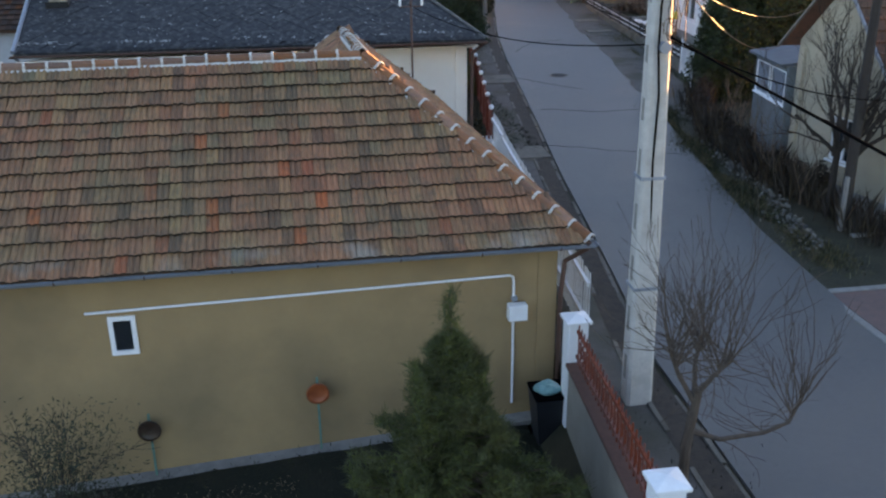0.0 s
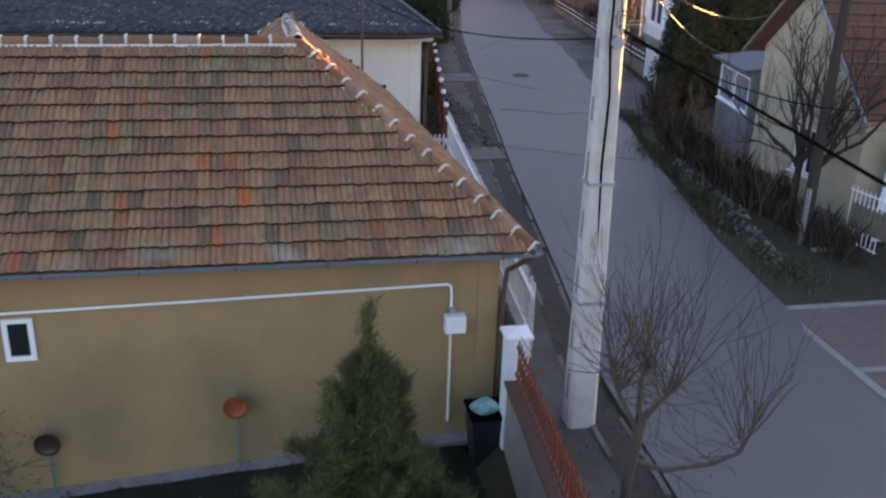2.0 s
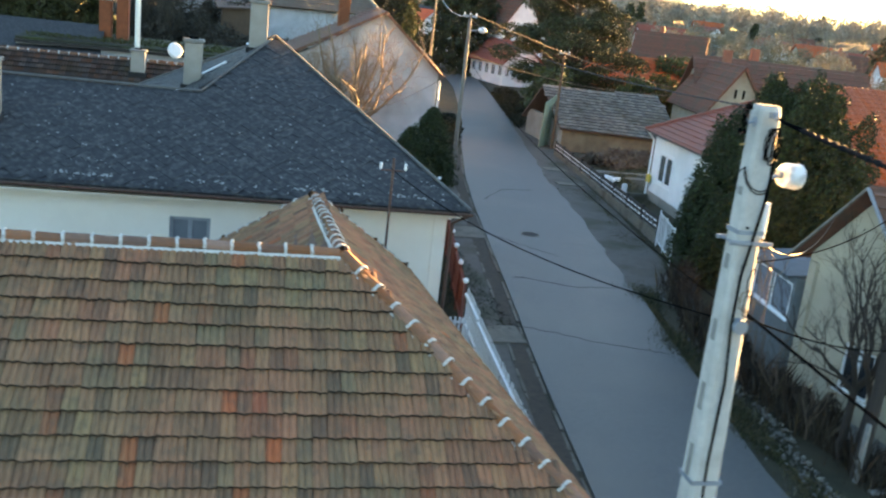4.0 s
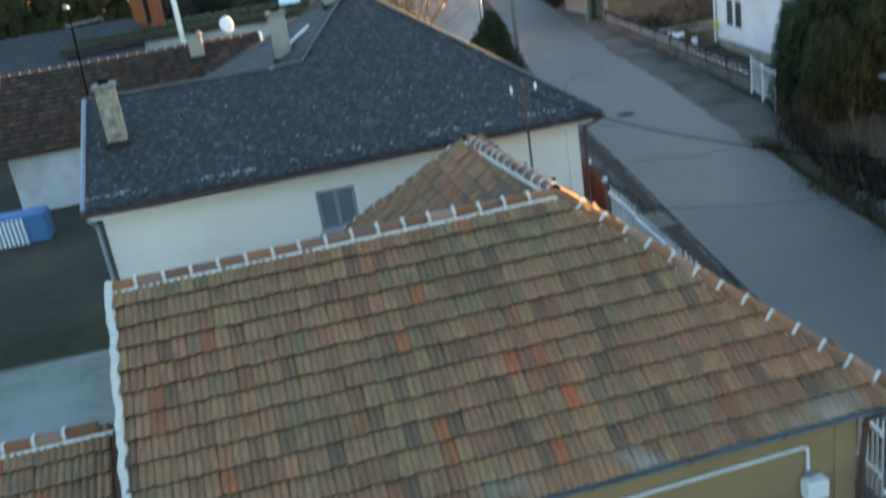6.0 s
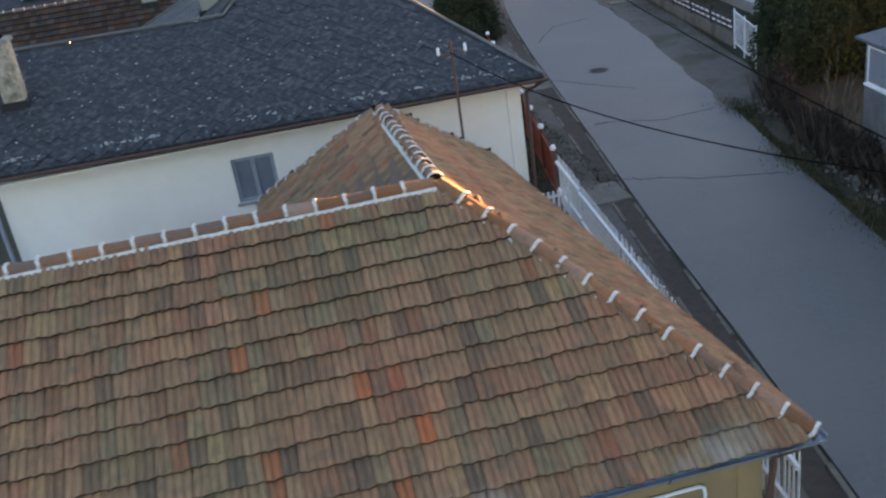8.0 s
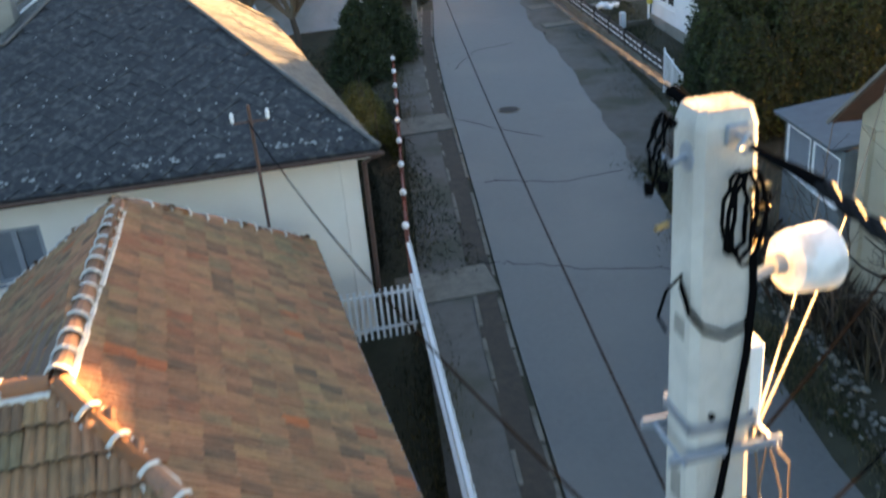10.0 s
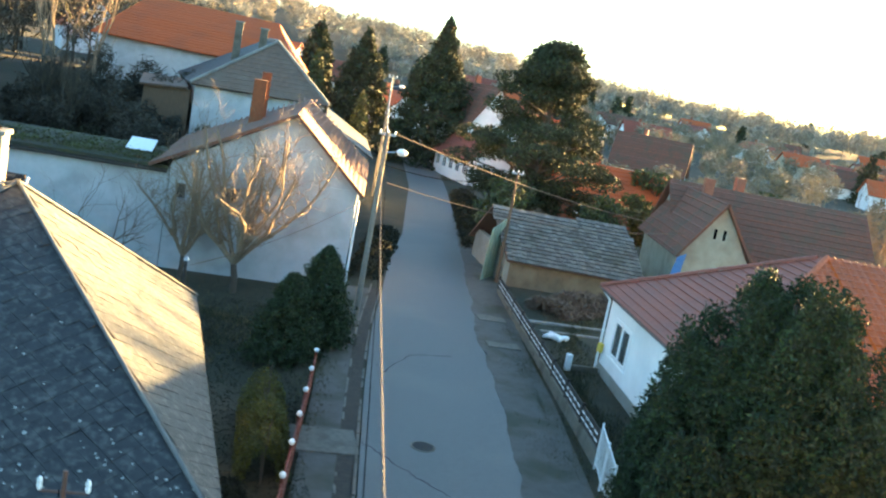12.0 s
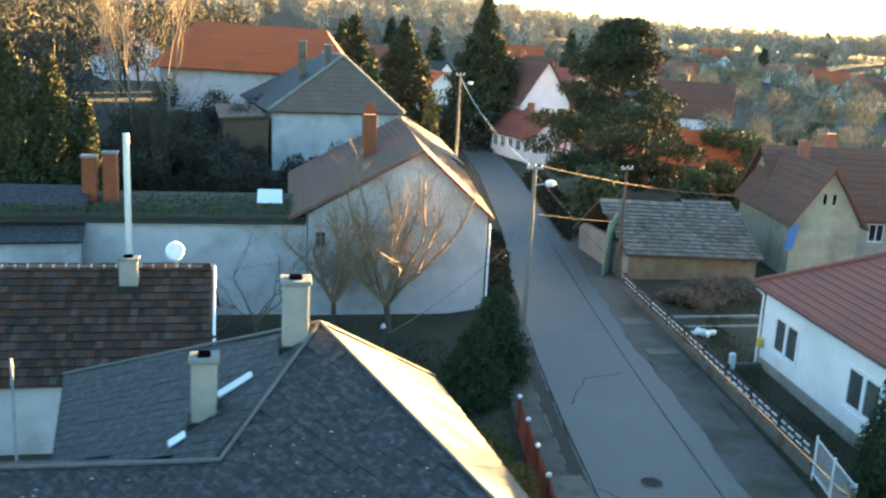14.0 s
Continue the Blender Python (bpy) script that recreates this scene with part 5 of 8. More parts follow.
for i in range(4):
    bm.faces.new((lo[i], lo[(i + 1) % 4], hi[(i + 1) % 4], hi[i]))
part("body", bm, mat("black_plastic", (0.02, 0.024, 0.03), (0.015, 0.017, 0.02), 8, 0.5), bin_)
lid = part("lid", box(-1.07, -0.66, 1.285, -0.44, 0.02, 1.34, None, 0.02), M["black"], bin_)
part("handle", tube([(-1.0, 0.06, 1.27), (-0.5, 0.06, 1.27)], 0.018), M["black"], bin_)
for x in (-0.98, -0.53):
    part("wheel", tube([(x - 0.03, -0.06, 0.36), (x + 0.03, -0.06, 0.36)], 0.1, sides=14), M["black"], bin_)
cloth = thing("turquoise_bag", "crumpled turquoise plastic bag on the bin", "bag")
bm = bmesh.new()
bmesh.ops.create_icosphere(bm, subdivisions=3, radius=0.25, matrix=Matrix.Translation((-0.80, -0.36, 1.39)) @ Matrix.Diagonal((1, 0.85, 0.3, 1)))
for v in bm.verts:
    v.co += v.normal * 0.05 * noise.noise(v.co * 9)
part("bag", bm, mat("turquoise_film", (0.20, 0.42, 0.40), (0.13, 0.30, 0.30), 9, 0.35), cloth)

# ---- pole fittings ----
PX, PY = 0.36, -1.15


def pole_x(z):
    return 0.52 - 0.0198 * (z - 1.0)


def pole_half(z):
    return 0.23 - 0.0115 * (z - 1.0)


# No recess is cut: proud plates in darker concrete paint its shade.
for k in range(9):
    z = 1.9 + k * 0.86
    x = pole_x(z + 0.2) - pole_half(z + 0.2)
    part("slot", box(x - 0.006, PY - 0.05, z, x + 0.02, PY + 0.05, z + 0.42, None, 0.0), M["concrete"], pole, "raised plate, darker for a recess's shade")
for z in (3.5, 5.3, 8.35):
    w, x = pole_half(z) + 0.012, pole_x(z)
    bm = bmesh.new()
    for s in (-1, 1):
        add_box(bm, x - w, PY + s * (w * 0.86) - 0.006, z, x + w, PY + s * (w * 0.86) + 0.006, z + 0.05)
        add_box(bm, x + s * w - 0.006, PY - w * 0.8, z, x + s * w + 0.006, PY + w * 0.8, z + 0.05)
    part("steel_band", bm, M["zinc"], pole)
part("service_box", box(PX + 0.10, PY - 0.10, 8.30, PX + 0.22, PY + 0.06, 8.72, None, 0.01), M["white_paint"], pole, "grey-white cable box")
part("round_box", tube([(pole_x(7.3) + 0.02, PY - 0.15, 7.3), (pole_x(7.3) + 0.02, PY - 0.26, 7.3)], 0.085, sides=16), M["zinc"], pole, "round grey junction box")
def twisted_cable(a, b, drop, r, pitch, material, label):
    """Two insulated strands laid round each other along a sagging line."""
    t = thing("overhead_cable", label, "cable", "overhead cables")
    steps = int((Vector(b) - Vector(a)).length / pitch * 6)
    line = sag(a, b, drop, steps)
    for k in range(2):
        pts = [p + Vector((math.cos(i * 1.0472 + math.pi * k), 0, math.sin(i * 1.0472 + math.pi * k))) * r * 0.9 for i, p in enumerate(line)]
        part("strand", add_tube(bmesh.new(), pts, r, r, 5), material, t)


def cable(a, b, drop, r=0.012, material=None, label="thin black cable strung overhead", n=18):
    t = thing("overhead_cable", label, "cable", "overhead cables")
    part("wire", add_tube(bmesh.new(), sag(a, b, drop, n), r, r, 6), material or M["black"], t)


# the shaft leans: everything on it follows
LEAN = Matrix(((1, 0, 0.0266, -0.0266), (0, 1, 0.0455, -0.0455), (0, 0, 1, 0), (0, 0, 0, 1)))
for ob in pole.children:
    ob.data.transform(LEAN)

# fittings at the head of the pole, where it stands after the lean
rp = random.Random(11)
M["pole_top"] = mat("weathered_pole_top", (0.46, 0.36, 0.30), (0.22, 0.16, 0.13), 22, 0.95, bump=0.7, c3=(0.55, 0.50, 0.46), scale3=6, amount3=0.8)
top_c = LEAN @ Vector((0.345, -1.15, 9.79))
part("weathered_top", slab([top_c + Vector((sx * 0.112, sy * 0.098, 0.005)) for sx, sy in ((-1, -.75), (-.75, -1), (.75, -1), (1, -.75), (1, .75), (.75, 1), (-.75, 1), (-1, .75))], 0.02), M["pole_top"], pole, "crumbled reddish concrete top")


def loop(c, rx, rz, turn, r, material, start=0.0, end=6.28, name="cable_coil", n=22, wob=0.006):
    pts = [Vector(c) + Vector((rx * math.cos(a) * math.cos(turn) + rp.gauss(0, wob), rx * math.cos(a) * math.sin(turn), rz * math.sin(a) + rp.gauss(0, wob))) for a in np.linspace(start, end, n)]
    return part(name, tube(pts, r, sides=6), material, pole)


for k in range(3):
    loop((0.585 + 0.025 * k, -0.925 - 0.012 * k, 9.38 - 0.012 * k), 0.062 + 0.012 * k, 0.175 + 0.014 * k, 0.25, 0.0095, M["black"])
brass = mat("brass_clips", (0.42, 0.27, 0.10), (0.30, 0.19, 0.07), 9, 0.4, metal=0.6)
for k in range(6):
    loop((0.70 + rp.uniform(-0.02, 0.04), -0.84 + rp.uniform(-0.06, 0.05), 9.30 + rp.uniform(-0.17, 0.17)), rp.uniform(0.02, 0.055), rp.uniform(0.04, 0.12), rp.uniform(-0.8, 0.8), 0.006, M["black"] if k % 3 else brass, 0, rp.uniform(4, 6.3), "jumper_wire")
for k in range(5):
    z = 9.14 + 0.08 * k
    part("clip", tube([(0.69 + rp.uniform(-0.03, 0.03), -0.90, z), (0.73 + rp.uniform(-0.02, 0.03), -0.88, z + rp.uniform(-0.02, 0.02))], 0.013, sides=6), brass, pole, "brass cable clip")
part("eye_bolt", tube([(0.60, -0.84, 9.70), (0.60, -0.945, 9.70)], 0.014), M["zinc"], pole)
loop((0.605, -0.955, 9.685), 0.03, 0.035, 0.3, 0.009, M["zinc"], name="eye")
part("plate", box(0.55, -0.895, 9.66, 0.65, -0.872, 9.74, None, 0.008), M["zinc"], pole, "small steel plate")
part("tension_clamp", tube([(0.62, -0.96, 9.67), (0.66, -1.02, 9.64), (0.71, -1.14, 9.615), (0.735, -1.25, 9.60)], 0.012, 0.030, 8), M["black"], pole, "dark rubber tension clamp")
part("wall_plate", tube([(0.475, -0.79, 9.60), (0.435, -0.79, 9.60)], 0.062, sides=14), M["grey_window"], pole, "dark steel wall plate")
part("side_hook", tube([(0.44, -0.79, 9.60), (0.36, -0.80, 9.585), (0.33, -0.80, 9.62)], 0.014, sides=6), M["zinc"], pole)
for k in range(4):
    loop((0.36 - 0.02 * k, -0.80 - 0.015 * k, 9.67), 0.045 + 0.008 * k, 0.10 + 0.012 * k, 0.5, 0.007, M["black"], 0.6, 4.6, "jumper_wire")
for dx in (0.0, -0.06):
    part("insulator", tube([(0.33 + dx, -0.81, 9.52), (0.33 + dx, -0.81, 9.47)], 0.024, 0.018, 8), M["black"], pole)
part("side_clip", tube([(0.33, -0.86, 9.355), (0.27, -0.88, 9.35)], 0.012), brass, pole, "brass cable clip")
part("main_riser", tube([(0.69, -0.90, 9.18), (0.69, -0.925, 9.02), (0.665, -0.945, 8.72), (0.585, -0.985, 8.28), (0.51, -1.02, 7.9), (0.50, -1.045, 7.3), (0.55, -1.07, 6.6), (0.52, -1.10, 5.6), (0.55, -1.14, 4.4), (0.60, -1.19, 3.0), (0.58, -1.25, 1.6)], 0.017, sides=7), M["black"], pole, "thick black riser cable")
for k in range(2):
    z = 8.93 - 0.035 * k
    part("tie_wire", tube([(0.40, -0.84, z + 0.16), (0.415, -0.90, z + 0.04), (0.47, -0.935, z - 0.04), (0.56, -0.945, z - 0.08), (0.66, -0.93, z - 0.06), (0.705, -0.87, z)], 0.0075, sides=5), M["black"], pole)
part("side_wire", tube([(0.41, -0.84, 9.10), (0.33, -0.86, 9.05), (0.29, -0.87, 8.94), (0.33, -0.87, 8.86)], 0.0075, sides=5), M["black"], pole)
for y0, y1 in ((-1.0, -0.975), (-0.70, -0.675)):
    part("cross_bar", box(0.30, y0, 8.235, 0.84, y1, 8.285, None, 0.005), M["zinc"], pole, "flat steel strap bracket")
for x in (0.36, 0.80):
    part("bolt", tube([(x, -1.03, 8.26), (x, -0.66, 8.26)], 0.010, sides=6), M["zinc"], pole)
# A solid black disc; the darkness of a hole is its colour.
part("hole", tube([(0.515, -0.935, 8.43), (0.515, -0.957, 8.43)], 0.016, sides=10), M["black"], pole, "small black disc for a hole's darkness")
gold = M["twig"]
for a, b, c in (((0.78, -0.98, 8.27), (0.86, -1.0, 7.95), (0.80, -1.02, 7.55)), ((0.79, -0.97, 8.27), (0.74, -1.0, 8.0), (0.83, -1.0, 7.7)), ((0.72, -0.98, 8.25), (0.78, -1.0, 7.7), (0.70, -1.05, 7.2)), ((0.76, -0.98, 8.3), (0.90, -0.98, 8.1), (0.92, -1.0, 7.3))):
    part("loose_wire", tube([a, b, c], 0.006, sides=5), gold, pole, "loose pale wire end")
for k in range(7):
    loop((pole_x(7.6) + 0.22 + rp.uniform(-0.08, 0.08), -1.0 + rp.uniform(-0.04, 0.04), 7.55 + rp.uniform(-0.35, 0.35)), rp.uniform(0.03, 0.09), rp.uniform(0.06, 0.2), rp.uniform(-0.8, 0.8), 0.006, M["black"] if k % 2 else gold, 0, rp.uniform(3, 6), "jumper_wire")

lamp = thing("street_lamp", "white bowl street lamp with a dirty top on a short arm", "street lamp", "street lamps")
part("arm", tube([(0.66, -0.80, 8.97), (0.88, -0.79, 9.035)], 0.026), M["zinc"], lamp)
LM = Matrix.Translation((0.875, -0.79, 9.04)) @ pose(0, 0, 0, 0, 94, 8) @ Matrix.Diagonal((0.92, 0.92, 0.95, 1))


def turned(prof, m, sides=22):
    """A body of revolution about the z axis of m, from (radius, height) steps."""
    bm = bmesh.new()
    rings = [[bm.verts.new(m @ Vector((r * math.cos(2 * math.pi * k / sides), r * math.sin(2 * math.pi * k / sides), h))) for k in range(sides)] if r else [bm.verts.new(m @ Vector((0, 0, h)))] for r, h in prof]
    for u, v in zip(rings, rings[1:]):
        for k in range(sides):
            q = list(dict.fromkeys((u[k % len(u)], u[(k + 1) % len(u)], v[(k + 1) % len(v)], v[k % len(v)])))
            if len(q) > 2:
                bm.faces.new(q)
    bmesh.ops.recalc_face_normals(bm, faces=bm.faces)
    return bm


lamp_shell = mat("stained_white_enamel", (0.74, 0.75, 0.76), (0.66, 0.67, 0.68), 6, 0.45, c3=(0.16, 0.14, 0.12), scale3=9, amount3=0.45)
part("collar", turned([(0.0, -0.03), (0.05, -0.03), (0.055, 0.03), (0.0, 0.03)], LM), M["zinc"], lamp)
part("shell", turned([(0.0, 0.02), (0.10, 0.02), (0.142, 0.05), (0.155, 0.10), (0.160, 0.24), (0.163, 0.262), (0.156, 0.264), (0.0, 0.24)], LM, 36), lamp_shell, lamp, "stained white enamel shell")
part("bowl", turned([(0.150, 0.266), (0.138, 0.285), (0.08, 0.300), (0.0, 0.305)], LM), mat("opal_glass", (0.82, 0.82, 0.80), (0.76, 0.76, 0.74), 5, 0.18, spec=0.6), lamp, "glossy opal lamp bowl", True)


# ---- further poles ----
def far_pole(x, y, z0, z1, label, lamp_at=None, material=None, r=0.13, arm=True):
    t = thing("concrete_pole", label, "utility pole", "utility poles")
    part("shaft", tube([(x, y, z0), (x, y, z1)], r, r * 0.65, 8), material or M["grey_pole"], t)
    if arm:
        part("cross_arm", box(x - 0.35, y - 0.04, z1 - 0.12, x + 0.35, y + 0.04, z1 - 0.03), M["zinc"], t)
    for dx in (-0.3, 0, 0.3) if arm else ():
        part("insulator", tube([(x + dx, y, z1 - 0.03), (x + dx, y, z1 + 0.10)], 0.035, 0.03, 8), M["white_paint"], t)
    if lamp_at:
        s = thing("street_lamp", "white bowl street lamp on a pole arm", "street lamp", "street lamps")
        lx, ly, lz = lamp_at
        part("arm", tube([(x, y, lz - 0.1), (lx - 0.1, ly, lz)], 0.03), M["zinc"], s)
        bm = bmesh.new()
        bmesh.ops.create_uvsphere(bm, u_segments=12, v_segments=8, radius=0.19, matrix=Matrix.Translation((lx, ly, lz)) @ Matrix.Diagonal((1.2, 1, 0.8, 1)))
        part("bowl", bm, M["white_paint"], s, "white lamp bowl", True)


far_pole(5.6, 36.2, 1.5, 10.3, "slender grey utility pole beside the road", (6.3, 36.2, 9.6))
far_pole(11.15, 75.0, 2.0, 12.4, "slender grey utility pole beside the road", (12.0, 75.0, 11.7))
far_pole(15.3, 49.3, 1.6, 8.55, "brown wooden pole behind the fence", None, M["brown_wood"], 0.11)
far_pole(8.42, 5.75, 1.3, 8.15, "dark wooden pole with a concrete foot", None, M["dark_wood"], 0.15, False)
part("foot", box(8.25, 5.55, 1.3, 8.32, 5.68, 2.9, None, 0.01), M["concrete"], thing("pole_foot", "concrete foot strapped to the wooden pole", "pole foot"))
twisted_cable((0.56, -0.62, 9.74), (5.4, 36.2, 10.25), 0.5, 0.0075, 0.35, M["grey_cable"], "twisted pale grey overhead cable along the street")
part("dead_end", tube([(0.55, -0.68, 9.74), (0.57, -0.50, 9.735), (0.59, -0.33, 9.73)], 0.02, 0.034), M["black"], pole, "black cable clamp")
cable((0.58, -0.75, 7.42), (5.9, 36.2, 8.0), 0.55, 0.009)
twisted_cable((0.735, -1.25, 9.60), (-1.0, -36, 8.6), 0.4, 0.018, 0.3, M["black_sheath"], "thick twisted dark cable from the pole along the street")
cable((0.66, -1.08, 7.45), (-1.0, -36, 6.4), 0.1, 0.017, M["black"], "dark telephone cable along the street")
cable((0.66, -0.85, 8.0), (8.42, 5.75, 8.05), 0.35, 0.010, M["black"], "thin dark cable to the wooden pole")
cable((0.72, -0.95, 8.32), (8.85, 10.45, 5.33), 0.5, 0.010, M["brown_wood"], "thin pale service cable to the house")
cable((0.72, -0.95, 8.28), (9.02, 9.3, 6.55), 0.45, 0.008, M["brown_wood"], "thin pale service cable to the house")
cable((0.42, -0.75, 7.3), (-1.6, 11.4, 6.6), 0.35, 0.010)
cable((0.66, -1.0, 7.4), (9.9, 6.2, 4.6), 0.3, 0.012)
cable((5.9, 36.2, 10.3), (24.9, 51.0, 6.79), 0.35, 0.022, M["twig"], "pale service cable over the street")
cable((5.9, 36.2, 8.3), (25.63, 48.2, 6.83), 0.7, 0.018, M["twig"], "pale service cable over the street")
cable((5.6, 36.2, 10.2), (11.1, 75, 12.3), 0.7, 0.02, M["zinc"], "grey overhead cable along the street")
cable((5.7, 36.2, 9.0), (15.3, 49.3, 8.4), 0.5, 0.015)
cable((11.2, 75, 12.2), (23, 100, 9.0), 0.8, 0.02)
cable((5.3, 36.2, 7.6), (-1.0, 30.5, 5.2), 0.3, 0.015, M["twig"], "pale service cable over the yard")

# ---- details of the slate house ----
def chimney(parent, x, y, z0, z1, w, material, cap=True, label=""):
    c = part("chimney", box(x - w / 2, y - w / 2, z0, x + w / 2, y + w / 2, z1, None, 0.02), material, parent, label)
    if cap:
        part("chimney_cap", box(x - w / 2 - 0.05, y - w / 2 - 0.05, z1 + 0.002, x + w / 2 + 0.05, y + w / 2 + 0.05, z1 + 0.10, None, 0.015), M["concrete"], c)
    part("flue", box(x - w / 4, y - w / 4, z1 + 0.10, x + w / 4, y + w / 4, z1 + 0.16), M["black"], c)
    part("flashing", box(x - w / 2 - 0.08, y - w / 2 - 0.08, z0, x + w / 2 + 0.08, y + w / 2 + 0.08, z0 + 0.42), M["tar"], c)


chimney(slate_house, -11.35, 14.75, 6.2, 7.95, 0.47, M["speckled"], label="stained grey rendered chimney")
chimney(slate_house, -4.85, 19.7, 8.2, 9.95, 0.55, M["grey_plaster"], label="pale grey rendered chimney")
chimney(slate_house, -6.7, 18.6, 7.0, 8.65, 0.50, M["grey_plaster"], label="pale grey rendered chimney")
for a, b in ((S_SE, S_AP), (S_J, S_AP), (S_NE, S_AP), (S_NW, S_AP), (S_RL, S_J)):
    part("ridge_strip", tube([a + Vector((0, 0, 0.05)), b + Vector((0, 0, 0.05))], 0.04, sides=6), mat("ridge_strip_grey", (0.13, 0.13, 0.128), (0.09, 0.09, 0.09), 6, 0.85) if "ridge_strip_grey" not in bpy.data.materials else bpy.data.materials["ridge_strip_grey"], slate_house, "grey ridge strip")
part("verge_strip", tube([S_RL + Vector((-.02, 0, .03)), S_SW + Vector((-.02, 0, .03))], 0.06, sides=6), M["zinc"], slate_house, "pale grey verge trim")
part("downpipe", tube([S_SW + Vector((0.0, 0.05, -0.1)), Vector((-12.12, 13.1, 4.9)), Vector((-12.12, 13.15, 1.0))], 0.05), M["grey_window"], slate_house)
part("downpipe", tube([S_SE + Vector((0.0, 0.0, -0.1)), Vector((0.42, 12.95, 5.0)), Vector((0.40, 13.0, 1.2))], 0.05), M["brown_metal"], slate_house)
part("fascia", box(-12.2, 12.55, 5.22, 0.55, 13.1, 5.27), M["white_plaster"], slate_house, "white boxed eaves")
sp = plane_frame(SLATES[3])
for pa, pb in ((Vector((-6.4, 19.2, 7.6)), Vector((-5.7, 19.3, 8.0))), (Vector((-7.3, 18.0, 7.0)), Vector((-7.0, 18.3, 7.15)))):
    o_, u_, v_, n_ = sp[:4]
    (s0, s1), (r0, r1) = sorted(((pa - o_).dot(u_), (pb - o_).dot(u_))), sorted(((pa - o_).dot(v_), (pb - o_).dot(v_)))
    s1, r1 = max(s1, s0 + 0.3), max(r1, r0 + 0.3)
    q = [o_ + u_ * s + v_ * r + n_ * 0.07 for s, r in ((s0, r0), (s1, r0), (s1, r1), (s0, r1))]
    part("roof_patch", slab(q, 0.03), M["white_paint"], slate_house, "pale sheet-metal roof patch")

# ---- houses up the street ----
def ribs(parent, pts, step, r, material, name="tile_course", along_v=False, seed=1):
    """Rows of long raised tile courses on a roof plane, one mesh."""
    o, u, v, nrm, poly = plane_frame(pts)
    bm = bmesh.new()
    us = [q[0] for q in poly]
    vs = [q[1] for q in poly]
    c = (min(us) if along_v else min(vs)) + step / 2
    end = max(us) if along_v else max(vs)
    while c < end:
        xs = []
        for i in range(len(poly)):
            (xa, ya), (xb, yb) = poly[i], poly[(i + 1) % len(poly)]
            if along_v:
                (xa, ya), (xb, yb) = (ya, xa), (yb, xb)
            if (ya > c) != (yb > c):
                xs.append(xa + (xb - xa) * (c - ya) / (yb - ya))
        if len(xs) >= 2:
            a, b = min(xs), max(xs)
            if along_v:
                p0, p1 = o + u * c + v * a, o + u * c + v * b
                side = u
            else:
                p0, p1 = o + u * a + v * c, o + u * b + v * c
                side = v
            q = [bm.verts.new(p + side * s + nrm * h) for p in (p0, p1) for s, h in ((-r, 0.004), (0.0 if along_v else -r * 0.8, r * 0.8), (r, 0.006))]
            bm.faces.new((q[0], q[1], q[4], q[3]))
            bm.faces.new((q[1], q[2], q[5], q[4]))
        c += step
    bmesh.ops.recalc_face_normals(bm, faces=bm.faces)
    ob = part(name, bm, material, parent)
    return tagged(ob, kind="stuff")


ribs(wh, [W1, W2, WA], 0.36, 0.05, M["red_sheet"], along_v=False)
WS = [W2, Vector((34, 20.5, 5.45)), Vector((32, 28.5, 9.0)), WA]
ribs(wh, WS, 0.30, 0.07, M["orange_tile"], along_v=True)
ribs(wh, WS, 0.40, 0.06, M["orange_tile"])
ribs(rh, RF, 0.34, 0.05, M["old_tile"])
ribs(rh, RK, 0.34, 0.05, M["old_tile"])
ridge_caps(wh, W2 + Vector((0, 0, .03)), WA, step=0.42, r=0.12, mortar=False, cap_material=M["orange_tile"])
ridge_caps(wh, W1 + Vector((0, 0, .03)), WA, step=0.42, r=0.12, mortar=False, cap_material=M["red_sheet"])
gutter(wh, W1 + Vector((-.05, 0, -.02)), W2 + Vector((-.05, 0, -.02)), material=M["brown_metal"], brackets=False)
part("downpipe", tube([(15.95, 35.7, 5.3), (16.15, 35.35, 5.0), (16.12, 35.3, 1.6)], 0.05), M["white_paint"], wh)
part("plinth", slab([(16.2, 35.3, 1.4), (14.9, 24.0, 1.4), (14.9, 24.0, 2.3), (16.2, 35.3, 2.3)][::-1], 0.02), M["grey_plaster"], wh, "worn grey plinth")
gm = thing("gas_meter_box", "yellow gas meter box on the white wall", "meter box")
part("box", box(15.98, 34.9, 2.75, 16.14, 35.2, 3.15, None, 0.015), mat("yellow_enamel", (0.62, 0.46, 0.08), (0.5, 0.36, 0.06), 6, 0.5), gm)
gw = thing("garden_wall", "low grey garden wall with a white post beside the bungalow", "wall")
part("wall", box(14.75, 34.6, 1.5, 16.0, 34.75, 2.15, None, 0.02), M["edging"], gw)
part("post", box(14.5, 34.55, 1.5, 14.74, 34.8, 2.6, None, 0.03), M["cool_plaster"], gw, "white gate post")
tarp = thing("white_tarpaulin", "crumpled white tarpaulin heap behind the fence", "tarpaulin")
bm = bmesh.new()
bmesh.ops.create_icosphere(bm, subdivisions=4, radius=0.6, matrix=Matrix.Translation((15.6, 39.2, 1.98)) @ Matrix.Diagonal((1, 0.6, 0.35, 1)))
for v in bm.verts:
    v.co += v.normal * 0.22 * noise.noise(v.co * 3.1) + Vector((0, 0, 0.05 * noise.noise(v.co * 8)))
part("sheet", bm, M["white_paint"], tarp)
kerb = thing("garden_kerb", "pale concrete garden path edging", "edging")
part("edging", box(14.6, 41.6, 1.7, 20, 41.9, 2.05, pose(0, 0, 0), 0.02), M["concrete"], kerb)
part("edging", box(15.2, 40.2, 1.7, 20, 40.4, 2.0, None, 0.02), M["concrete"], kerb)

gh = thing("white_gable_house", "white rendered gable house with brown tiled roof", "house")
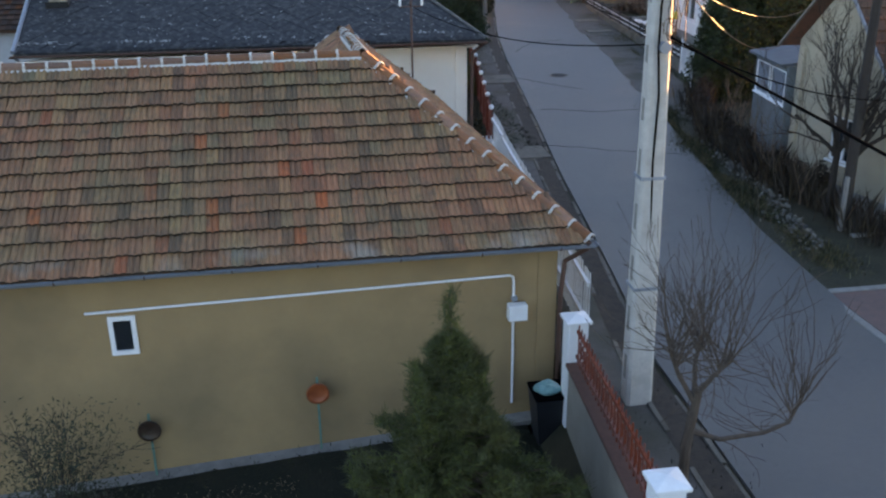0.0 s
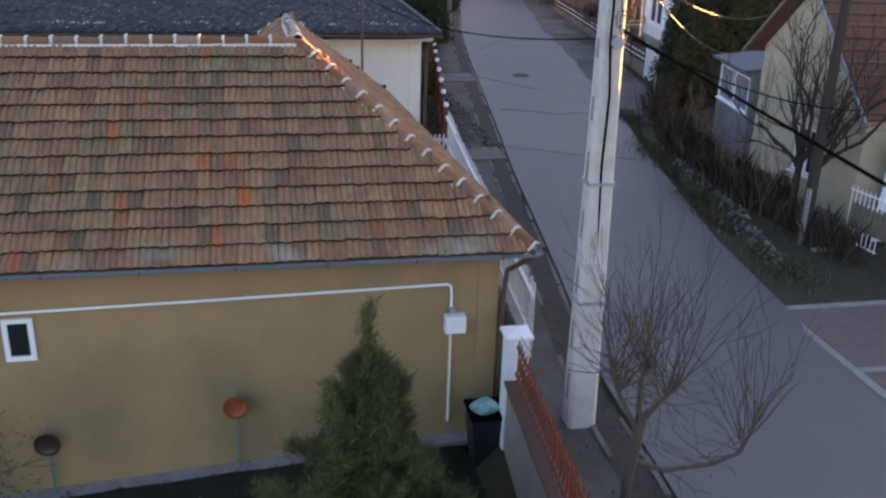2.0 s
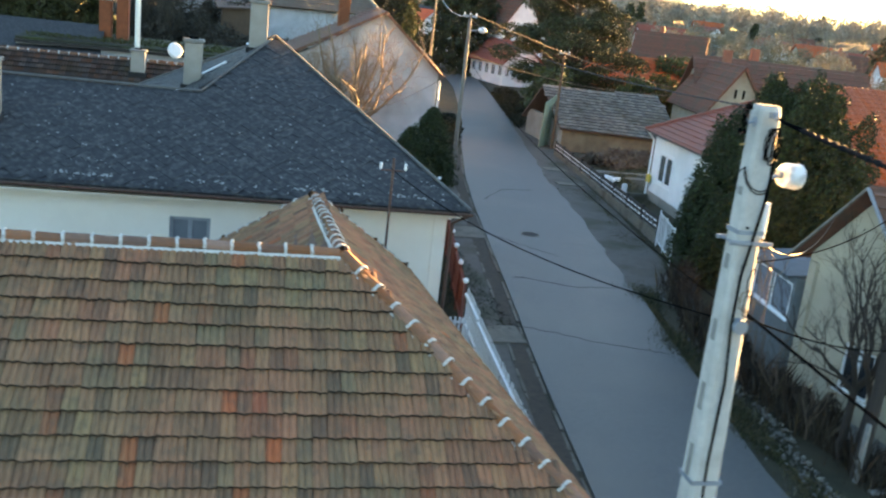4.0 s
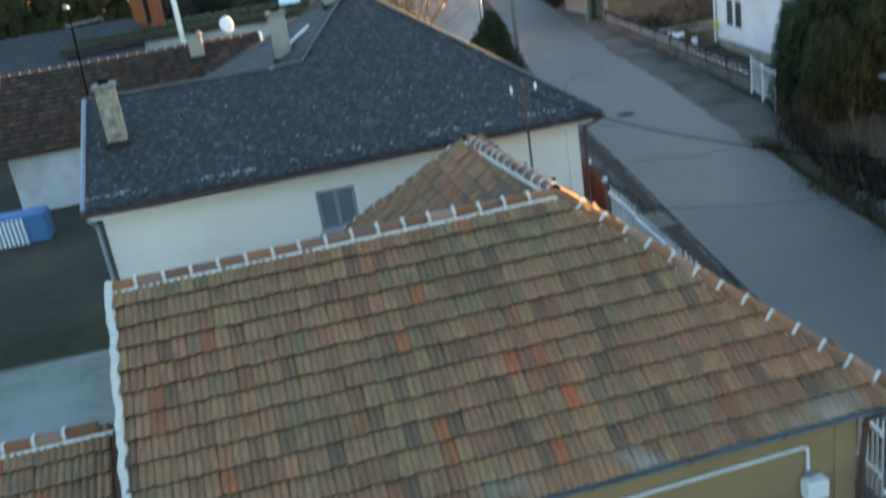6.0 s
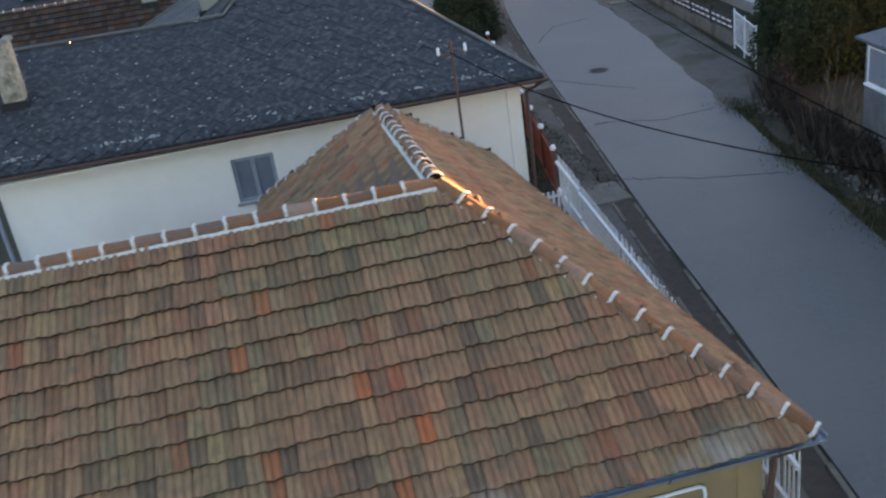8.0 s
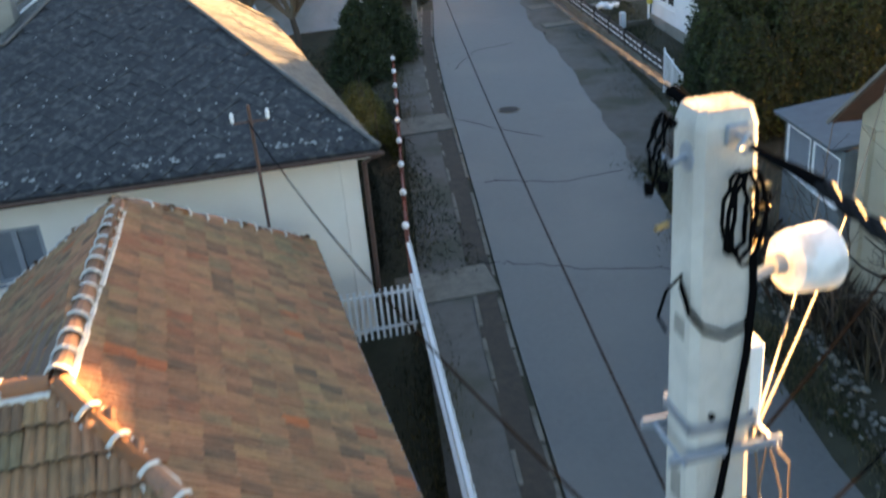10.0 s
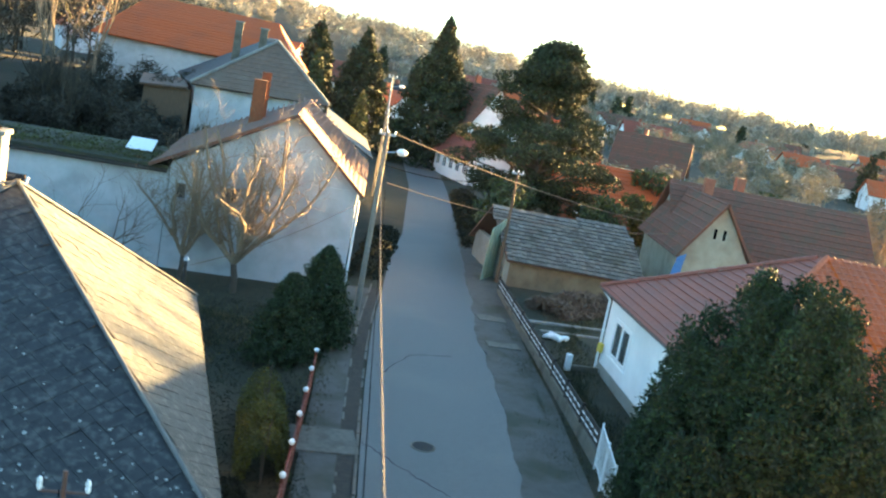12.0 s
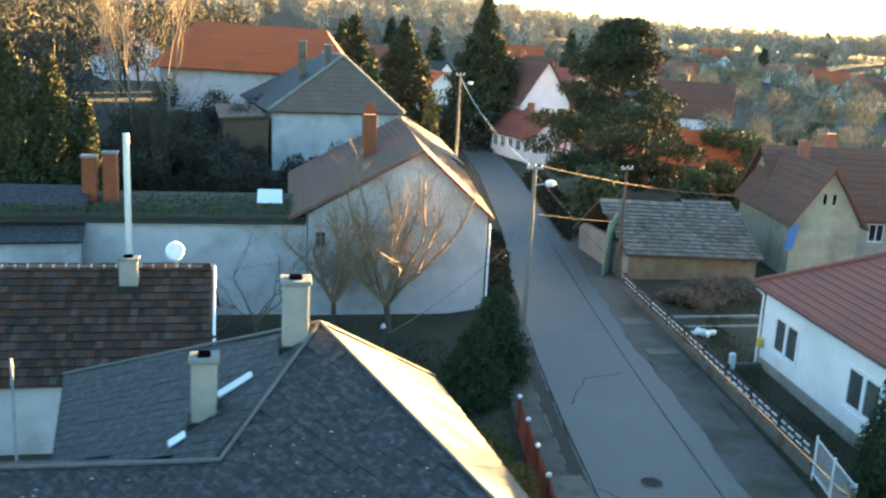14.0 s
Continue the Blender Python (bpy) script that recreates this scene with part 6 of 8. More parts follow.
gwins = [(2.55, 3.25, 5.1, 5.9), (0.3, 0.85, 5.0, 5.8)]
w, ag, dg, _ = wall_between(gh, -3.0, 44.0, 5.85, 44.0, 1.6, 6.70, material=M["aged_plaster"], holes=gwins, gable=(5.45, 9.75))
for h in gwins:
    window_in(gh, ag, dg, *h, M["grey_window"], panes=1, depth=0.2, bar=0.07)
wall_between(gh, 5.85, 44.0, 7.9, 59.3, 1.6, 6.55, material=M["aged_plaster"])
wall_between(gh, -2.6, 57.8, -3.0, 44.0, 1.6, 6.55, material=M["aged_plaster"])
G1 = [Vector((6.12, 43.6, 6.58)), Vector((8.3, 59.6, 6.62)), Vector((4.0, 61.0, 10.0)), Vector((2.40, 43.6, 9.95))]
G2 = [Vector((-3.4, 58.2, 6.55)), Vector((-4.0, 43.6, 6.55)), G1[3], G1[2]]
for g in (G1, G2):
    part("roof", slab(g, 0.15), M["old_tile"], gh)
    ribs(gh, g, 0.34, 0.05, M["old_tile"])
part("chimney", box(0.2, 49.6, 8.0, 0.9, 50.3, 11.0, None, 0.02), M["brick"], gh, "red brick chimney")
part("chimney", box(0.6, 52.0, 8.5, 1.1, 52.5, 11.4, None, 0.02), M["brick"], gh, "red brick chimney")
part("downpipe", tube([(5.95, 43.9, 6.3), (5.97, 43.9, 1.8)], 0.06), M["white_paint"], gh)

barn = thing("long_outbuilding", "long white outbuilding with a mossy flat roof", "outbuilding")
wall_between(barn, -17.5, 44.2, -3.05, 44.2, 1.0, 6.45, material=M["aged_plaster"])
part("roof", slab([(-17.5, 44.0, 6.5), (-3.1, 44.0, 6.5), (-3.1, 49.5, 6.7), (-17.5, 49.5, 6.7)], 0.15), mat("mossy_felt", (0.052, 0.050, 0.032), (0.028, 0.028, 0.02), 2, 0.95, bump=0.8, bump_scale=12, c3=(0.045, 0.062, 0.018), scale3=0.6, amount3=0.8), barn, "mossy flat roof")
part("lintel", box(-17.5, 43.85, 6.17, -3.15, 44.19, 6.33), M["dark_wood"], barn)
slr = thing("side_outbuilding", "outbuilding under a grey slate roof", "outbuilding")
wall_between(slr, -26, 43.0, -13.2, 43.0, 1.0, 5.4, material=M["aged_plaster"])
part("roof", slab([(-26, 42.6, 5.35), (-13.0, 42.6, 5.6), (-13.4, 47.5, 7.3), (-26, 47.5, 7.3)], 0.12), M["slate"], slr)
bp = [(-13.3, 47.0, 5.5, 8.75), (-12.35, 47.0, 5.5, 8.95)]
for x, y, z0, z1 in bp:
    t = thing("brick_stack", "tall red brick chimney stack with grey cap", "chimney", "brick stacks")
    part("shaft", box(x - 0.33, y - 0.3, z0, x + 0.33, y + 0.3, z1, None, 0.015), M["brick"], t)
    part("cap", box(x - 0.38, y - 0.35, z1 + 0.002, x + 0.38, y + 0.35, z1 + 0.1, None, 0.01), M["concrete"], t)
fl = thing("steel_flue", "tall shiny steel flue pipe", "flue")
part("pipe", tube([(-10.9, 41.5, 1.0), (-10.93, 41.6, 10.55)], 0.14, 0.14, 14), mat("bright_steel", (0.82, 0.80, 0.76), (0.70, 0.68, 0.65), 6, 0.45, metal=0.5), fl)
sheet = thing("white_sheet", "small pale sheet-metal lid on the outbuilding roof", "sheet")
part("sheet", slab([(-5.4, 46.6, 6.72), (-4.15, 46.6, 6.72), (-4.1, 48.4, 7.1), (-5.35, 48.4, 7.1)], 0.05), M["white_paint"], sheet)

back = thing("tiled_outbuilding", "white outbuilding with an old brown tile roof", "outbuilding")
K1 = [Vector((-18.3, 29.5, 3.95)), Vector((-6.95, 29.5, 3.95)), Vector((-7.08, 34.0, 6.62)), Vector((-18.4, 34.0, 6.6))]
K2 = [Vector((-7.0, 38.5, 3.95)), Vector((-18.4, 38.5, 3.95)), K1[3], K1[2]]
for k in (K1, K2):
    part("roof", slab(k, 0.12), M["tile_bed"], back)
wall_between(back, -18.1, 29.9, -7.2, 29.9, 0.8, 4.1, material=M["aged_plaster"])
wall_between(back, -7.2, 29.9, -7.2, 38.1, 0.8, 4.1, material=M["aged_plaster"], gable=(4.1, 6.5))
wall_between(back, -18.1, 38.1, -18.1, 29.9, 0.8, 4.1, material=M["aged_plaster"], gable=(4.1, 6.5))
part("verge_strip", tube([K1[0] + Vector((-.05, 0, .05)), K1[3] + Vector((-.05, 0, .05))], 0.05), M["white_paint"], back, "white verge trim")
ridge_caps(back, K1[3], K1[2], step=0.42, mortar=True, seed=12)
chimney(back, -9.9, 33.2, 5.8, 7.1, 0.6, M["grey_plaster"], label="grey rendered chimney")
part("verge_strip", tube([K1[1] + Vector((.05, 0, .05)), K1[2] + Vector((.05, 0, .05))], 0.05), M["white_paint"], back, "white verge trim")
dish = thing("satellite_dish", "small white satellite dish above the ridge", "satellite dish")
part("arm", tube([(-8.4, 33.9, 6.5), (-8.4, 33.9, 7.1)], 0.03), M["zinc"], dish)
part("dish", tube([(-8.4, 33.85, 7.25), (-8.36, 33.78, 7.27)], 0.36, 0.30, 18), M["white_paint"], dish)
post = thing("washing_post", "short grey washing-line post", "post")
part("post", tube([(-12.0, 25.5, 1.0), (-12.0, 25.5, 6.3)], 0.04), M["zinc"], post)
vent = thing("vent_pipe", "small dark vent pipe with a cap", "vent pipe")
part("pipe", tube([(-1.2, 31.0, 1.5), (-1.2, 31.0, 5.2)], 0.05), M["dark_wood"], vent)
part("cap", tube([(-1.2, 31.0, 5.2), (-1.2, 31.0, 5.35)], 0.1, 0.05), M["zinc"], vent)
aerial = thing("tv_aerial", "thin roof mast with a small television aerial", "aerial")
part("mast", tube([(-12.23, 17.2, 6.859999999999999), (-12.07, 17.2, 9.99)], 0.028, sides=6), M["black"], aerial)
AT = Vector((-12.07, 17.2, 9.94))
part("boom", tube([AT + Vector((-0.15, -0.1, -0.55)), AT + Vector((0.75, 0.25, -0.5))], 0.013, sides=5), M["zinc"], aerial)
for k in range(5):
    q = AT + Vector((-0.1 + 0.2 * k, -0.08 + 0.08 * k, -0.545 + 0.012 * k))
    part("element", tube([q + Vector((0.12, -0.3, 0)), q + Vector((-0.12, 0.3, 0))], 0.008, sides=5), M["zinc"], aerial)
part("amplifier", box(AT.x - 0.12, AT.y - 0.06, AT.z - 0.12, AT.x + 0.02, AT.y + 0.06, AT.z - 0.02, None, 0.02), M["zinc"], aerial)
tank = thing("blue_tank", "blue and white ribbed water tank in the yard", "tank")
part("tank", box(-18.2, 25.6, 1.0, -16.3, 26.6, 2.5, None, 0.08), mat("blue_plastic", (0.05, 0.16, 0.32), (0.04, 0.12, 0.25), 5, 0.5), tank)
for k in range(7):
    part("rib", box(-18.15 + k * 0.16, 25.52, 1.1, -18.06 + k * 0.16, 25.596, 2.4, None, 0.02), M["white_paint"], tank, "white rib")
yard = thing("concrete_yard", "worn green-grey concrete yard with a pale joint", "paving")
part("slab", slab([(-24, 7.8, 0.75), (-11.0, 7.8, 0.85), (-12.4, 19.3, 1.05), (-24, 19.3, 0.98)], 0.2), mat("mossy_concrete", (0.22, 0.24, 0.20), (0.15, 0.17, 0.14), 3, 0.95, bump=0.3, c3=(0.30, 0.30, 0.29), scale3=0.3, amount3=0.7), yard)
part("joint", slab([(-24, 15.0, 0.905), (-12.3, 15.0, 0.995), (-12.3, 15.2, 1.0), (-24, 15.2, 0.91)], 0.03), M["concrete"], yard, "pale joint strip")

grey = thing("grey_gable_house", "white house with a grey-brown hip roof", "house")
gA, gB = Vector((1.7, 76.5, 13.35)), Vector((0.6, 84, 13.35))
wall_between(grey, -4.0, 72.6, 5.8, 72.6, 3.0, 9.2, material=M["aged_plaster"])
wall_between(grey, 5.8, 72.6, 6.3, 88, 2.5, 9.2, material=M["aged_plaster"])
wall_between(grey, -6.0, 88, -4.0, 72.6, 3.0, 9.2, material=M["aged_plaster"])
Q1 = [Vector((-4.4, 72, 9.1)), Vector((6.15, 72, 9.25)), gA]
Q2 = [Vector((6.15, 72, 9.25)), Vector((6.7, 88.5, 9.1)), gB, gA]
Q3 = [Vector((-6.6, 88.5, 9.1)), Vector((-4.4, 72, 9.1)), gA, gB]
for q, material in ((Q1, M["grey_tile"]), (Q2, M["grey_tile"]), (Q3, M["slate"])):
    part("roof", slab(q, 0.15), material, grey)
ribs(grey, Q1, 0.5, 0.035, M["grey_tile"])
# Pale strips: the sunlit edge of hips and ridge is put into their colour.
for a, b in ((Q1[0], gA), (Q1[1], gA), (gA, gB)):
    part("hip_strip", tube([a + Vector((0, 0, 0.08)), b + Vector((0, 0, 0.08))], 0.13, sides=6), M["concrete"], grey, "hip strip, pale for its sunlit edge")
for x, y, z in ((-1.5, 78.0, 14.3), (0.5, 76.8, 14.1)):
    c = part("chimney", box(x - 0.3, y - 0.3, 10.5, x + 0.3, y + 0.3, z, None, 0.02), M["edging"], grey, "sooty grey-brown chimney")
    part("chimney_cap", box(x - 0.37, y - 0.37, z + 0.002, x + 0.37, y + 0.37, z + 0.12, None, 0.02), M["concrete"], c)
part("lean_to_roof", slab([(-8.0, 72.3, 8.5), (-4.5, 72.3, 8.75), (-5.2, 80, 9.0), (-8.6, 80, 8.9)], 0.14), M["grey_tile"], grey, "low grey lean-to roof")
wall_between(grey, -7.7, 72.7, -4.3, 72.7, 3.0, 8.5, thick=0.3, material=M["brown_wood"], name="lean_to_wall")
part("wing_roof", slab([(5.3, 62.5, 8.6), (8.9, 62.5, 6.7), (10.0, 76, 6.9), (6.4, 76, 9.0)], 0.14), M["slate"], grey, "blue-grey lean-to roof along the street")
wall_between(grey, 5.7, 62.9, 8.5, 62.9, 2.0, 6.9, thick=0.3, material=M["aged_plaster"], name="wing_wall")
wall_between(grey, 8.5, 62.9, 9.5, 75.8, 2.0, 6.8, thick=0.3, material=M["aged_plaster"], name="wing_wall")

orange = thing("orange_roof_house", "long white house with a bright orange tile hip roof", "house")
wall_between(orange, -14.0, 92, 3.4, 92, 5.0, 11.4, material=M["aged_plaster"])
wall_between(orange, 3.4, 92, 5.4, 103, 5.0, 11.4, material=M["aged_plaster"])
wall_between(orange, -12.0, 103, -14.0, 92, 5.0, 11.4, material=M["aged_plaster"])
O1 = [Vector((-14.9, 91.3, 11.3)), Vector((4.2, 91.3, 11.0)), Vector((2.0, 97.5, 15.4)), Vector((-10.8, 97.5, 15.6))]
O2 = [Vector((4.2, 91.3, 11.0)), Vector((6.0, 103.5, 11.0)), Vector((2.0, 97.5, 15.4))]
O3 = [Vector((-12.5, 103.5, 11.3)), Vector((-14.9, 91.3, 11.3)), Vector((-10.8, 97.5, 15.6))]
O4 = [Vector((6.0, 103.5, 11.0)), Vector((-12.5, 103.5, 11.3)), O1[3], O1[2]]
for q in (O1, O2, O3, O4):
    part("roof", slab(q, 0.15), M["orange_tile"], orange)
ribs(orange, O1, 0.45, 0.04, M["orange_tile"])


def simple_house(x, y, w, d, eave, ridge, turn, wall_mat, roof_mat, label, name="village_house", windows=2, group="village houses"):
    """A gable house for the middle distance: four walls with windows, two roof planes, a chimney."""
    z = ground_z(x, y) - 0.5
    t = thing(name, label, "house", group)
    m = Matrix.Translation((x, y, z)) @ pose(0, 0, 0, 0, 0, turn)
    hw, hd = w / 2, d / 2
    pts = [m @ Vector(p) for p in ((-hw, -hd, 0), (hw, -hd, 0), (hw, hd, 0), (-hw, hd, 0))]
    for i in range(4):
        a, b = pts[i], pts[(i + 1) % 4]
        ln = (b - a).length
        hwid = min(0.5, ln / max(windows, 1) * 0.33)
        holes = [(ln * (k + 0.5) / windows - hwid, ln * (k + 0.5) / windows + hwid, z + eave - 1.7, z + eave - 0.5) for k in range(windows)]
        ww, aa, dd, _ = wall_between(t, a.x, a.y, b.x, b.y, z, z + eave, material=wall_mat, holes=holes, gable=(ln / 2, z + ridge - 0.1) if i % 2 == 0 else None)
        for h in holes:
            window_in(t, aa, dd, *h, M["white_paint"], panes=2, sill=False)
    o = 0.45
    r0, r1 = m @ Vector((0, -hd - o, ridge)), m @ Vector((0, hd + o, ridge))
    ez = eave - 0.25
    for s in (1, -1):
        q = [m @ Vector((s * (hw + o), -s * (hd + o), ez)), m @ Vector((s * (hw + o), s * (hd + o), ez))] + ([r1, r0] if s == 1 else [r0, r1])
        part("roof", slab(q, 0.14), roof_mat, t)
        ribs(t, q, 0.5, 0.05, roof_mat)
    part("chimney", box(-0.3, -0.3, ridge - 0.8, 0.3, 0.3, ridge + 0.9, m @ pose(0.6, hd * 0.3, 0)), M["brick"], t)
    return t


gable_old = simple_house(29.1, 53.5, 4.0, 10, 4.0, 7.35, -12, M["old_wash"], M["old_tile"], "weathered house with crumbling cream gable and brown tiles", windows=0)
OG = Matrix.Translation((29.1, 53.5, 0)) @ pose(0, 0, 0, 0, 0, -12)
for dx in (-0.28, 0.28):
    part("slit_window", box(dx - 0.09, -5.02, 6.7, dx + 0.09, -4.95, 7.3, OG), M["black"], gable_old, "dark slit window in the gable")
roof_sheet = thing("blue_sheet", "blue plastic sheet hanging at the eaves", "sheet")
part("sheet", slab([OG @ Vector(q) for q in ((-2.55, -5.5, 4.0), (-2.0, -5.5, 3.9), (-1.8, -5.5, 5.6), (-2.3, -5.5, 5.3))], 0.03), mat("blue_sheeting", (0.06, 0.19, 0.42), (0.05, 0.15, 0.34), 4, 0.5), roof_sheet)
simple_house(35.5, 56.5, 8.0, 13, 3.6, 7.6, 78, M["grey_plaster"], M["old_tile"], "weathered house with brown tile roof", windows=3)
simple_house(26.6, 109, 6.5, 12, 6.2, 11.2, 12, M["cool_plaster"], M["old_tile"], "white gable house with dark tile roof", windows=3)
simple_house(25.0, 99, 5.0, 9, 3.2, 5.6, 12, M["cool_plaster"], M["red_sheet"], "low white house with a row of windows and red roof", windows=5)
simple_house(34.5, 82, 6.0, 10, 3.0, 6.0, 75, M["brick"], M["orange_tile"], "small brick house with orange tile roof", windows=2)
rngh = random.Random(21)
for k in range(26):
    x = rngh.uniform(45, 210)
    y = rngh.uniform(110, 330)
    simple_house(x, y, rngh.uniform(7, 9), rngh.uniform(9, 13), rngh.uniform(3, 4.5), rngh.uniform(6.5, 8.5), rngh.uniform(0, 90), rngh.choice([M["cool_plaster"], M["cream_plaster"], M["white_plaster"]]), rngh.choice([M["old_tile"], M["orange_tile"], M["old_tile"], M["red_sheet"]]), "distant village house with tiled roof", windows=2)
for x, y, rm in ((22, 150, "orange_tile"), (14, 175, "cool"), (2, 165, "orange_tile"), (-8, 128, "orange_tile"), (-22, 135, "orange_tile"), (30, 190, "slate")):
    simple_house(x, y, 8, 12, 3.8, 7.5, rngh.uniform(0, 90), M["cool_plaster"], M.get(rm, M["old_tile"]), "distant village house with tiled roof", windows=2)

stone_barn = thing("stone_barn", "low barn with mottled stone-grey tile roof and earth wall", "barn")
B1 = [Vector((15.5, 48.6, 3.6)), Vector((24.0, 48.1, 3.4)), Vector((24.0, 52.6, 5.95)), Vector((15.2, 52.8, 6.05))]
part("roof", slab(B1, 0.12), M["tile_bed"], stone_barn)
part("roof", slab([Vector((24, 57, 3.4)), Vector((15.2, 57, 3.4)), B1[3], B1[2]], 0.12), M["tile_bed"], stone_barn)
wall_between(stone_barn, 15.8, 49.0, 23.8, 48.6, 1.4, 3.6, material=mat("earth_wall", (0.20, 0.14, 0.085), (0.14, 0.10, 0.065), 2, 0.95, bump=0.6, c3=(0.26, 0.2, 0.13), scale3=0.7, amount3=0.6))
part("gable_wall", box(15.5, 49.0, 1.4, 15.8, 56.5, 4.0), M["grey_plaster"], stone_barn)
gp = thing("green_gate_leaf", "tall pale green board gate leaf beside the barn", "gate")
for k in range(5):
    part("board", slab([(14.35 + k * 0.3, 49.3 + k * 0.4, 1.7), (14.62 + k * 0.3, 49.66 + k * 0.4, 1.7), (14.72 + k * 0.28, 49.66 + k * 0.4, 5.2 + 0.1 * k), (14.50 + k * 0.28, 49.3 + k * 0.4, 5.1 + 0.1 * k)], 0.05), mat("pale_green_boards", (0.24, 0.30, 0.22), (0.18, 0.23, 0.17), 5, 0.85) if "pale_green_boards" not in bpy.data.materials else bpy.data.materials["pale_green_boards"], gp)
shed = thing("dark_shed", "small shed with a dark blue-grey sheet roof", "shed")
part("roof", slab([(15.5, 18.3, 4.1), (24, 17.2, 4.1), (24, 20.2, 4.9), (15.5, 21.0, 4.9)], 0.08), mat("blue_grey_sheet", (0.09, 0.12, 0.15), (0.07, 0.09, 0.12), 4, 0.6), shed)
part("wall", box(16.0, 18.6, 1.4, 23.5, 20.4, 4.05), M["cream_plaster"], shed)

white_gate = thing("blue_white_gate", "pale blue sheet-metal gate with steel frame", "gate")
gmat = mat("pale_blue_sheet", (0.55, 0.62, 0.70), (0.48, 0.55, 0.63), 3, 0.55)
for k in range(3):
    part("leaf", box(10.0 + k * 1.5, 5.35, 1.6, 11.42 + k * 1.5, 5.40, 4.1, None, 0.01), gmat, white_gate)
    part("frame", box(11.42 + k * 1.5, 5.32, 1.5, 11.5 + k * 1.5, 5.43, 4.2), M["grey_window"], white_gate)
rf = thing("garden_railing", "low white steel railing beside the cream house", "railing")
for k in range(8):
    part("bar", tube([(9.55 + 0.02 * k, 5.8 - k * 0.14, 1.4), (9.55 + 0.02 * k, 5.8 - k * 0.14, 2.9)], 0.014, sides=5), M["white_paint"], rf)
for z in (1.55, 2.8):
    part("rail", tube([(9.53, 5.85, z), (9.71, 4.76, z)], 0.02, sides=5), M["white_paint"], rf)
for k in range(4):
    part("post", box(9.78 + 0.12 * k, 4.4 - 1.1 * k, 1.3, 9.86 + 0.12 * k, 4.48 - 1.1 * k, 2.8), M["red_paint"], rf, "red-brown post")
lw = thing("garden_wall", "low grey concrete garden wall at the roadside", "wall")
part("wall", slab([(9.55, 5.7, 1.9), (10.3, 0.5, 1.9), (10.5, 0.53, 1.9), (9.75, 5.73, 1.9)][::-1], 0.6), M["edging"], lw)
pl = thing("timber_plank", "loose grey plank lying beside the tree", "plank")
part("plank", box(8.3, 5.05, 1.53, 9.4, 5.2, 1.6, None, 0.008), M["concrete"], pl)

# ---- plants of the near garden ----
tufted_pine("young_pine", (-3.0, -3.4, 0.05), 4.65, 1.75, "young bushy olive-green pine in the garden", M["young_needles"], 3, 2300, 50, 0.15)
tufted_pine("low_pine", (-1.7, -3.6, 0.15), 1.6, 0.95, "low bushy olive-green pine beside the taller one", M["young_needles"], 5, 420, 50, 0.15)
bare_tree("garden_shrub", (-8.9, -0.9, -0.5), 2.2, 7, "loose evergreen shrub with small dark leaves", 9, 0.02, 2, 4, 0.4, 0.12, 0.2, M["dark_bark"], category="shrub")
sh = thing("garden_shrub", "loose dark-leaved shrub beside the wall", "shrub")
rs = np.random.default_rng(2)
c = np.stack([rs.normal(-8.9, 0.5, 5200), rs.normal(-0.9, 0.3, 5200), -0.3 + 2.2 * rs.uniform(0, 1, 5200) ** 1.25, np.full(5200, 0.12)], 1)
crown_part("leaves", leaf_mesh("leaves", c, 0.023, M["shrub_leaf"], 4, long=1.8), sh)
wt = thing("weeds", "pale dry weeds in the dark grass", "weeds", kind="stuff")
c = np.stack([rs.uniform(-7.4, -5.2, 500), rs.uniform(-1.6, -0.5, 500), np.zeros(500), np.full(500, 0.05)], 1)
c[:, 2] = [ground_z(a, b) + 0.1 for a, b in c[:, :2]]
crown_part("stalks", leaf_mesh("stalks", c, 0.014, mat("dry_stalks", (0.26, 0.21, 0.13), (0.16, 0.13, 0.08), 4), 5, long=1.6), wt)

# grass tufts near the camera's start
gt = thing("grass", "rough winter grass on the verge and in the gardens", "grass", kind="stuff")
c = np.concatenate([np.stack([rs.uniform(-11, -0.7, 9000), rs.uniform(-9, 0.2, 9000), np.zeros(9000), np.full(9000, 0.02)], 1),
                    np.stack([rs.uniform(-0.5, 3.0, 7000), rs.uniform(14, 40, 7000), np.zeros(7000), np.full(7000, 0.02)], 1)])
c[:, 2] = [ground_z(a, b) + 0.05 for a, b in c[:, :2]]
crown_part("blades", leaf_mesh("blades", c, 0.024, mat("winter_grass", (0.020, 0.024, 0.010), (0.013, 0.015, 0.007), 2, 0.95, per_island=0.4), 6, long=3.4), gt)

# pollarded street tree by the front fence
rngt = random.Random(31)
st = thing("street_tree", "bare pruned street tree with long upright shoots", "tree")
bm = bmesh.new()
add_tube(bm, [(0.40, -3.4, 1.2), (0.38, -3.42, 2.0), (0.50, -3.4, 2.95)], 0.085, 0.06, 9)
part("trunk", bm, M["bark"], st)
heads = [[(0.50, -3.4, 2.9), (0.7, -3.4, 3.15), (0.92, -3.45, 3.4)], [(0.48, -3.4, 2.7), (0.2, -3.35, 3.2), (0.05, -3.3, 3.6)], [(0.45, -3.4, 2.3), (0.9, -3.4, 2.1), (1.6, -3.35, 2.1), (2.0, -3.3, 2.2), (2.15, -3.3, 2.6)], [(0.45, -3.4, 2.8), (0.6, -3.0, 3.2), (0.8, -2.8, 3.5)]]
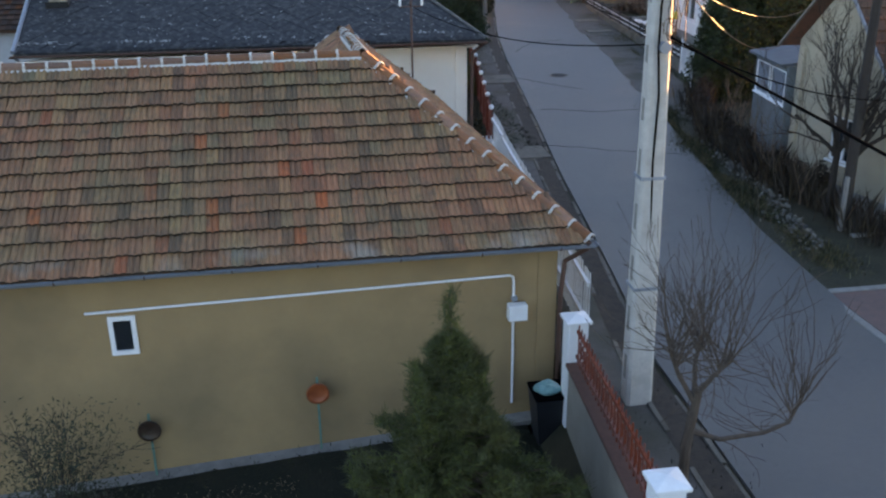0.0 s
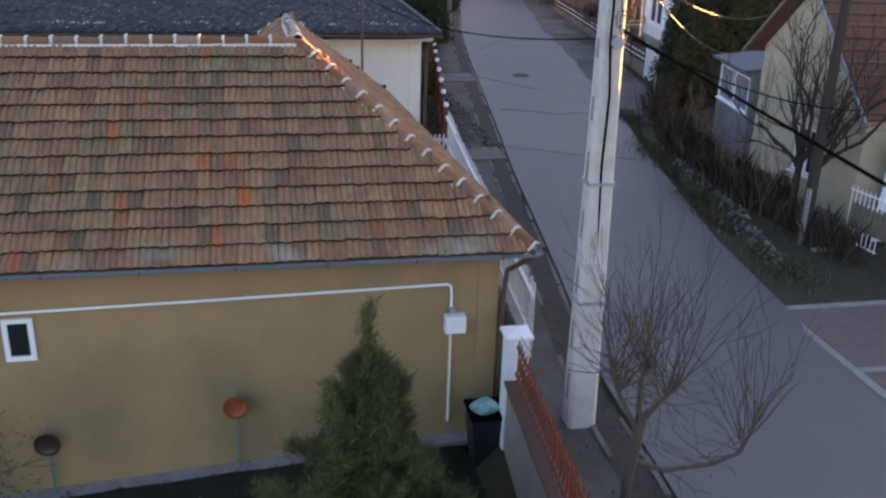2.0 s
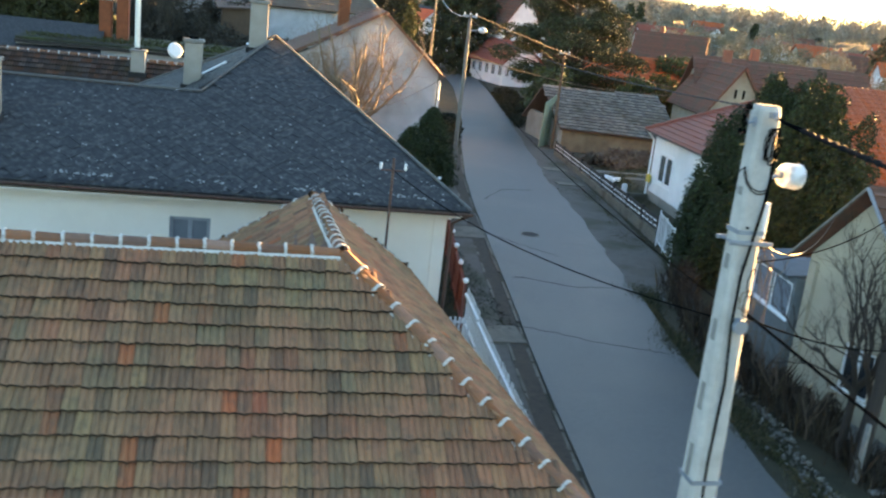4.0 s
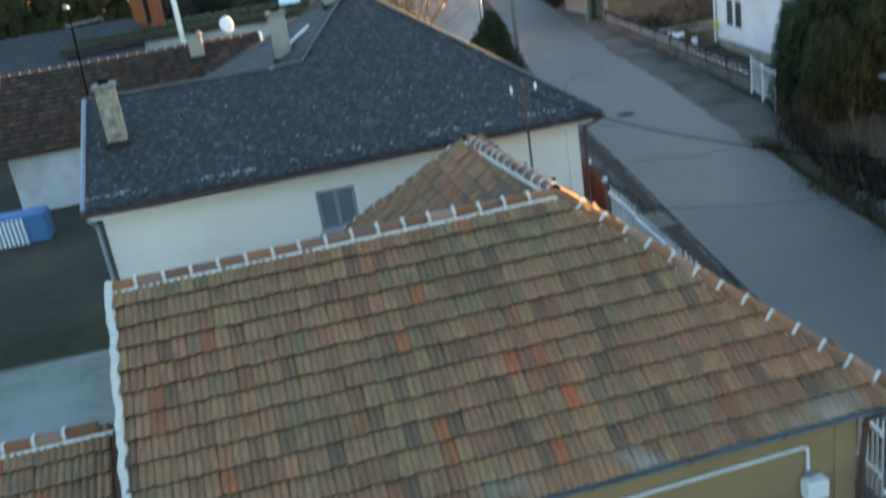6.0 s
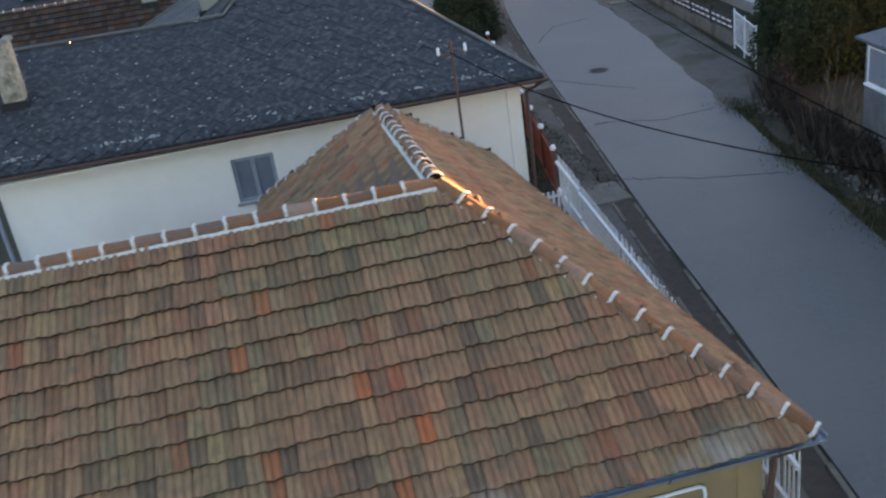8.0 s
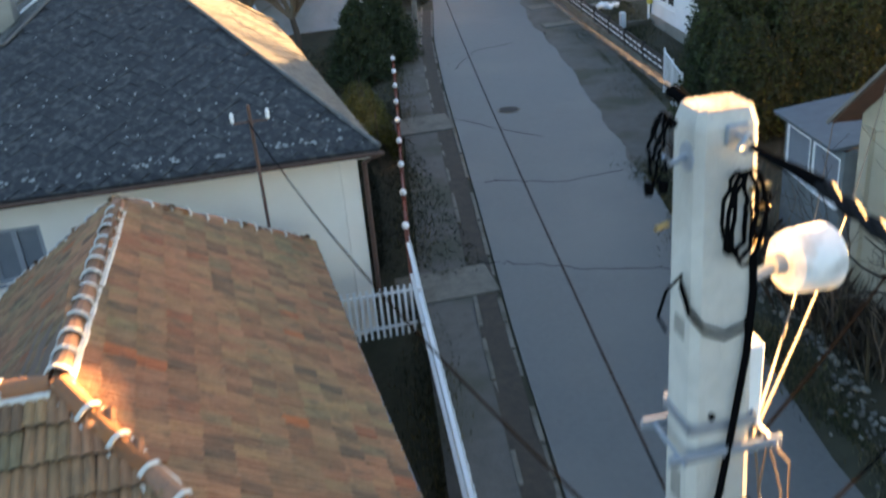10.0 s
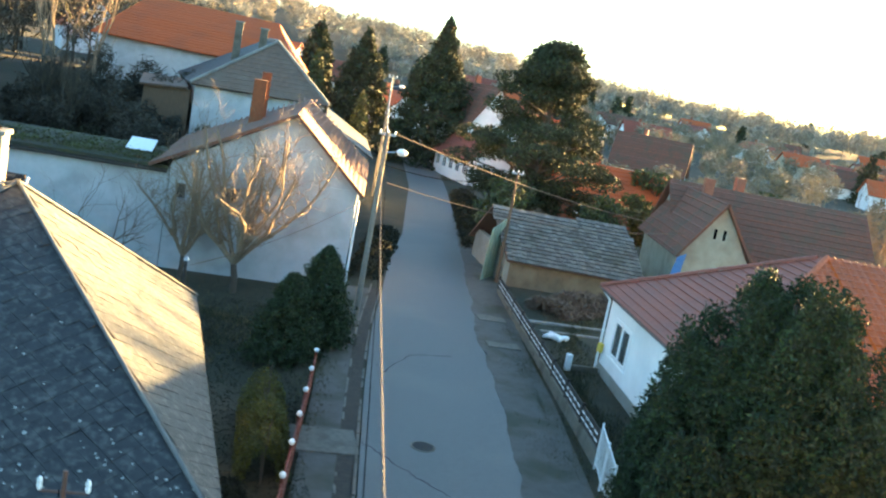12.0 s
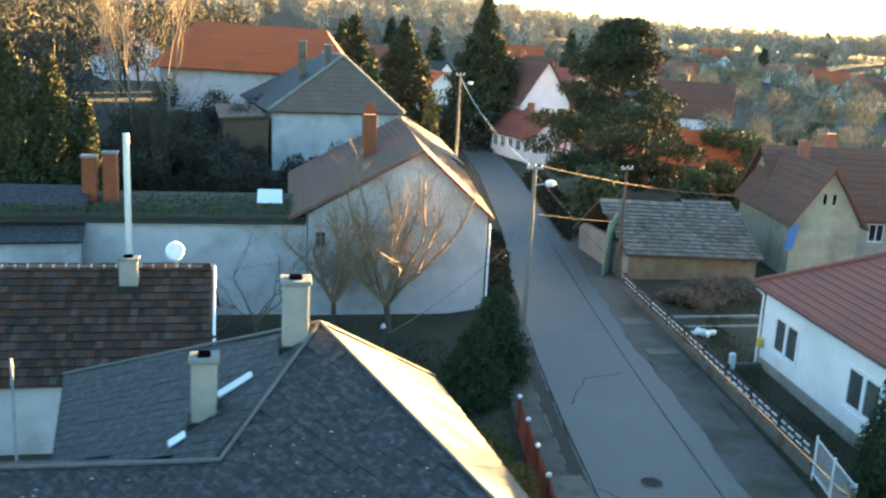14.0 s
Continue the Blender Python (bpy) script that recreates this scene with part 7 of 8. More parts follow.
for k, line in enumerate(heads):
    bm = bmesh.new()
    add_tube(bm, line, 0.042, 0.024, 7)
    tip = Vector(line[-1])
    for j in range(16):
        d = Vector((rngt.gauss(0, 0.45), rngt.gauss(0, 0.4), 1.0))
        s = tip.lerp(Vector(line[-2]), rngt.random() * 0.9)
        grow(bm, s, d, rngt.uniform(0.5, 1.4), 0.011, 2, rngt, [], 0.10, 0.4, 2, 4, 0.10)
    for j in range(9):
        s = Vector(line[rngt.randrange(1, len(line))])
        grow(bm, s, Vector((rngt.gauss(0, 1), rngt.gauss(0, 1), rngt.gauss(0.1, 0.5))), rngt.uniform(0.4, 1.1), 0.010, 1, rngt, [], 0.02, 0.6, 3, 4, 0.2)
    tagged(part("limb", bm, M["bark"], st), kind="stuff")

# ---- plants along the street ----
def plumed_thuja(name, base, height, radius, label, plumes, n, size, material, seed):
    """A broad evergreen of many upright plumes, so that its outline is lobed and has gaps."""
    rng = np.random.default_rng(seed)
    t = thing(name, label, "conifer")
    base = Vector(base)
    part("trunk", tube([base - Vector((0, 0, 0.2)), base + Vector((0.1, 0, height * 0.45)), base + Vector((0, 0.1, height * 0.85))], 0.26, 0.05, 8), M["bark"], t)
    rows, bm = [], bmesh.new()
    for k in range(plumes):
        h = 0.02 + 0.91 * rng.uniform(0, 1) ** 1.25
        a = k * 2.39996 + rng.normal(0, 0.3)
        shell = radius * (1 - h ** 2.3) ** 0.62 * (0.80 + 0.26 * math.sin(a * 2 + 1.3 + 4 * h))
        r = shell * rng.uniform(0.62, 1.0)
        wide = radius * rng.uniform(0.17, 0.27) * (1.1 - 0.35 * h)
        tall = wide * rng.uniform(1.4, 2.2)
        c = np.array([base.x + r * math.cos(a), base.y + r * math.sin(a), base.z + 0.2 + h * height * 0.86])
        out = np.array([math.cos(a), math.sin(a), 0]) * 0.28
        add_tube(bm, [base + Vector((0, 0, max(0.2, h * height * 0.72))), Vector(c.tolist())], 0.05, 0.015, 4, cap=False)
        m = int(n * (wide * tall) / (radius * radius * 0.085))
        v = rng.normal(size=(m, 3))
        v /= np.linalg.norm(v, axis=1, keepdims=True)
        v *= np.power(rng.uniform(0.25, 1, (m, 1)), 0.34)
        taper = 1 - 0.55 * np.clip(v[:, 2:3], 0, 1)
        q = c + np.concatenate([v[:, :2] * wide * taper, v[:, 2:3] * tall], 1) + out * v[:, 2:3] * tall
        rows.append(np.concatenate([q, np.full((m, 1), size * 0.9)], 1))
    tagged(part("branch", bm, M["bark"], t), kind="stuff")
    crown_part("crown", leaf_mesh("crown", np.concatenate(rows), size, material, seed, long=1.5), t)


plumed_thuja("dark_thuja", (14.7, 20.6, 1.6), 8.3, 3.65, "tall dense dark green thuja with lobed crown behind the gate", 150, 1500, 0.056, M["thuja"], 8)
bush_row("roadside_hedge", [(11.4, 20.4), (10.1, 18.0), (9.2, 15.4), (8.72, 12.6), (8.62, 10.0), (8.85, 7.4)], 0.75, 1.15, "dark bare overgrown hedge before the cream house", 15000, 0.04, M["brown_hedge"], 3, twiggy=True)


def brush(name, line, width, low, high, n, label, materials, seed):
    """Upright dry stalks and suckers in a loose band along a plan line."""
    rng = np.random.default_rng(seed)
    t = thing(name, label, "brush", kind="stuff")
    ln = np.asarray(line, float)
    for k, material in enumerate(materials):
        u = rng.uniform(0, len(ln) - 1.001, n)
        i = u.astype(int)
        p = ln[i] + (ln[i + 1] - ln[i]) * (u - i)[:, None] + rng.normal(size=(n, 2)) * width * (0.6 + 0.5 * np.sin(u * 4.1 + k))[:, None]
        z = np.array([ground_z(a, b) for a, b in p])
        h = rng.uniform(low, high, n) * (0.65 + 0.35 * np.sin(u * 6.3 + k) * np.sin(u * 2.7))
        lean = rng.normal(size=(n, 2)) * 0.22 * h[:, None]
        a = rng.uniform(0, 6.283, n)
        w = np.stack([np.cos(a), np.sin(a)], 1) * rng.uniform(0.006, 0.014, (n, 1))
        v = np.stack([np.column_stack([p - w, z]), np.column_stack([p + w, z]), np.column_stack([p + lean * 0.45 + w * 0.8, z + h * 0.6]), np.column_stack([p + lean, z + h])], 1).reshape(-1, 3)
        f = np.arange(n * 4).reshape(-1, 4)
        crown_part("stalks", mesh_of("stalks", v.tolist(), [tuple(q[:3]) for q in f.tolist()] + [(q[0], q[2], q[3]) for q in f.tolist()], material), t)


M["dry_stalk"] = mat("dry_brown_stalks", (0.072, 0.054, 0.035), (0.042, 0.032, 0.022), 4, 0.95, per_island=0.5)
M["verge_grass"] = mat("dull_verge_grass", (0.045, 0.050, 0.022), (0.028, 0.031, 0.015), 3, 0.95, per_island=0.45)
M["straw"] = mat("straw_grass", (0.125, 0.105, 0.055), (0.078, 0.066, 0.036), 3, 0.95, per_island=0.4)
# Blades as dark as the turf, with the same dimming in their colour.
M["lawn"] = mat("dimmed_lawn_blades", (0.010, 0.013, 0.005), (0.007, 0.009, 0.004), 3, 0.95, per_island=0.4)
brush("lawn_grass", [(-11.5, -4.2), (-6.0, -4.4), (-3.4, -4.4)], 2.1, 0.05, 0.16, 26000, "dark winter lawn of the front garden, dimness in its colour", [M["lawn"], M["lawn"]], 20)
brush("verge_brush", [(10.3, 19.0), (9.1, 15.8), (8.6, 12.6), (8.45, 9.8), (8.5, 7.2), (8.8, 4.4)], 0.30, 0.5, 1.5, 1500, "dry upright stalks and suckers along the cream house", [M["dry_stalk"], M["brown_hedge"]], 21)
brush("verge_grass", [(8.9, 19.0), (8.15, 15.6), (7.55, 12.4), (7.2, 9.4), (7.0, 6.6), (7.1, 3.6)], 0.32, 0.06, 0.22, 9000, "dull winter grass between road and rubble", [M["verge_grass"], M["straw"]], 22)
brush("footway_grass", [(-0.4, 0.4), (0.25, 6.0), (0.95, 11.0), (1.75, 16.0), (2.6, 22.0), (3.6, 30.0), (4.6, 36.0)], 0.30, 0.05, 0.20, 6000, "sparse grass along the footway and fence foot", [M["verge_grass"], M["straw"]], 23)
brush("verge_grass", [(11.0, 24.0), (12.0, 30.0), (12.9, 36.0), (14.0, 44.0)], 0.42, 0.04, 0.16, 7000, "sparse grass at the foot of the slatted fence", [M["verge_grass"], M["straw"]], 24)
brush("garden_grass", [(-5.0, 30.5), (-1.0, 33.0), (2.0, 36.5), (-2.0, 38.5), (-9.0, 40.5), (-15.0, 41.0)], 1.6, 0.08, 0.35, 9000, "tufted brown winter grass in the back garden", [M["verge_grass"], M["straw"]], 25)
brush("garden_grass", [(13.6, 27.0), (14.0, 31.0), (15.6, 37.0), (17.5, 42.0), (21.0, 44.5)], 0.9, 0.06, 0.3, 7000, "rough green-brown grass in the bungalow garden", [M["verge_grass"], M["straw"]], 26)
bush_row("red_twigged_hedge", [(0.2, 15.5), (0.6, 18.5), (0.9, 21.5)], 1.2, 1.3, "brown-green garden hedge behind the red fence", 22000, 0.045, M["hedge"], 4)
bush_row("clipped_hedge", [(1.78, 22.31), (1.81, 25.02), (1.84, 27.73)], 1.5, 1.9, "yellow-green clipped garden hedge behind the red fence", 26000, 0.035, M["box_hedge"], 5)
conifer("garden_cypress", (3.9, 34.5, 1.7), 4.0, 1.5, "dark green garden cypress", 26000, 0.05, M["thuja"], 12, 0.6, 0.3)
conifer("garden_cypress", (2.6, 32.6, 1.7), 3.2, 1.4, "dark green garden cypress, shorter", 20000, 0.05, M["thuja"], 13, 0.6, 0.3)
def pollard(name, base, height, limbs, label, seed, r=0.13, spread=0.5, material=None):
    """An old pruned fruit tree: a short trunk, gnarled upright limbs with knobs, and short spurs that end in fine twigs."""
    rng = random.Random(seed)
    t = thing(name, label, "tree")
    base = Vector(base)
    fork = base + Vector((rng.gauss(0, 0.08), rng.gauss(0, 0.08), height * 0.15))
    # Trunk bark is darker than the limbs: its shade is in the colour.
    part("trunk", tube([base - Vector((0, 0, 0.2)), base.lerp(fork, 0.5) + Vector((0.04, 0, 0)), fork], r * 1.05, r * 0.9, 9), M["bark"], t)
    for k in range(limbs):
        ang = 2 * math.pi * (k + rng.uniform(-0.3, 0.3)) / limbs
        reach = spread * rng.uniform(0.35, 1.1)
        d = Vector((math.cos(ang) * reach, math.sin(ang) * reach, 1.0)).normalized()
        length = height * rng.uniform(0.55, 0.86)
        bm = bmesh.new()
        pts, q = [fork.copy()], fork.copy()
        steps = 9
        for i in range(steps):
            d = (d + Vector((rng.gauss(0, 0.15), rng.gauss(0, 0.15), 0.10 + rng.gauss(0, 0.1)))).normalized()
            q = q + d * length / steps
            pts.append(q.copy())
        add_tube(bm, pts, r * 0.62, r * 0.27, 7)
        for i in range(2, steps + 1):
            p = pts[i]
            rr = r * (0.62 - 0.35 * i / steps)
            bmesh.ops.create_icosphere(bm, subdivisions=1, radius=rr * rng.uniform(1.15, 1.7), matrix=Matrix.Translation(p))
            for j in range(rng.randint(2, 4)):
                a = rng.uniform(0, 6.28)
                sd = (Vector((math.cos(a), math.sin(a), rng.uniform(0.1, 1.1))).normalized() + d * 0.3).normalized()
                grow(bm, p, sd, rng.uniform(0.4, 1.35) * height / 7.5, rr * 0.36, 2, rng, [], 0.12, 0.7, 3, 4, 0.24)
        tagged(part("limb", bm, material, t), kind="stuff")


pollard("walnut_tree", (0.6, 41.2, 1.75), 7.9, 14, "bare pruned garden tree catching orange evening sun", 17, 0.16, 1.1, M["pale_twig"])
pollard("walnut_tree", (-1.9, 42.4, 1.75), 6.2, 9, "smaller bare pruned tree against the white wall", 18, 0.12, 1.1, M["pale_twig"])
for k, (x, y, h) in enumerate(((-12, 38.5, 4.2), (-5.5, 41, 4.6), (-15, 40, 3.8), (-8.6, 39.5, 3.6))):
    bare_tree("bare_shrub", (x, y, ground_z(x, y)), h, 5, "leafless garden shrub by the white wall", 30 + k, 0.06, 3, 3, 0.8, 0.06, 0.12, M["twig"], category="shrub")
bare_tree("roadside_tree", (8.75, 6.25, 1.45), 5.4, 6, "bare twin-stemmed roadside tree", 41, 0.095, 4, 3, 0.62, 0.13, 0.34, M["dark_bark"], wob=0.2)
bare_tree("roadside_tree", (8.6, 6.7, 1.45), 4.8, 5, "bare roadside tree stem", 42, 0.08, 4, 3, 0.55, 0.14, 0.40, M["dark_bark"], wob=0.2)
for k, (x, y) in enumerate(((8.3, 9.0), (8.5, 10.2), (8.9, 12.4), (9.4, 14.2), (8.3, 7.6))):
    bare_tree("bare_sapling", (x, y, ground_z(x, y)), 2.0, 5, "thin leafless sapling on the verge", 50 + k, 0.02, 2, 3, 0.4, 0.2, 0.15, M["twig"], category="shrub")

M["rubble"] = mat("dirty_rubble", (0.165, 0.155, 0.135), (0.09, 0.082, 0.07), 6, 0.95, bump=0.5, per_island=0.45)
rub = thing("rubble", "scattered pale stones and rubble on the verge", "rubble", kind="stuff")
bm = bmesh.new()
for k in range(620):
    y = rngt.uniform(4.5, 18.5)
    x = along(ROAD_R, y) + 1.0 + 0.15 * math.sin(y * 0.9) + rngt.gauss(0, 0.2)
    s = min(0.13, abs(rngt.gauss(0.03, 0.035)) + 0.02)
    bmesh.ops.create_icosphere(bm, subdivisions=1, radius=s, matrix=Matrix.Translation((x, y, street_z(y) + 0.05)) @ pose(0, 0, 0, rngt.uniform(0, 90), rngt.uniform(0, 90), rngt.uniform(0, 90)) @ Matrix.Diagonal((1, 0.7, 0.5, 1)))
part("stones", bm, M["rubble"], rub)

# ---- middle distance: pine, firs, birches, woods ----
rc = random.Random(77)
cl = []
for k in range(120):
    z = rc.uniform(2.4, 15.2)
    reach = 6.3 * (1 - max(0, (z - 7.5)) / 9.5) * rc.uniform(0.1, 1.0) ** 0.6 * (0.85 if z < 4.5 else 1)
    a = rc.uniform(0, 6.28)
    cl.append((reach * math.cos(a), reach * math.sin(a), z, rc.uniform(0.8, 1.6)))
clump_tree("big_pine", (23.1, 70, 1.9), 15.8, cl, "large spreading dark pine with orange-lit gaps", 480, 0.11, M["dark_needles"], 5, 0.35)
conifer("tall_fir", (21.6, 108, 2.6), 17.6, 6.8, "tall dark green fir", 26000, 0.19, M["dark_needles"], 21, 0.95, 0.25, 0.05, whorls=9, category="fir")
conifer("tall_fir", (13.6, 118, 4.0), 13.5, 5.6, "tall dark green fir", 18000, 0.20, M["dark_needles"], 22, 0.9, 0.25, 0.05, whorls=7, category="fir")
conifer("tall_fir", (8.0, 126, 5.0), 12.5, 3.6, "dark green fir among houses", 6000, 0.30, M["dark_needles"], 23, 0.75, 0.25, 0.05, whorls=7, category="fir")
conifer("garden_cypress", (9.2, 77, 3.0), 7.6, 1.3, "pale green pointed cypress", 3000, 0.16, M["needles"], 24, 0.8, 0.2)
conifer("garden_cypress", (6.0, 92, 5.0), 8.6, 1.6, "pale green pointed cypress", 3000, 0.18, M["needles"], 25, 0.8, 0.2)
for k, (x, y, h, r) in enumerate(((-18.4, 54, 12.3, 2.5), (-16.4, 54.6, 11.4, 2.0), (-21.5, 55, 12.0, 3.2), (-14.7, 55, 9.0, 1.3), (-25, 57, 12, 4))):
    conifer("garden_spruce", (x, y, ground_z(x, y)), h, r, "broad olive spruce at the garden's end", 26000, 0.09, M["spruce"], 60 + k, 0.7, 0.3, 0.02, whorls=6, category="spruce")
for k, (x, y, h) in enumerate(((-14.7, 75, 17), (-12.0, 77, 17), (-16.4, 80, 14), (-13.5, 68, 7.5), (-11.5, 66, 7))):
    bare_tree("birch_tree" if k < 3 else "bare_tree", (x, y, ground_z(x, y) - 0.3), h, 4 if k < 3 else 6, "bare birch with sunlit upper branches" if k < 3 else "bare grey garden tree", 70 + k, 0.11, 4, 3, 0.34, 0.24, 0.3, M["pale_twig"] if k < 3 else M["dark_twig"], category="birch" if k < 3 else "tree")
for k, (x, y, h) in enumerate(((44, 50, 8.6), (47.5, 54, 9.6), (51, 52.5, 8.4), (52, 58, 10.2), (57, 60, 9.4), (60, 56, 8.8), (48, 60, 9.0))):
    bare_tree("bare_tree", (x, y, ground_z(x, y) - 0.2), h, 6, "tall bare garden tree with pale sunlit twigs", 120 + k, 0.13, 4, 3, 0.6, 0.16, 0.25, M["pale_twig"], wob=0.2)
for k, (x, y, w, h) in enumerate(((38, 79, 5.0, 5.6), (31, 66, 2.6, 4.6), (26.5, 62, 2.4, 4.4), (42, 84, 4.6, 5.2), (30, 95, 4.0, 5.0), (18.5, 62, 2.2, 4.2))):
    cl = [(rc.gauss(0, w * 0.3), rc.gauss(0, w * 0.3), rc.uniform(0.8, h), rc.uniform(0.7, 1.3)) for _ in range(16)]
    clump_tree("evergreen_shrub", (x, y, ground_z(x, y)), h, cl, "rounded olive-green evergreen among the gardens", 200, 0.17, M["needles"], 90 + k, 0.12, "shrub")


def wood(name, spots, label, seed, size=0.17, n=420, material=None):
    """Bare far trees: stems and a haze of fine twigs, too many to count."""
    rg = np.random.default_rng(seed)
    t = thing(name, label, "woods", kind="stuff")
    rows, bm = [], bmesh.new()
    for x, y, h in spots:
        z = ground_z(x, y)
        add_tube(bm, [(x, y, z - 0.3), (x + rg.normal(0, .3), y, z + h * 0.45), (x + rg.normal(0, .6), y, z + h * 0.9)], 0.16, 0.03, 5)
        for k in range(5):
            a = rg.uniform(0, 6.28)
            add_tube(bm, [(x, y, z + h * rg.uniform(.25, .5)), (x + h * .22 * math.cos(a), y + h * .22 * math.sin(a), z + h * rg.uniform(.6, .9))], 0.07, 0.015, 4)
        v = rg.normal(size=(n, 3))
        v /= np.linalg.norm(v, axis=1, keepdims=True)
        v *= np.power(rg.uniform(0.15, 1, (n, 1)), 0.45) * np.array([h * 0.33, h * 0.33, h * 0.38])
        rows.append(np.concatenate([v + np.array([x, y, z + h * 0.62]), np.full((n, 1), 0.2)], 1))
    crown_part("twigs", leaf_mesh("twigs", np.concatenate(rows), size, material or M["far_twig"], seed, long=3.2), t)
    part("stems", bm, material or M["far_twig"], t)


ws = []
for k in range(190):
    ws.append((rc.uniform(75, 190), rc.uniform(70, 300), rc.uniform(5, 8.5)))
wood("bare_woods", ws, "bare trees between the far gardens, haze in their colour", 5)
ws = []
for k in range(120):
    ws.append((rc.uniform(-120, -2), rc.uniform(108, 260), rc.uniform(8, 13)))
wood("bare_woods", ws, "dark bare trees on the slope behind the orange roof", 6, 0.2, 300, M["dark_twig"])
ws = [(rc.uniform(-120, 420), rc.uniform(300, 640), rc.uniform(7, 15)) for k in range(820)]
wood("bare_woods", ws, "bare woods towards the horizon, haze in their colour", 7, 0.42, 150, M["haze_twig"])
ws = [(rc.uniform(-60, -24), rc.uniform(30, 100), rc.uniform(6, 10)) for k in range(30)]
wood("bare_woods", ws, "bare orchard trees in the back gardens", 8, 0.15, 300, M["dark_twig"])
for k in range(22):
    x, y = rc.uniform(10, 260), rc.uniform(120, 420)
    if abs(x - along(ROAD_L, y) - 2.5) < 8:
        continue
    conifer("distant_fir", (x, y, ground_z(x, y)), rc.uniform(7, 13), rc.uniform(2, 3.2), "distant dark fir among the houses", 900, 0.5, M["dark_needles"], 200 + k, 0.75, 0.25, 0.03, whorls=5, category="fir", group="distant firs")
for q in range(3):
    bush_row("garden_scrub", [(-17, 53 + 9 * q), (-11, 55 + 9 * q), (-4.5, 57 + 8 * q)], 5, 2.2 + 0.5 * q, "tangled dark garden scrub and junk", 9000, 0.10, M["dark_twig"] if q != 1 else M["hedge"], 14 + q, twiggy=True, category="scrub")
bush_row("garden_scrub", [(16.5, 43.5), (19, 45.5), (22, 46)], 3.0, 1.0, "low brown garden scrub", 5000, 0.10, M["twig"], 15, twiggy=True, category="scrub")
bush_row("roadside_scrub", [(7.0, 46.0), (9.0, 54.0), (10.2, 60.0)], 2.0, 0.8, "low dry roadside scrub", 5000, 0.10, M["hedge"], 16, category="scrub")
bush_row("roadside_scrub", [(16.5, 58.0), (18.5, 70.0), (21.0, 84.0)], 2.6, 1.4, "dark clipped roadside hedge", 7000, 0.13, M["hedge"], 17, category="hedge")


def road_crack(pts, width, seed, label="dark sealed crack across the asphalt"):
    """A ragged sealed crack: a thin raised bead of tar along the road."""
    rng = random.Random(seed)
    t = thing("road_crack", label, "crack", "road cracks")
    bm, rows, last = bmesh.new(), [], None
    for (xa, ya), (xb, yb) in zip(pts, pts[1:]):
        for k in range(14):
            f = k / 14
            x, y = xa + (xb - xa) * f + rng.gauss(0, 0.035), ya + (yb - ya) * f + rng.gauss(0, 0.035)
            n = Vector((-(yb - ya), xb - xa, 0)).normalized() * width * rng.uniform(0.3, 1.0)
            c = (along(ROAD_L, y) + along(ROAD_R, y)) / 2
            h = (along(ROAD_R, y) - along(ROAD_L, y)) / 2
            z = street_z(y) + 0.05 + 0.05 * max(0, 1 - ((x - c) / h) ** 2) + 0.004
            rows.append([bm.verts.new((x + n.x * s, y + n.y * s, z + (0.003 if not s else -0.012))) for s in (-1, 0, 1)])
    for u, v in zip(rows, rows[1:]):
        for k in range(2):
            bm.faces.new((u[k], u[k + 1], v[k + 1], v[k]))
    bmesh.ops.recalc_face_normals(bm, faces=bm.faces)
    part("bead", bm, M["tar"], t)


road_crack([(2.8, 14.5), (3.52, 14.21), (5.12, 13.19), (7.1, 12.5)], 0.035, 1)
road_crack([(4.2, 19.2), (4.61, 19.15), (6.27, 18.24), (8.2, 18.55)], 0.05, 2)
road_crack([(4.76, 25.17), (6.0, 23.2), (6.89, 21.97)], 0.04, 3)
road_crack([(6.2, 31.5), (7.64, 33.9), (9.6, 34.4)], 0.05, 5)
cover = thing("manhole_cover", "round dark iron manhole cover in the road", "manhole cover")
part("cover", tube([(6.65, 25.2, street_z(25) + 0.06), (6.65, 25.2, street_z(25) + 0.112)], 0.33, sides=24), M["tar"], cover)
part("rim", tube([(6.65, 25.2, street_z(25) + 0.06), (6.65, 25.2, street_z(25) + 0.106)], 0.40, sides=24), M["edging"], cover)

bush_row("garden_scrub", [(-8, 62), (-3.5, 64.5), (0.8, 67)], 4.5, 4.2, "tall brown bushes before the grey-roofed house", 14000, 0.09, M["dark_twig"], 19, twiggy=True, category="scrub")
ws = [(rc.uniform(-70, -17), rc.uniform(66, 125), rc.uniform(7, 11)) for k in range(90)]
wood("bare_woods", ws, "dark leafless thicket behind the back gardens", 9, 0.14, 420, M["dark_twig"])
ws = [(rc.uniform(40, 78), rc.uniform(60, 125), rc.uniform(3.2, 5.2)) for k in range(70)]
wood("bare_woods", ws, "low pale bare fruit trees among the gardens", 10, 0.11, 420)
for k in range(22):
    x, y = rc.uniform(36, 85), rc.uniform(62, 135)
    h = rc.uniform(1.8, 3.6)
    cl = [(rc.gauss(0, h * 0.35), rc.gauss(0, h * 0.35), rc.uniform(0.4, h), rc.uniform(0.5, 1.0)) for _ in range(12)]
    clump_tree("evergreen_shrub", (x, y, ground_z(x, y)), h, cl, "rounded olive-green evergreen among the gardens", 200, 0.13, M["needles"], 300 + k, 0.08, "shrub", "garden shrubs")
ws = [(rc.uniform(-15, -3), rc.uniform(62, 86), rc.uniform(2.4, 4.6)) for k in range(34)]
wood("bare_woods", ws, "dark leafless bushes before the long white house", 11, 0.10, 520, M["dark_twig"])
ws = [(rc.uniform(-200, 700), rc.uniform(640, 900), rc.uniform(10, 17)) for k in range(420)]
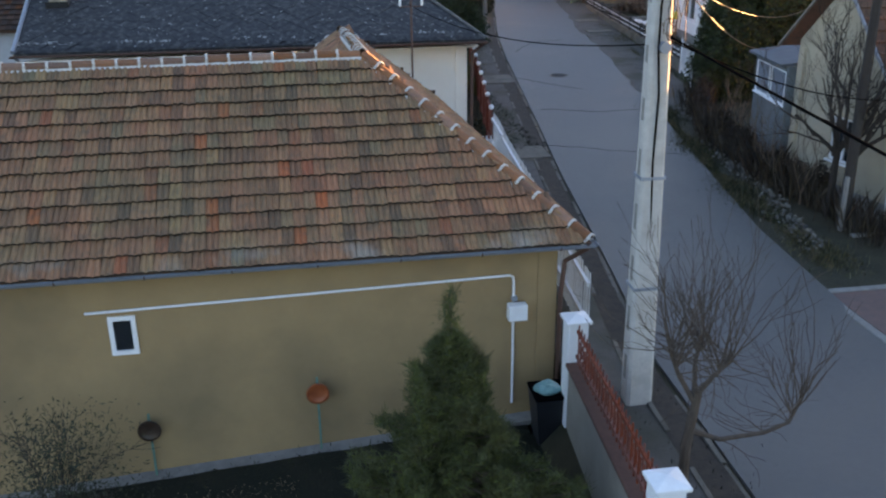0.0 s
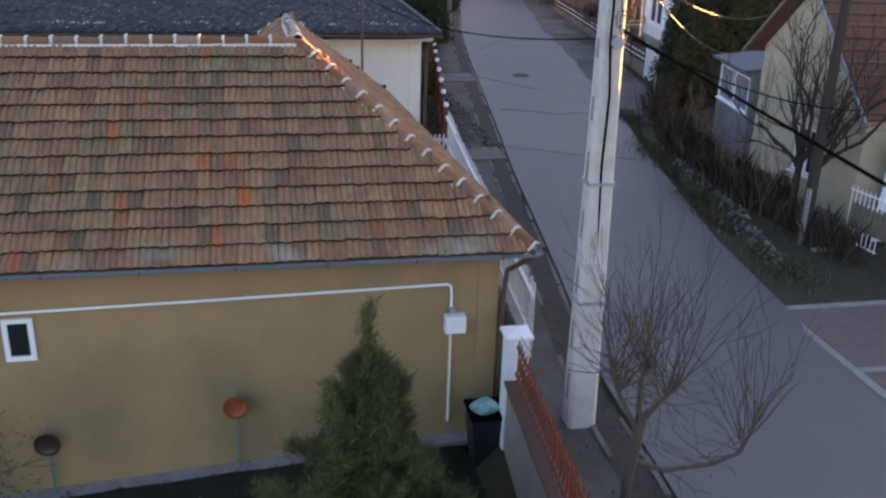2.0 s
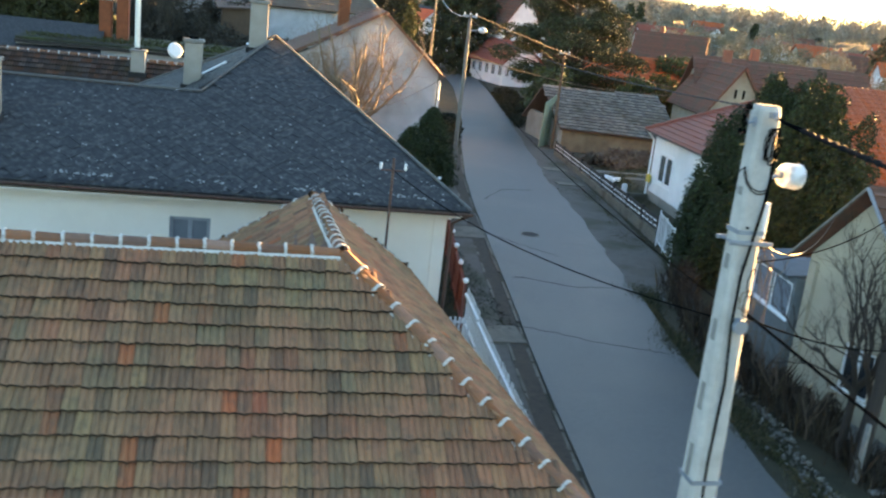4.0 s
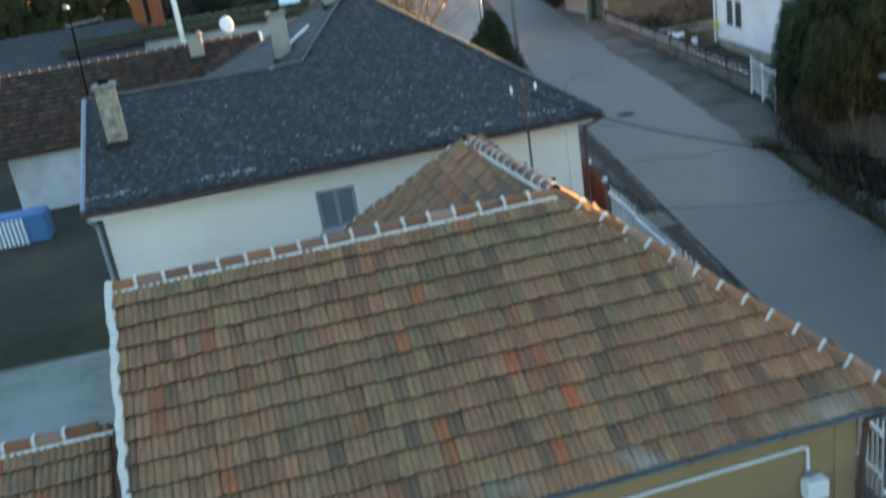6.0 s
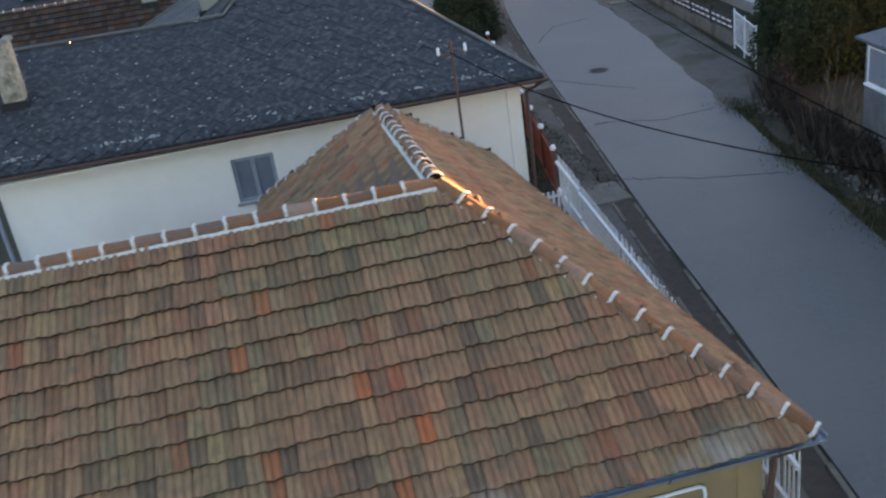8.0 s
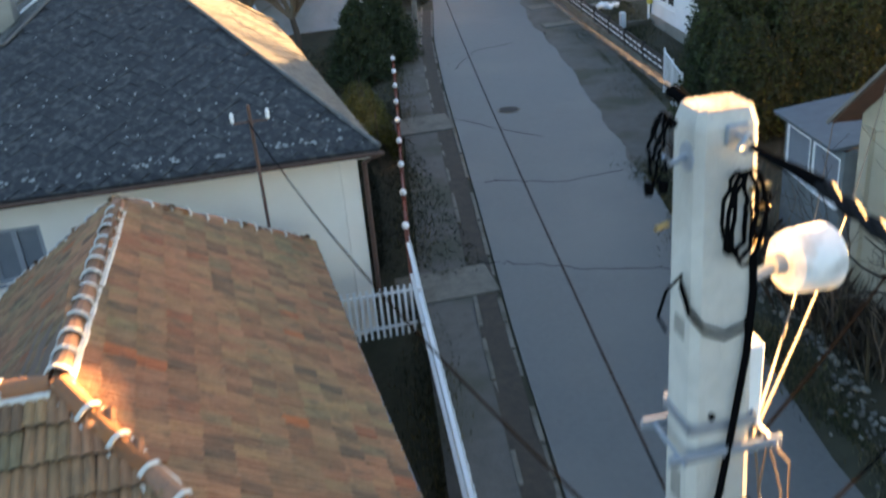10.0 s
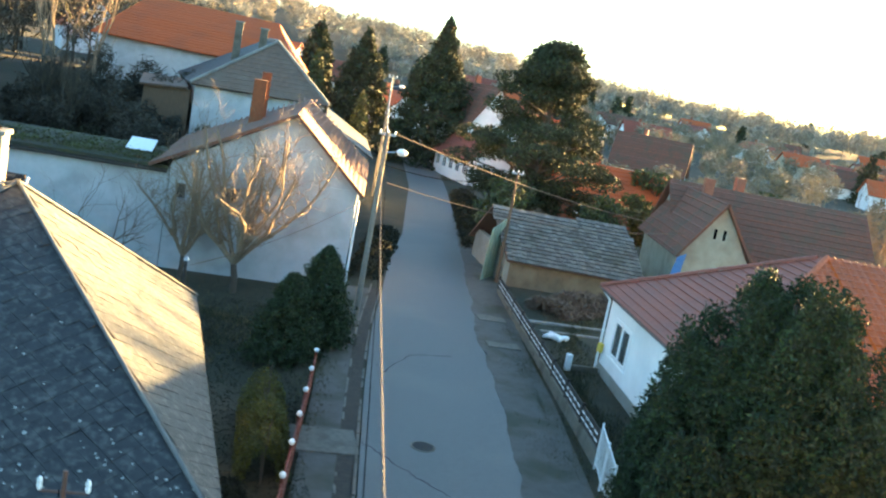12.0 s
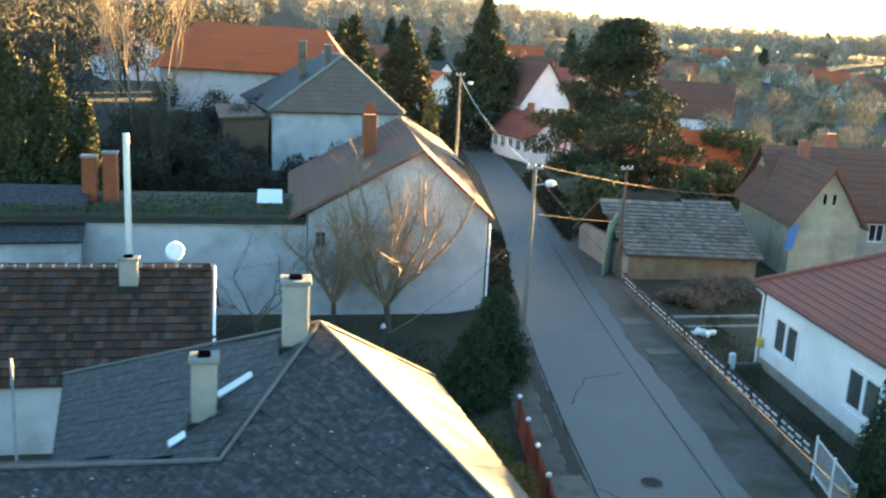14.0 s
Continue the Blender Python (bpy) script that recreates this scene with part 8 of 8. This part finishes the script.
wood("bare_woods", ws, "woods along the skyline, haze in their colour", 12, 0.8, 90, M["haze_twig"])
rm = np.random.default_rng(44)
moss = thing("roof_moss", "moss cushions and dead stalks on the flat roof", "moss", kind="stuff")
c = np.stack([rm.uniform(-17, -3.5, 5000), 44.2 + 5 * rm.uniform(0, 1, 5000) ** 1.5, np.full(5000, 6.66), np.full(5000, 0.10)], 1)
crown_part("cushions", leaf_mesh("cushions", c, 0.07, mat("roof_moss", (0.06, 0.072, 0.018), (0.045, 0.036, 0.02), 1, 0.95, per_island=0.4), 45, flat=0.5), moss)
jr = random.Random(8)
for k in range(9):
    x, y = jr.uniform(-14, -6), jr.uniform(52, 58)
    pl = thing("timber_plank", "weathered pale plank lying in the scrub", "plank", "loose planks")
    part("plank", box(-1.3, -0.1, 0, 1.3, 0.1, 0.05, pose(x, y, ground_z(x, y) + 0.02, 0, 0, jr.uniform(-30, 30)), 0.008), M["concrete"], pl)

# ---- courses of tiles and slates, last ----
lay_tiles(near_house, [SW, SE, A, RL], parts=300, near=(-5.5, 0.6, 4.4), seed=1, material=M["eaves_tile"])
lay_tiles(near_house, [SE, CC, B, A], seed=2)
lay_tiles(near_house, [CC, DD, B], seed=3)
lay_tiles(near_house, [DD, VV, A, B], seed=4)
lay_tiles(near_house, [VV, NW, RL, A], seed=5)
lay_tiles(annex, N1, parts=100, near=(-11, 2, 4.8), seed=6)
lay_tiles(annex, N2, seed=7)
lay_tiles(back, K1, w=0.24, gauge=0.36, material=M["dark_tile"], seed=8)
lay_tiles(stone_barn, B1, w=0.3, gauge=0.35, material=mat("stone_grey_tile", (0.215, 0.18, 0.15), (0.13, 0.108, 0.09), 3, 0.95, per_island=0.28, c3=(0.09, 0.08, 0.055), scale3=0.8, amount3=0.7), seed=9, jitter=2.0)


def lay_slates(parent, pts, side=0.27, seed=1):
    """Diamond fibre-cement slates, each a thin tilted plate, joined into one mesh."""
    rng = random.Random(seed)
    o, u, v, nrm, poly = plane_frame(pts)
    step = side * math.sqrt(2) / 2
    vs, fs = [], []
    umin, umax, vmax = min(q[0] for q in poly), max(q[0] for q in poly), max(q[1] for q in poly)
    row, r = 0, 0.0
    while r < vmax:
        c = umin + (step if row % 2 else 0)
        while c < umax:
            if r >= step * 0.9 and inside(poly, c, r + 0.02) and inside(poly, c, min(r + step * 0.9, vmax)):
                lift = 0.012 + rng.uniform(0, 0.006)
                tilt = 0.006
                p = o + u * c + v * r
                k = len(vs)
                j = [rng.gauss(0, 0.004) for _ in range(4)]
                for du, dv, h in ((0, -step, lift + tilt), (step, 0, lift + tilt * .5), (0, step, lift), (-step, 0, lift + tilt * .5), (0, -step, lift - 0.002), (step, 0, lift - 0.004), (-step, 0, lift - 0.004)):
                    vs.append(tuple(p + u * du * 0.985 + v * dv * 0.985 + nrm * (h + 0.005 + j[0])))
                fs += [(k, k + 1, k + 2, k + 3), (k, k + 4, k + 5, k + 1), (k + 3, k + 6, k + 4, k)]
            c += 2 * step
        r += step
        row += 1
    ob = new("slate_covering", mesh_of("slate_covering", vs, fs, M["slate"]))
    ob.parent = parent
    tagged(ob, kind="stuff")


for k, pts in enumerate(SLATES):
    lay_slates(slate_house, pts, seed=k + 1)
# small pale lichen crusts on the slates
bm = bmesh.new()
rl = random.Random(3)
o, u, v, nrm, poly = plane_frame(SLATES[0])
for k in range(560):
    c = rl.uniform(min(q[0] for q in poly), max(q[0] for q in poly))
    r = abs(rl.gauss(0, 2.6)) if k < 330 else 0.32 + abs(rl.gauss(0, 0.07)) + 0.03 * math.sin(c * 3)
    if k >= 330 and math.sin(c * 2.3) + math.sin(c * 5.1 + 1) < -0.1:
        continue
    if inside(poly, c, r + 0.01):
        s = rl.uniform(0.010, 0.034) if k < 330 else rl.uniform(0.012, 0.045)
        p = o + u * c + v * r + nrm * 0.045
        q = [bm.verts.new(p + (u * math.cos(t) + v * math.sin(t)) * s * rl.uniform(0.6, 1.3) + nrm * 0.002) for t in np.linspace(0, 2 * math.pi, 7)[:-1]]
        bm.faces.new(q)
ob = part("lichen", bm, M["lichen"], slate_house)
tagged(ob, kind="stuff")
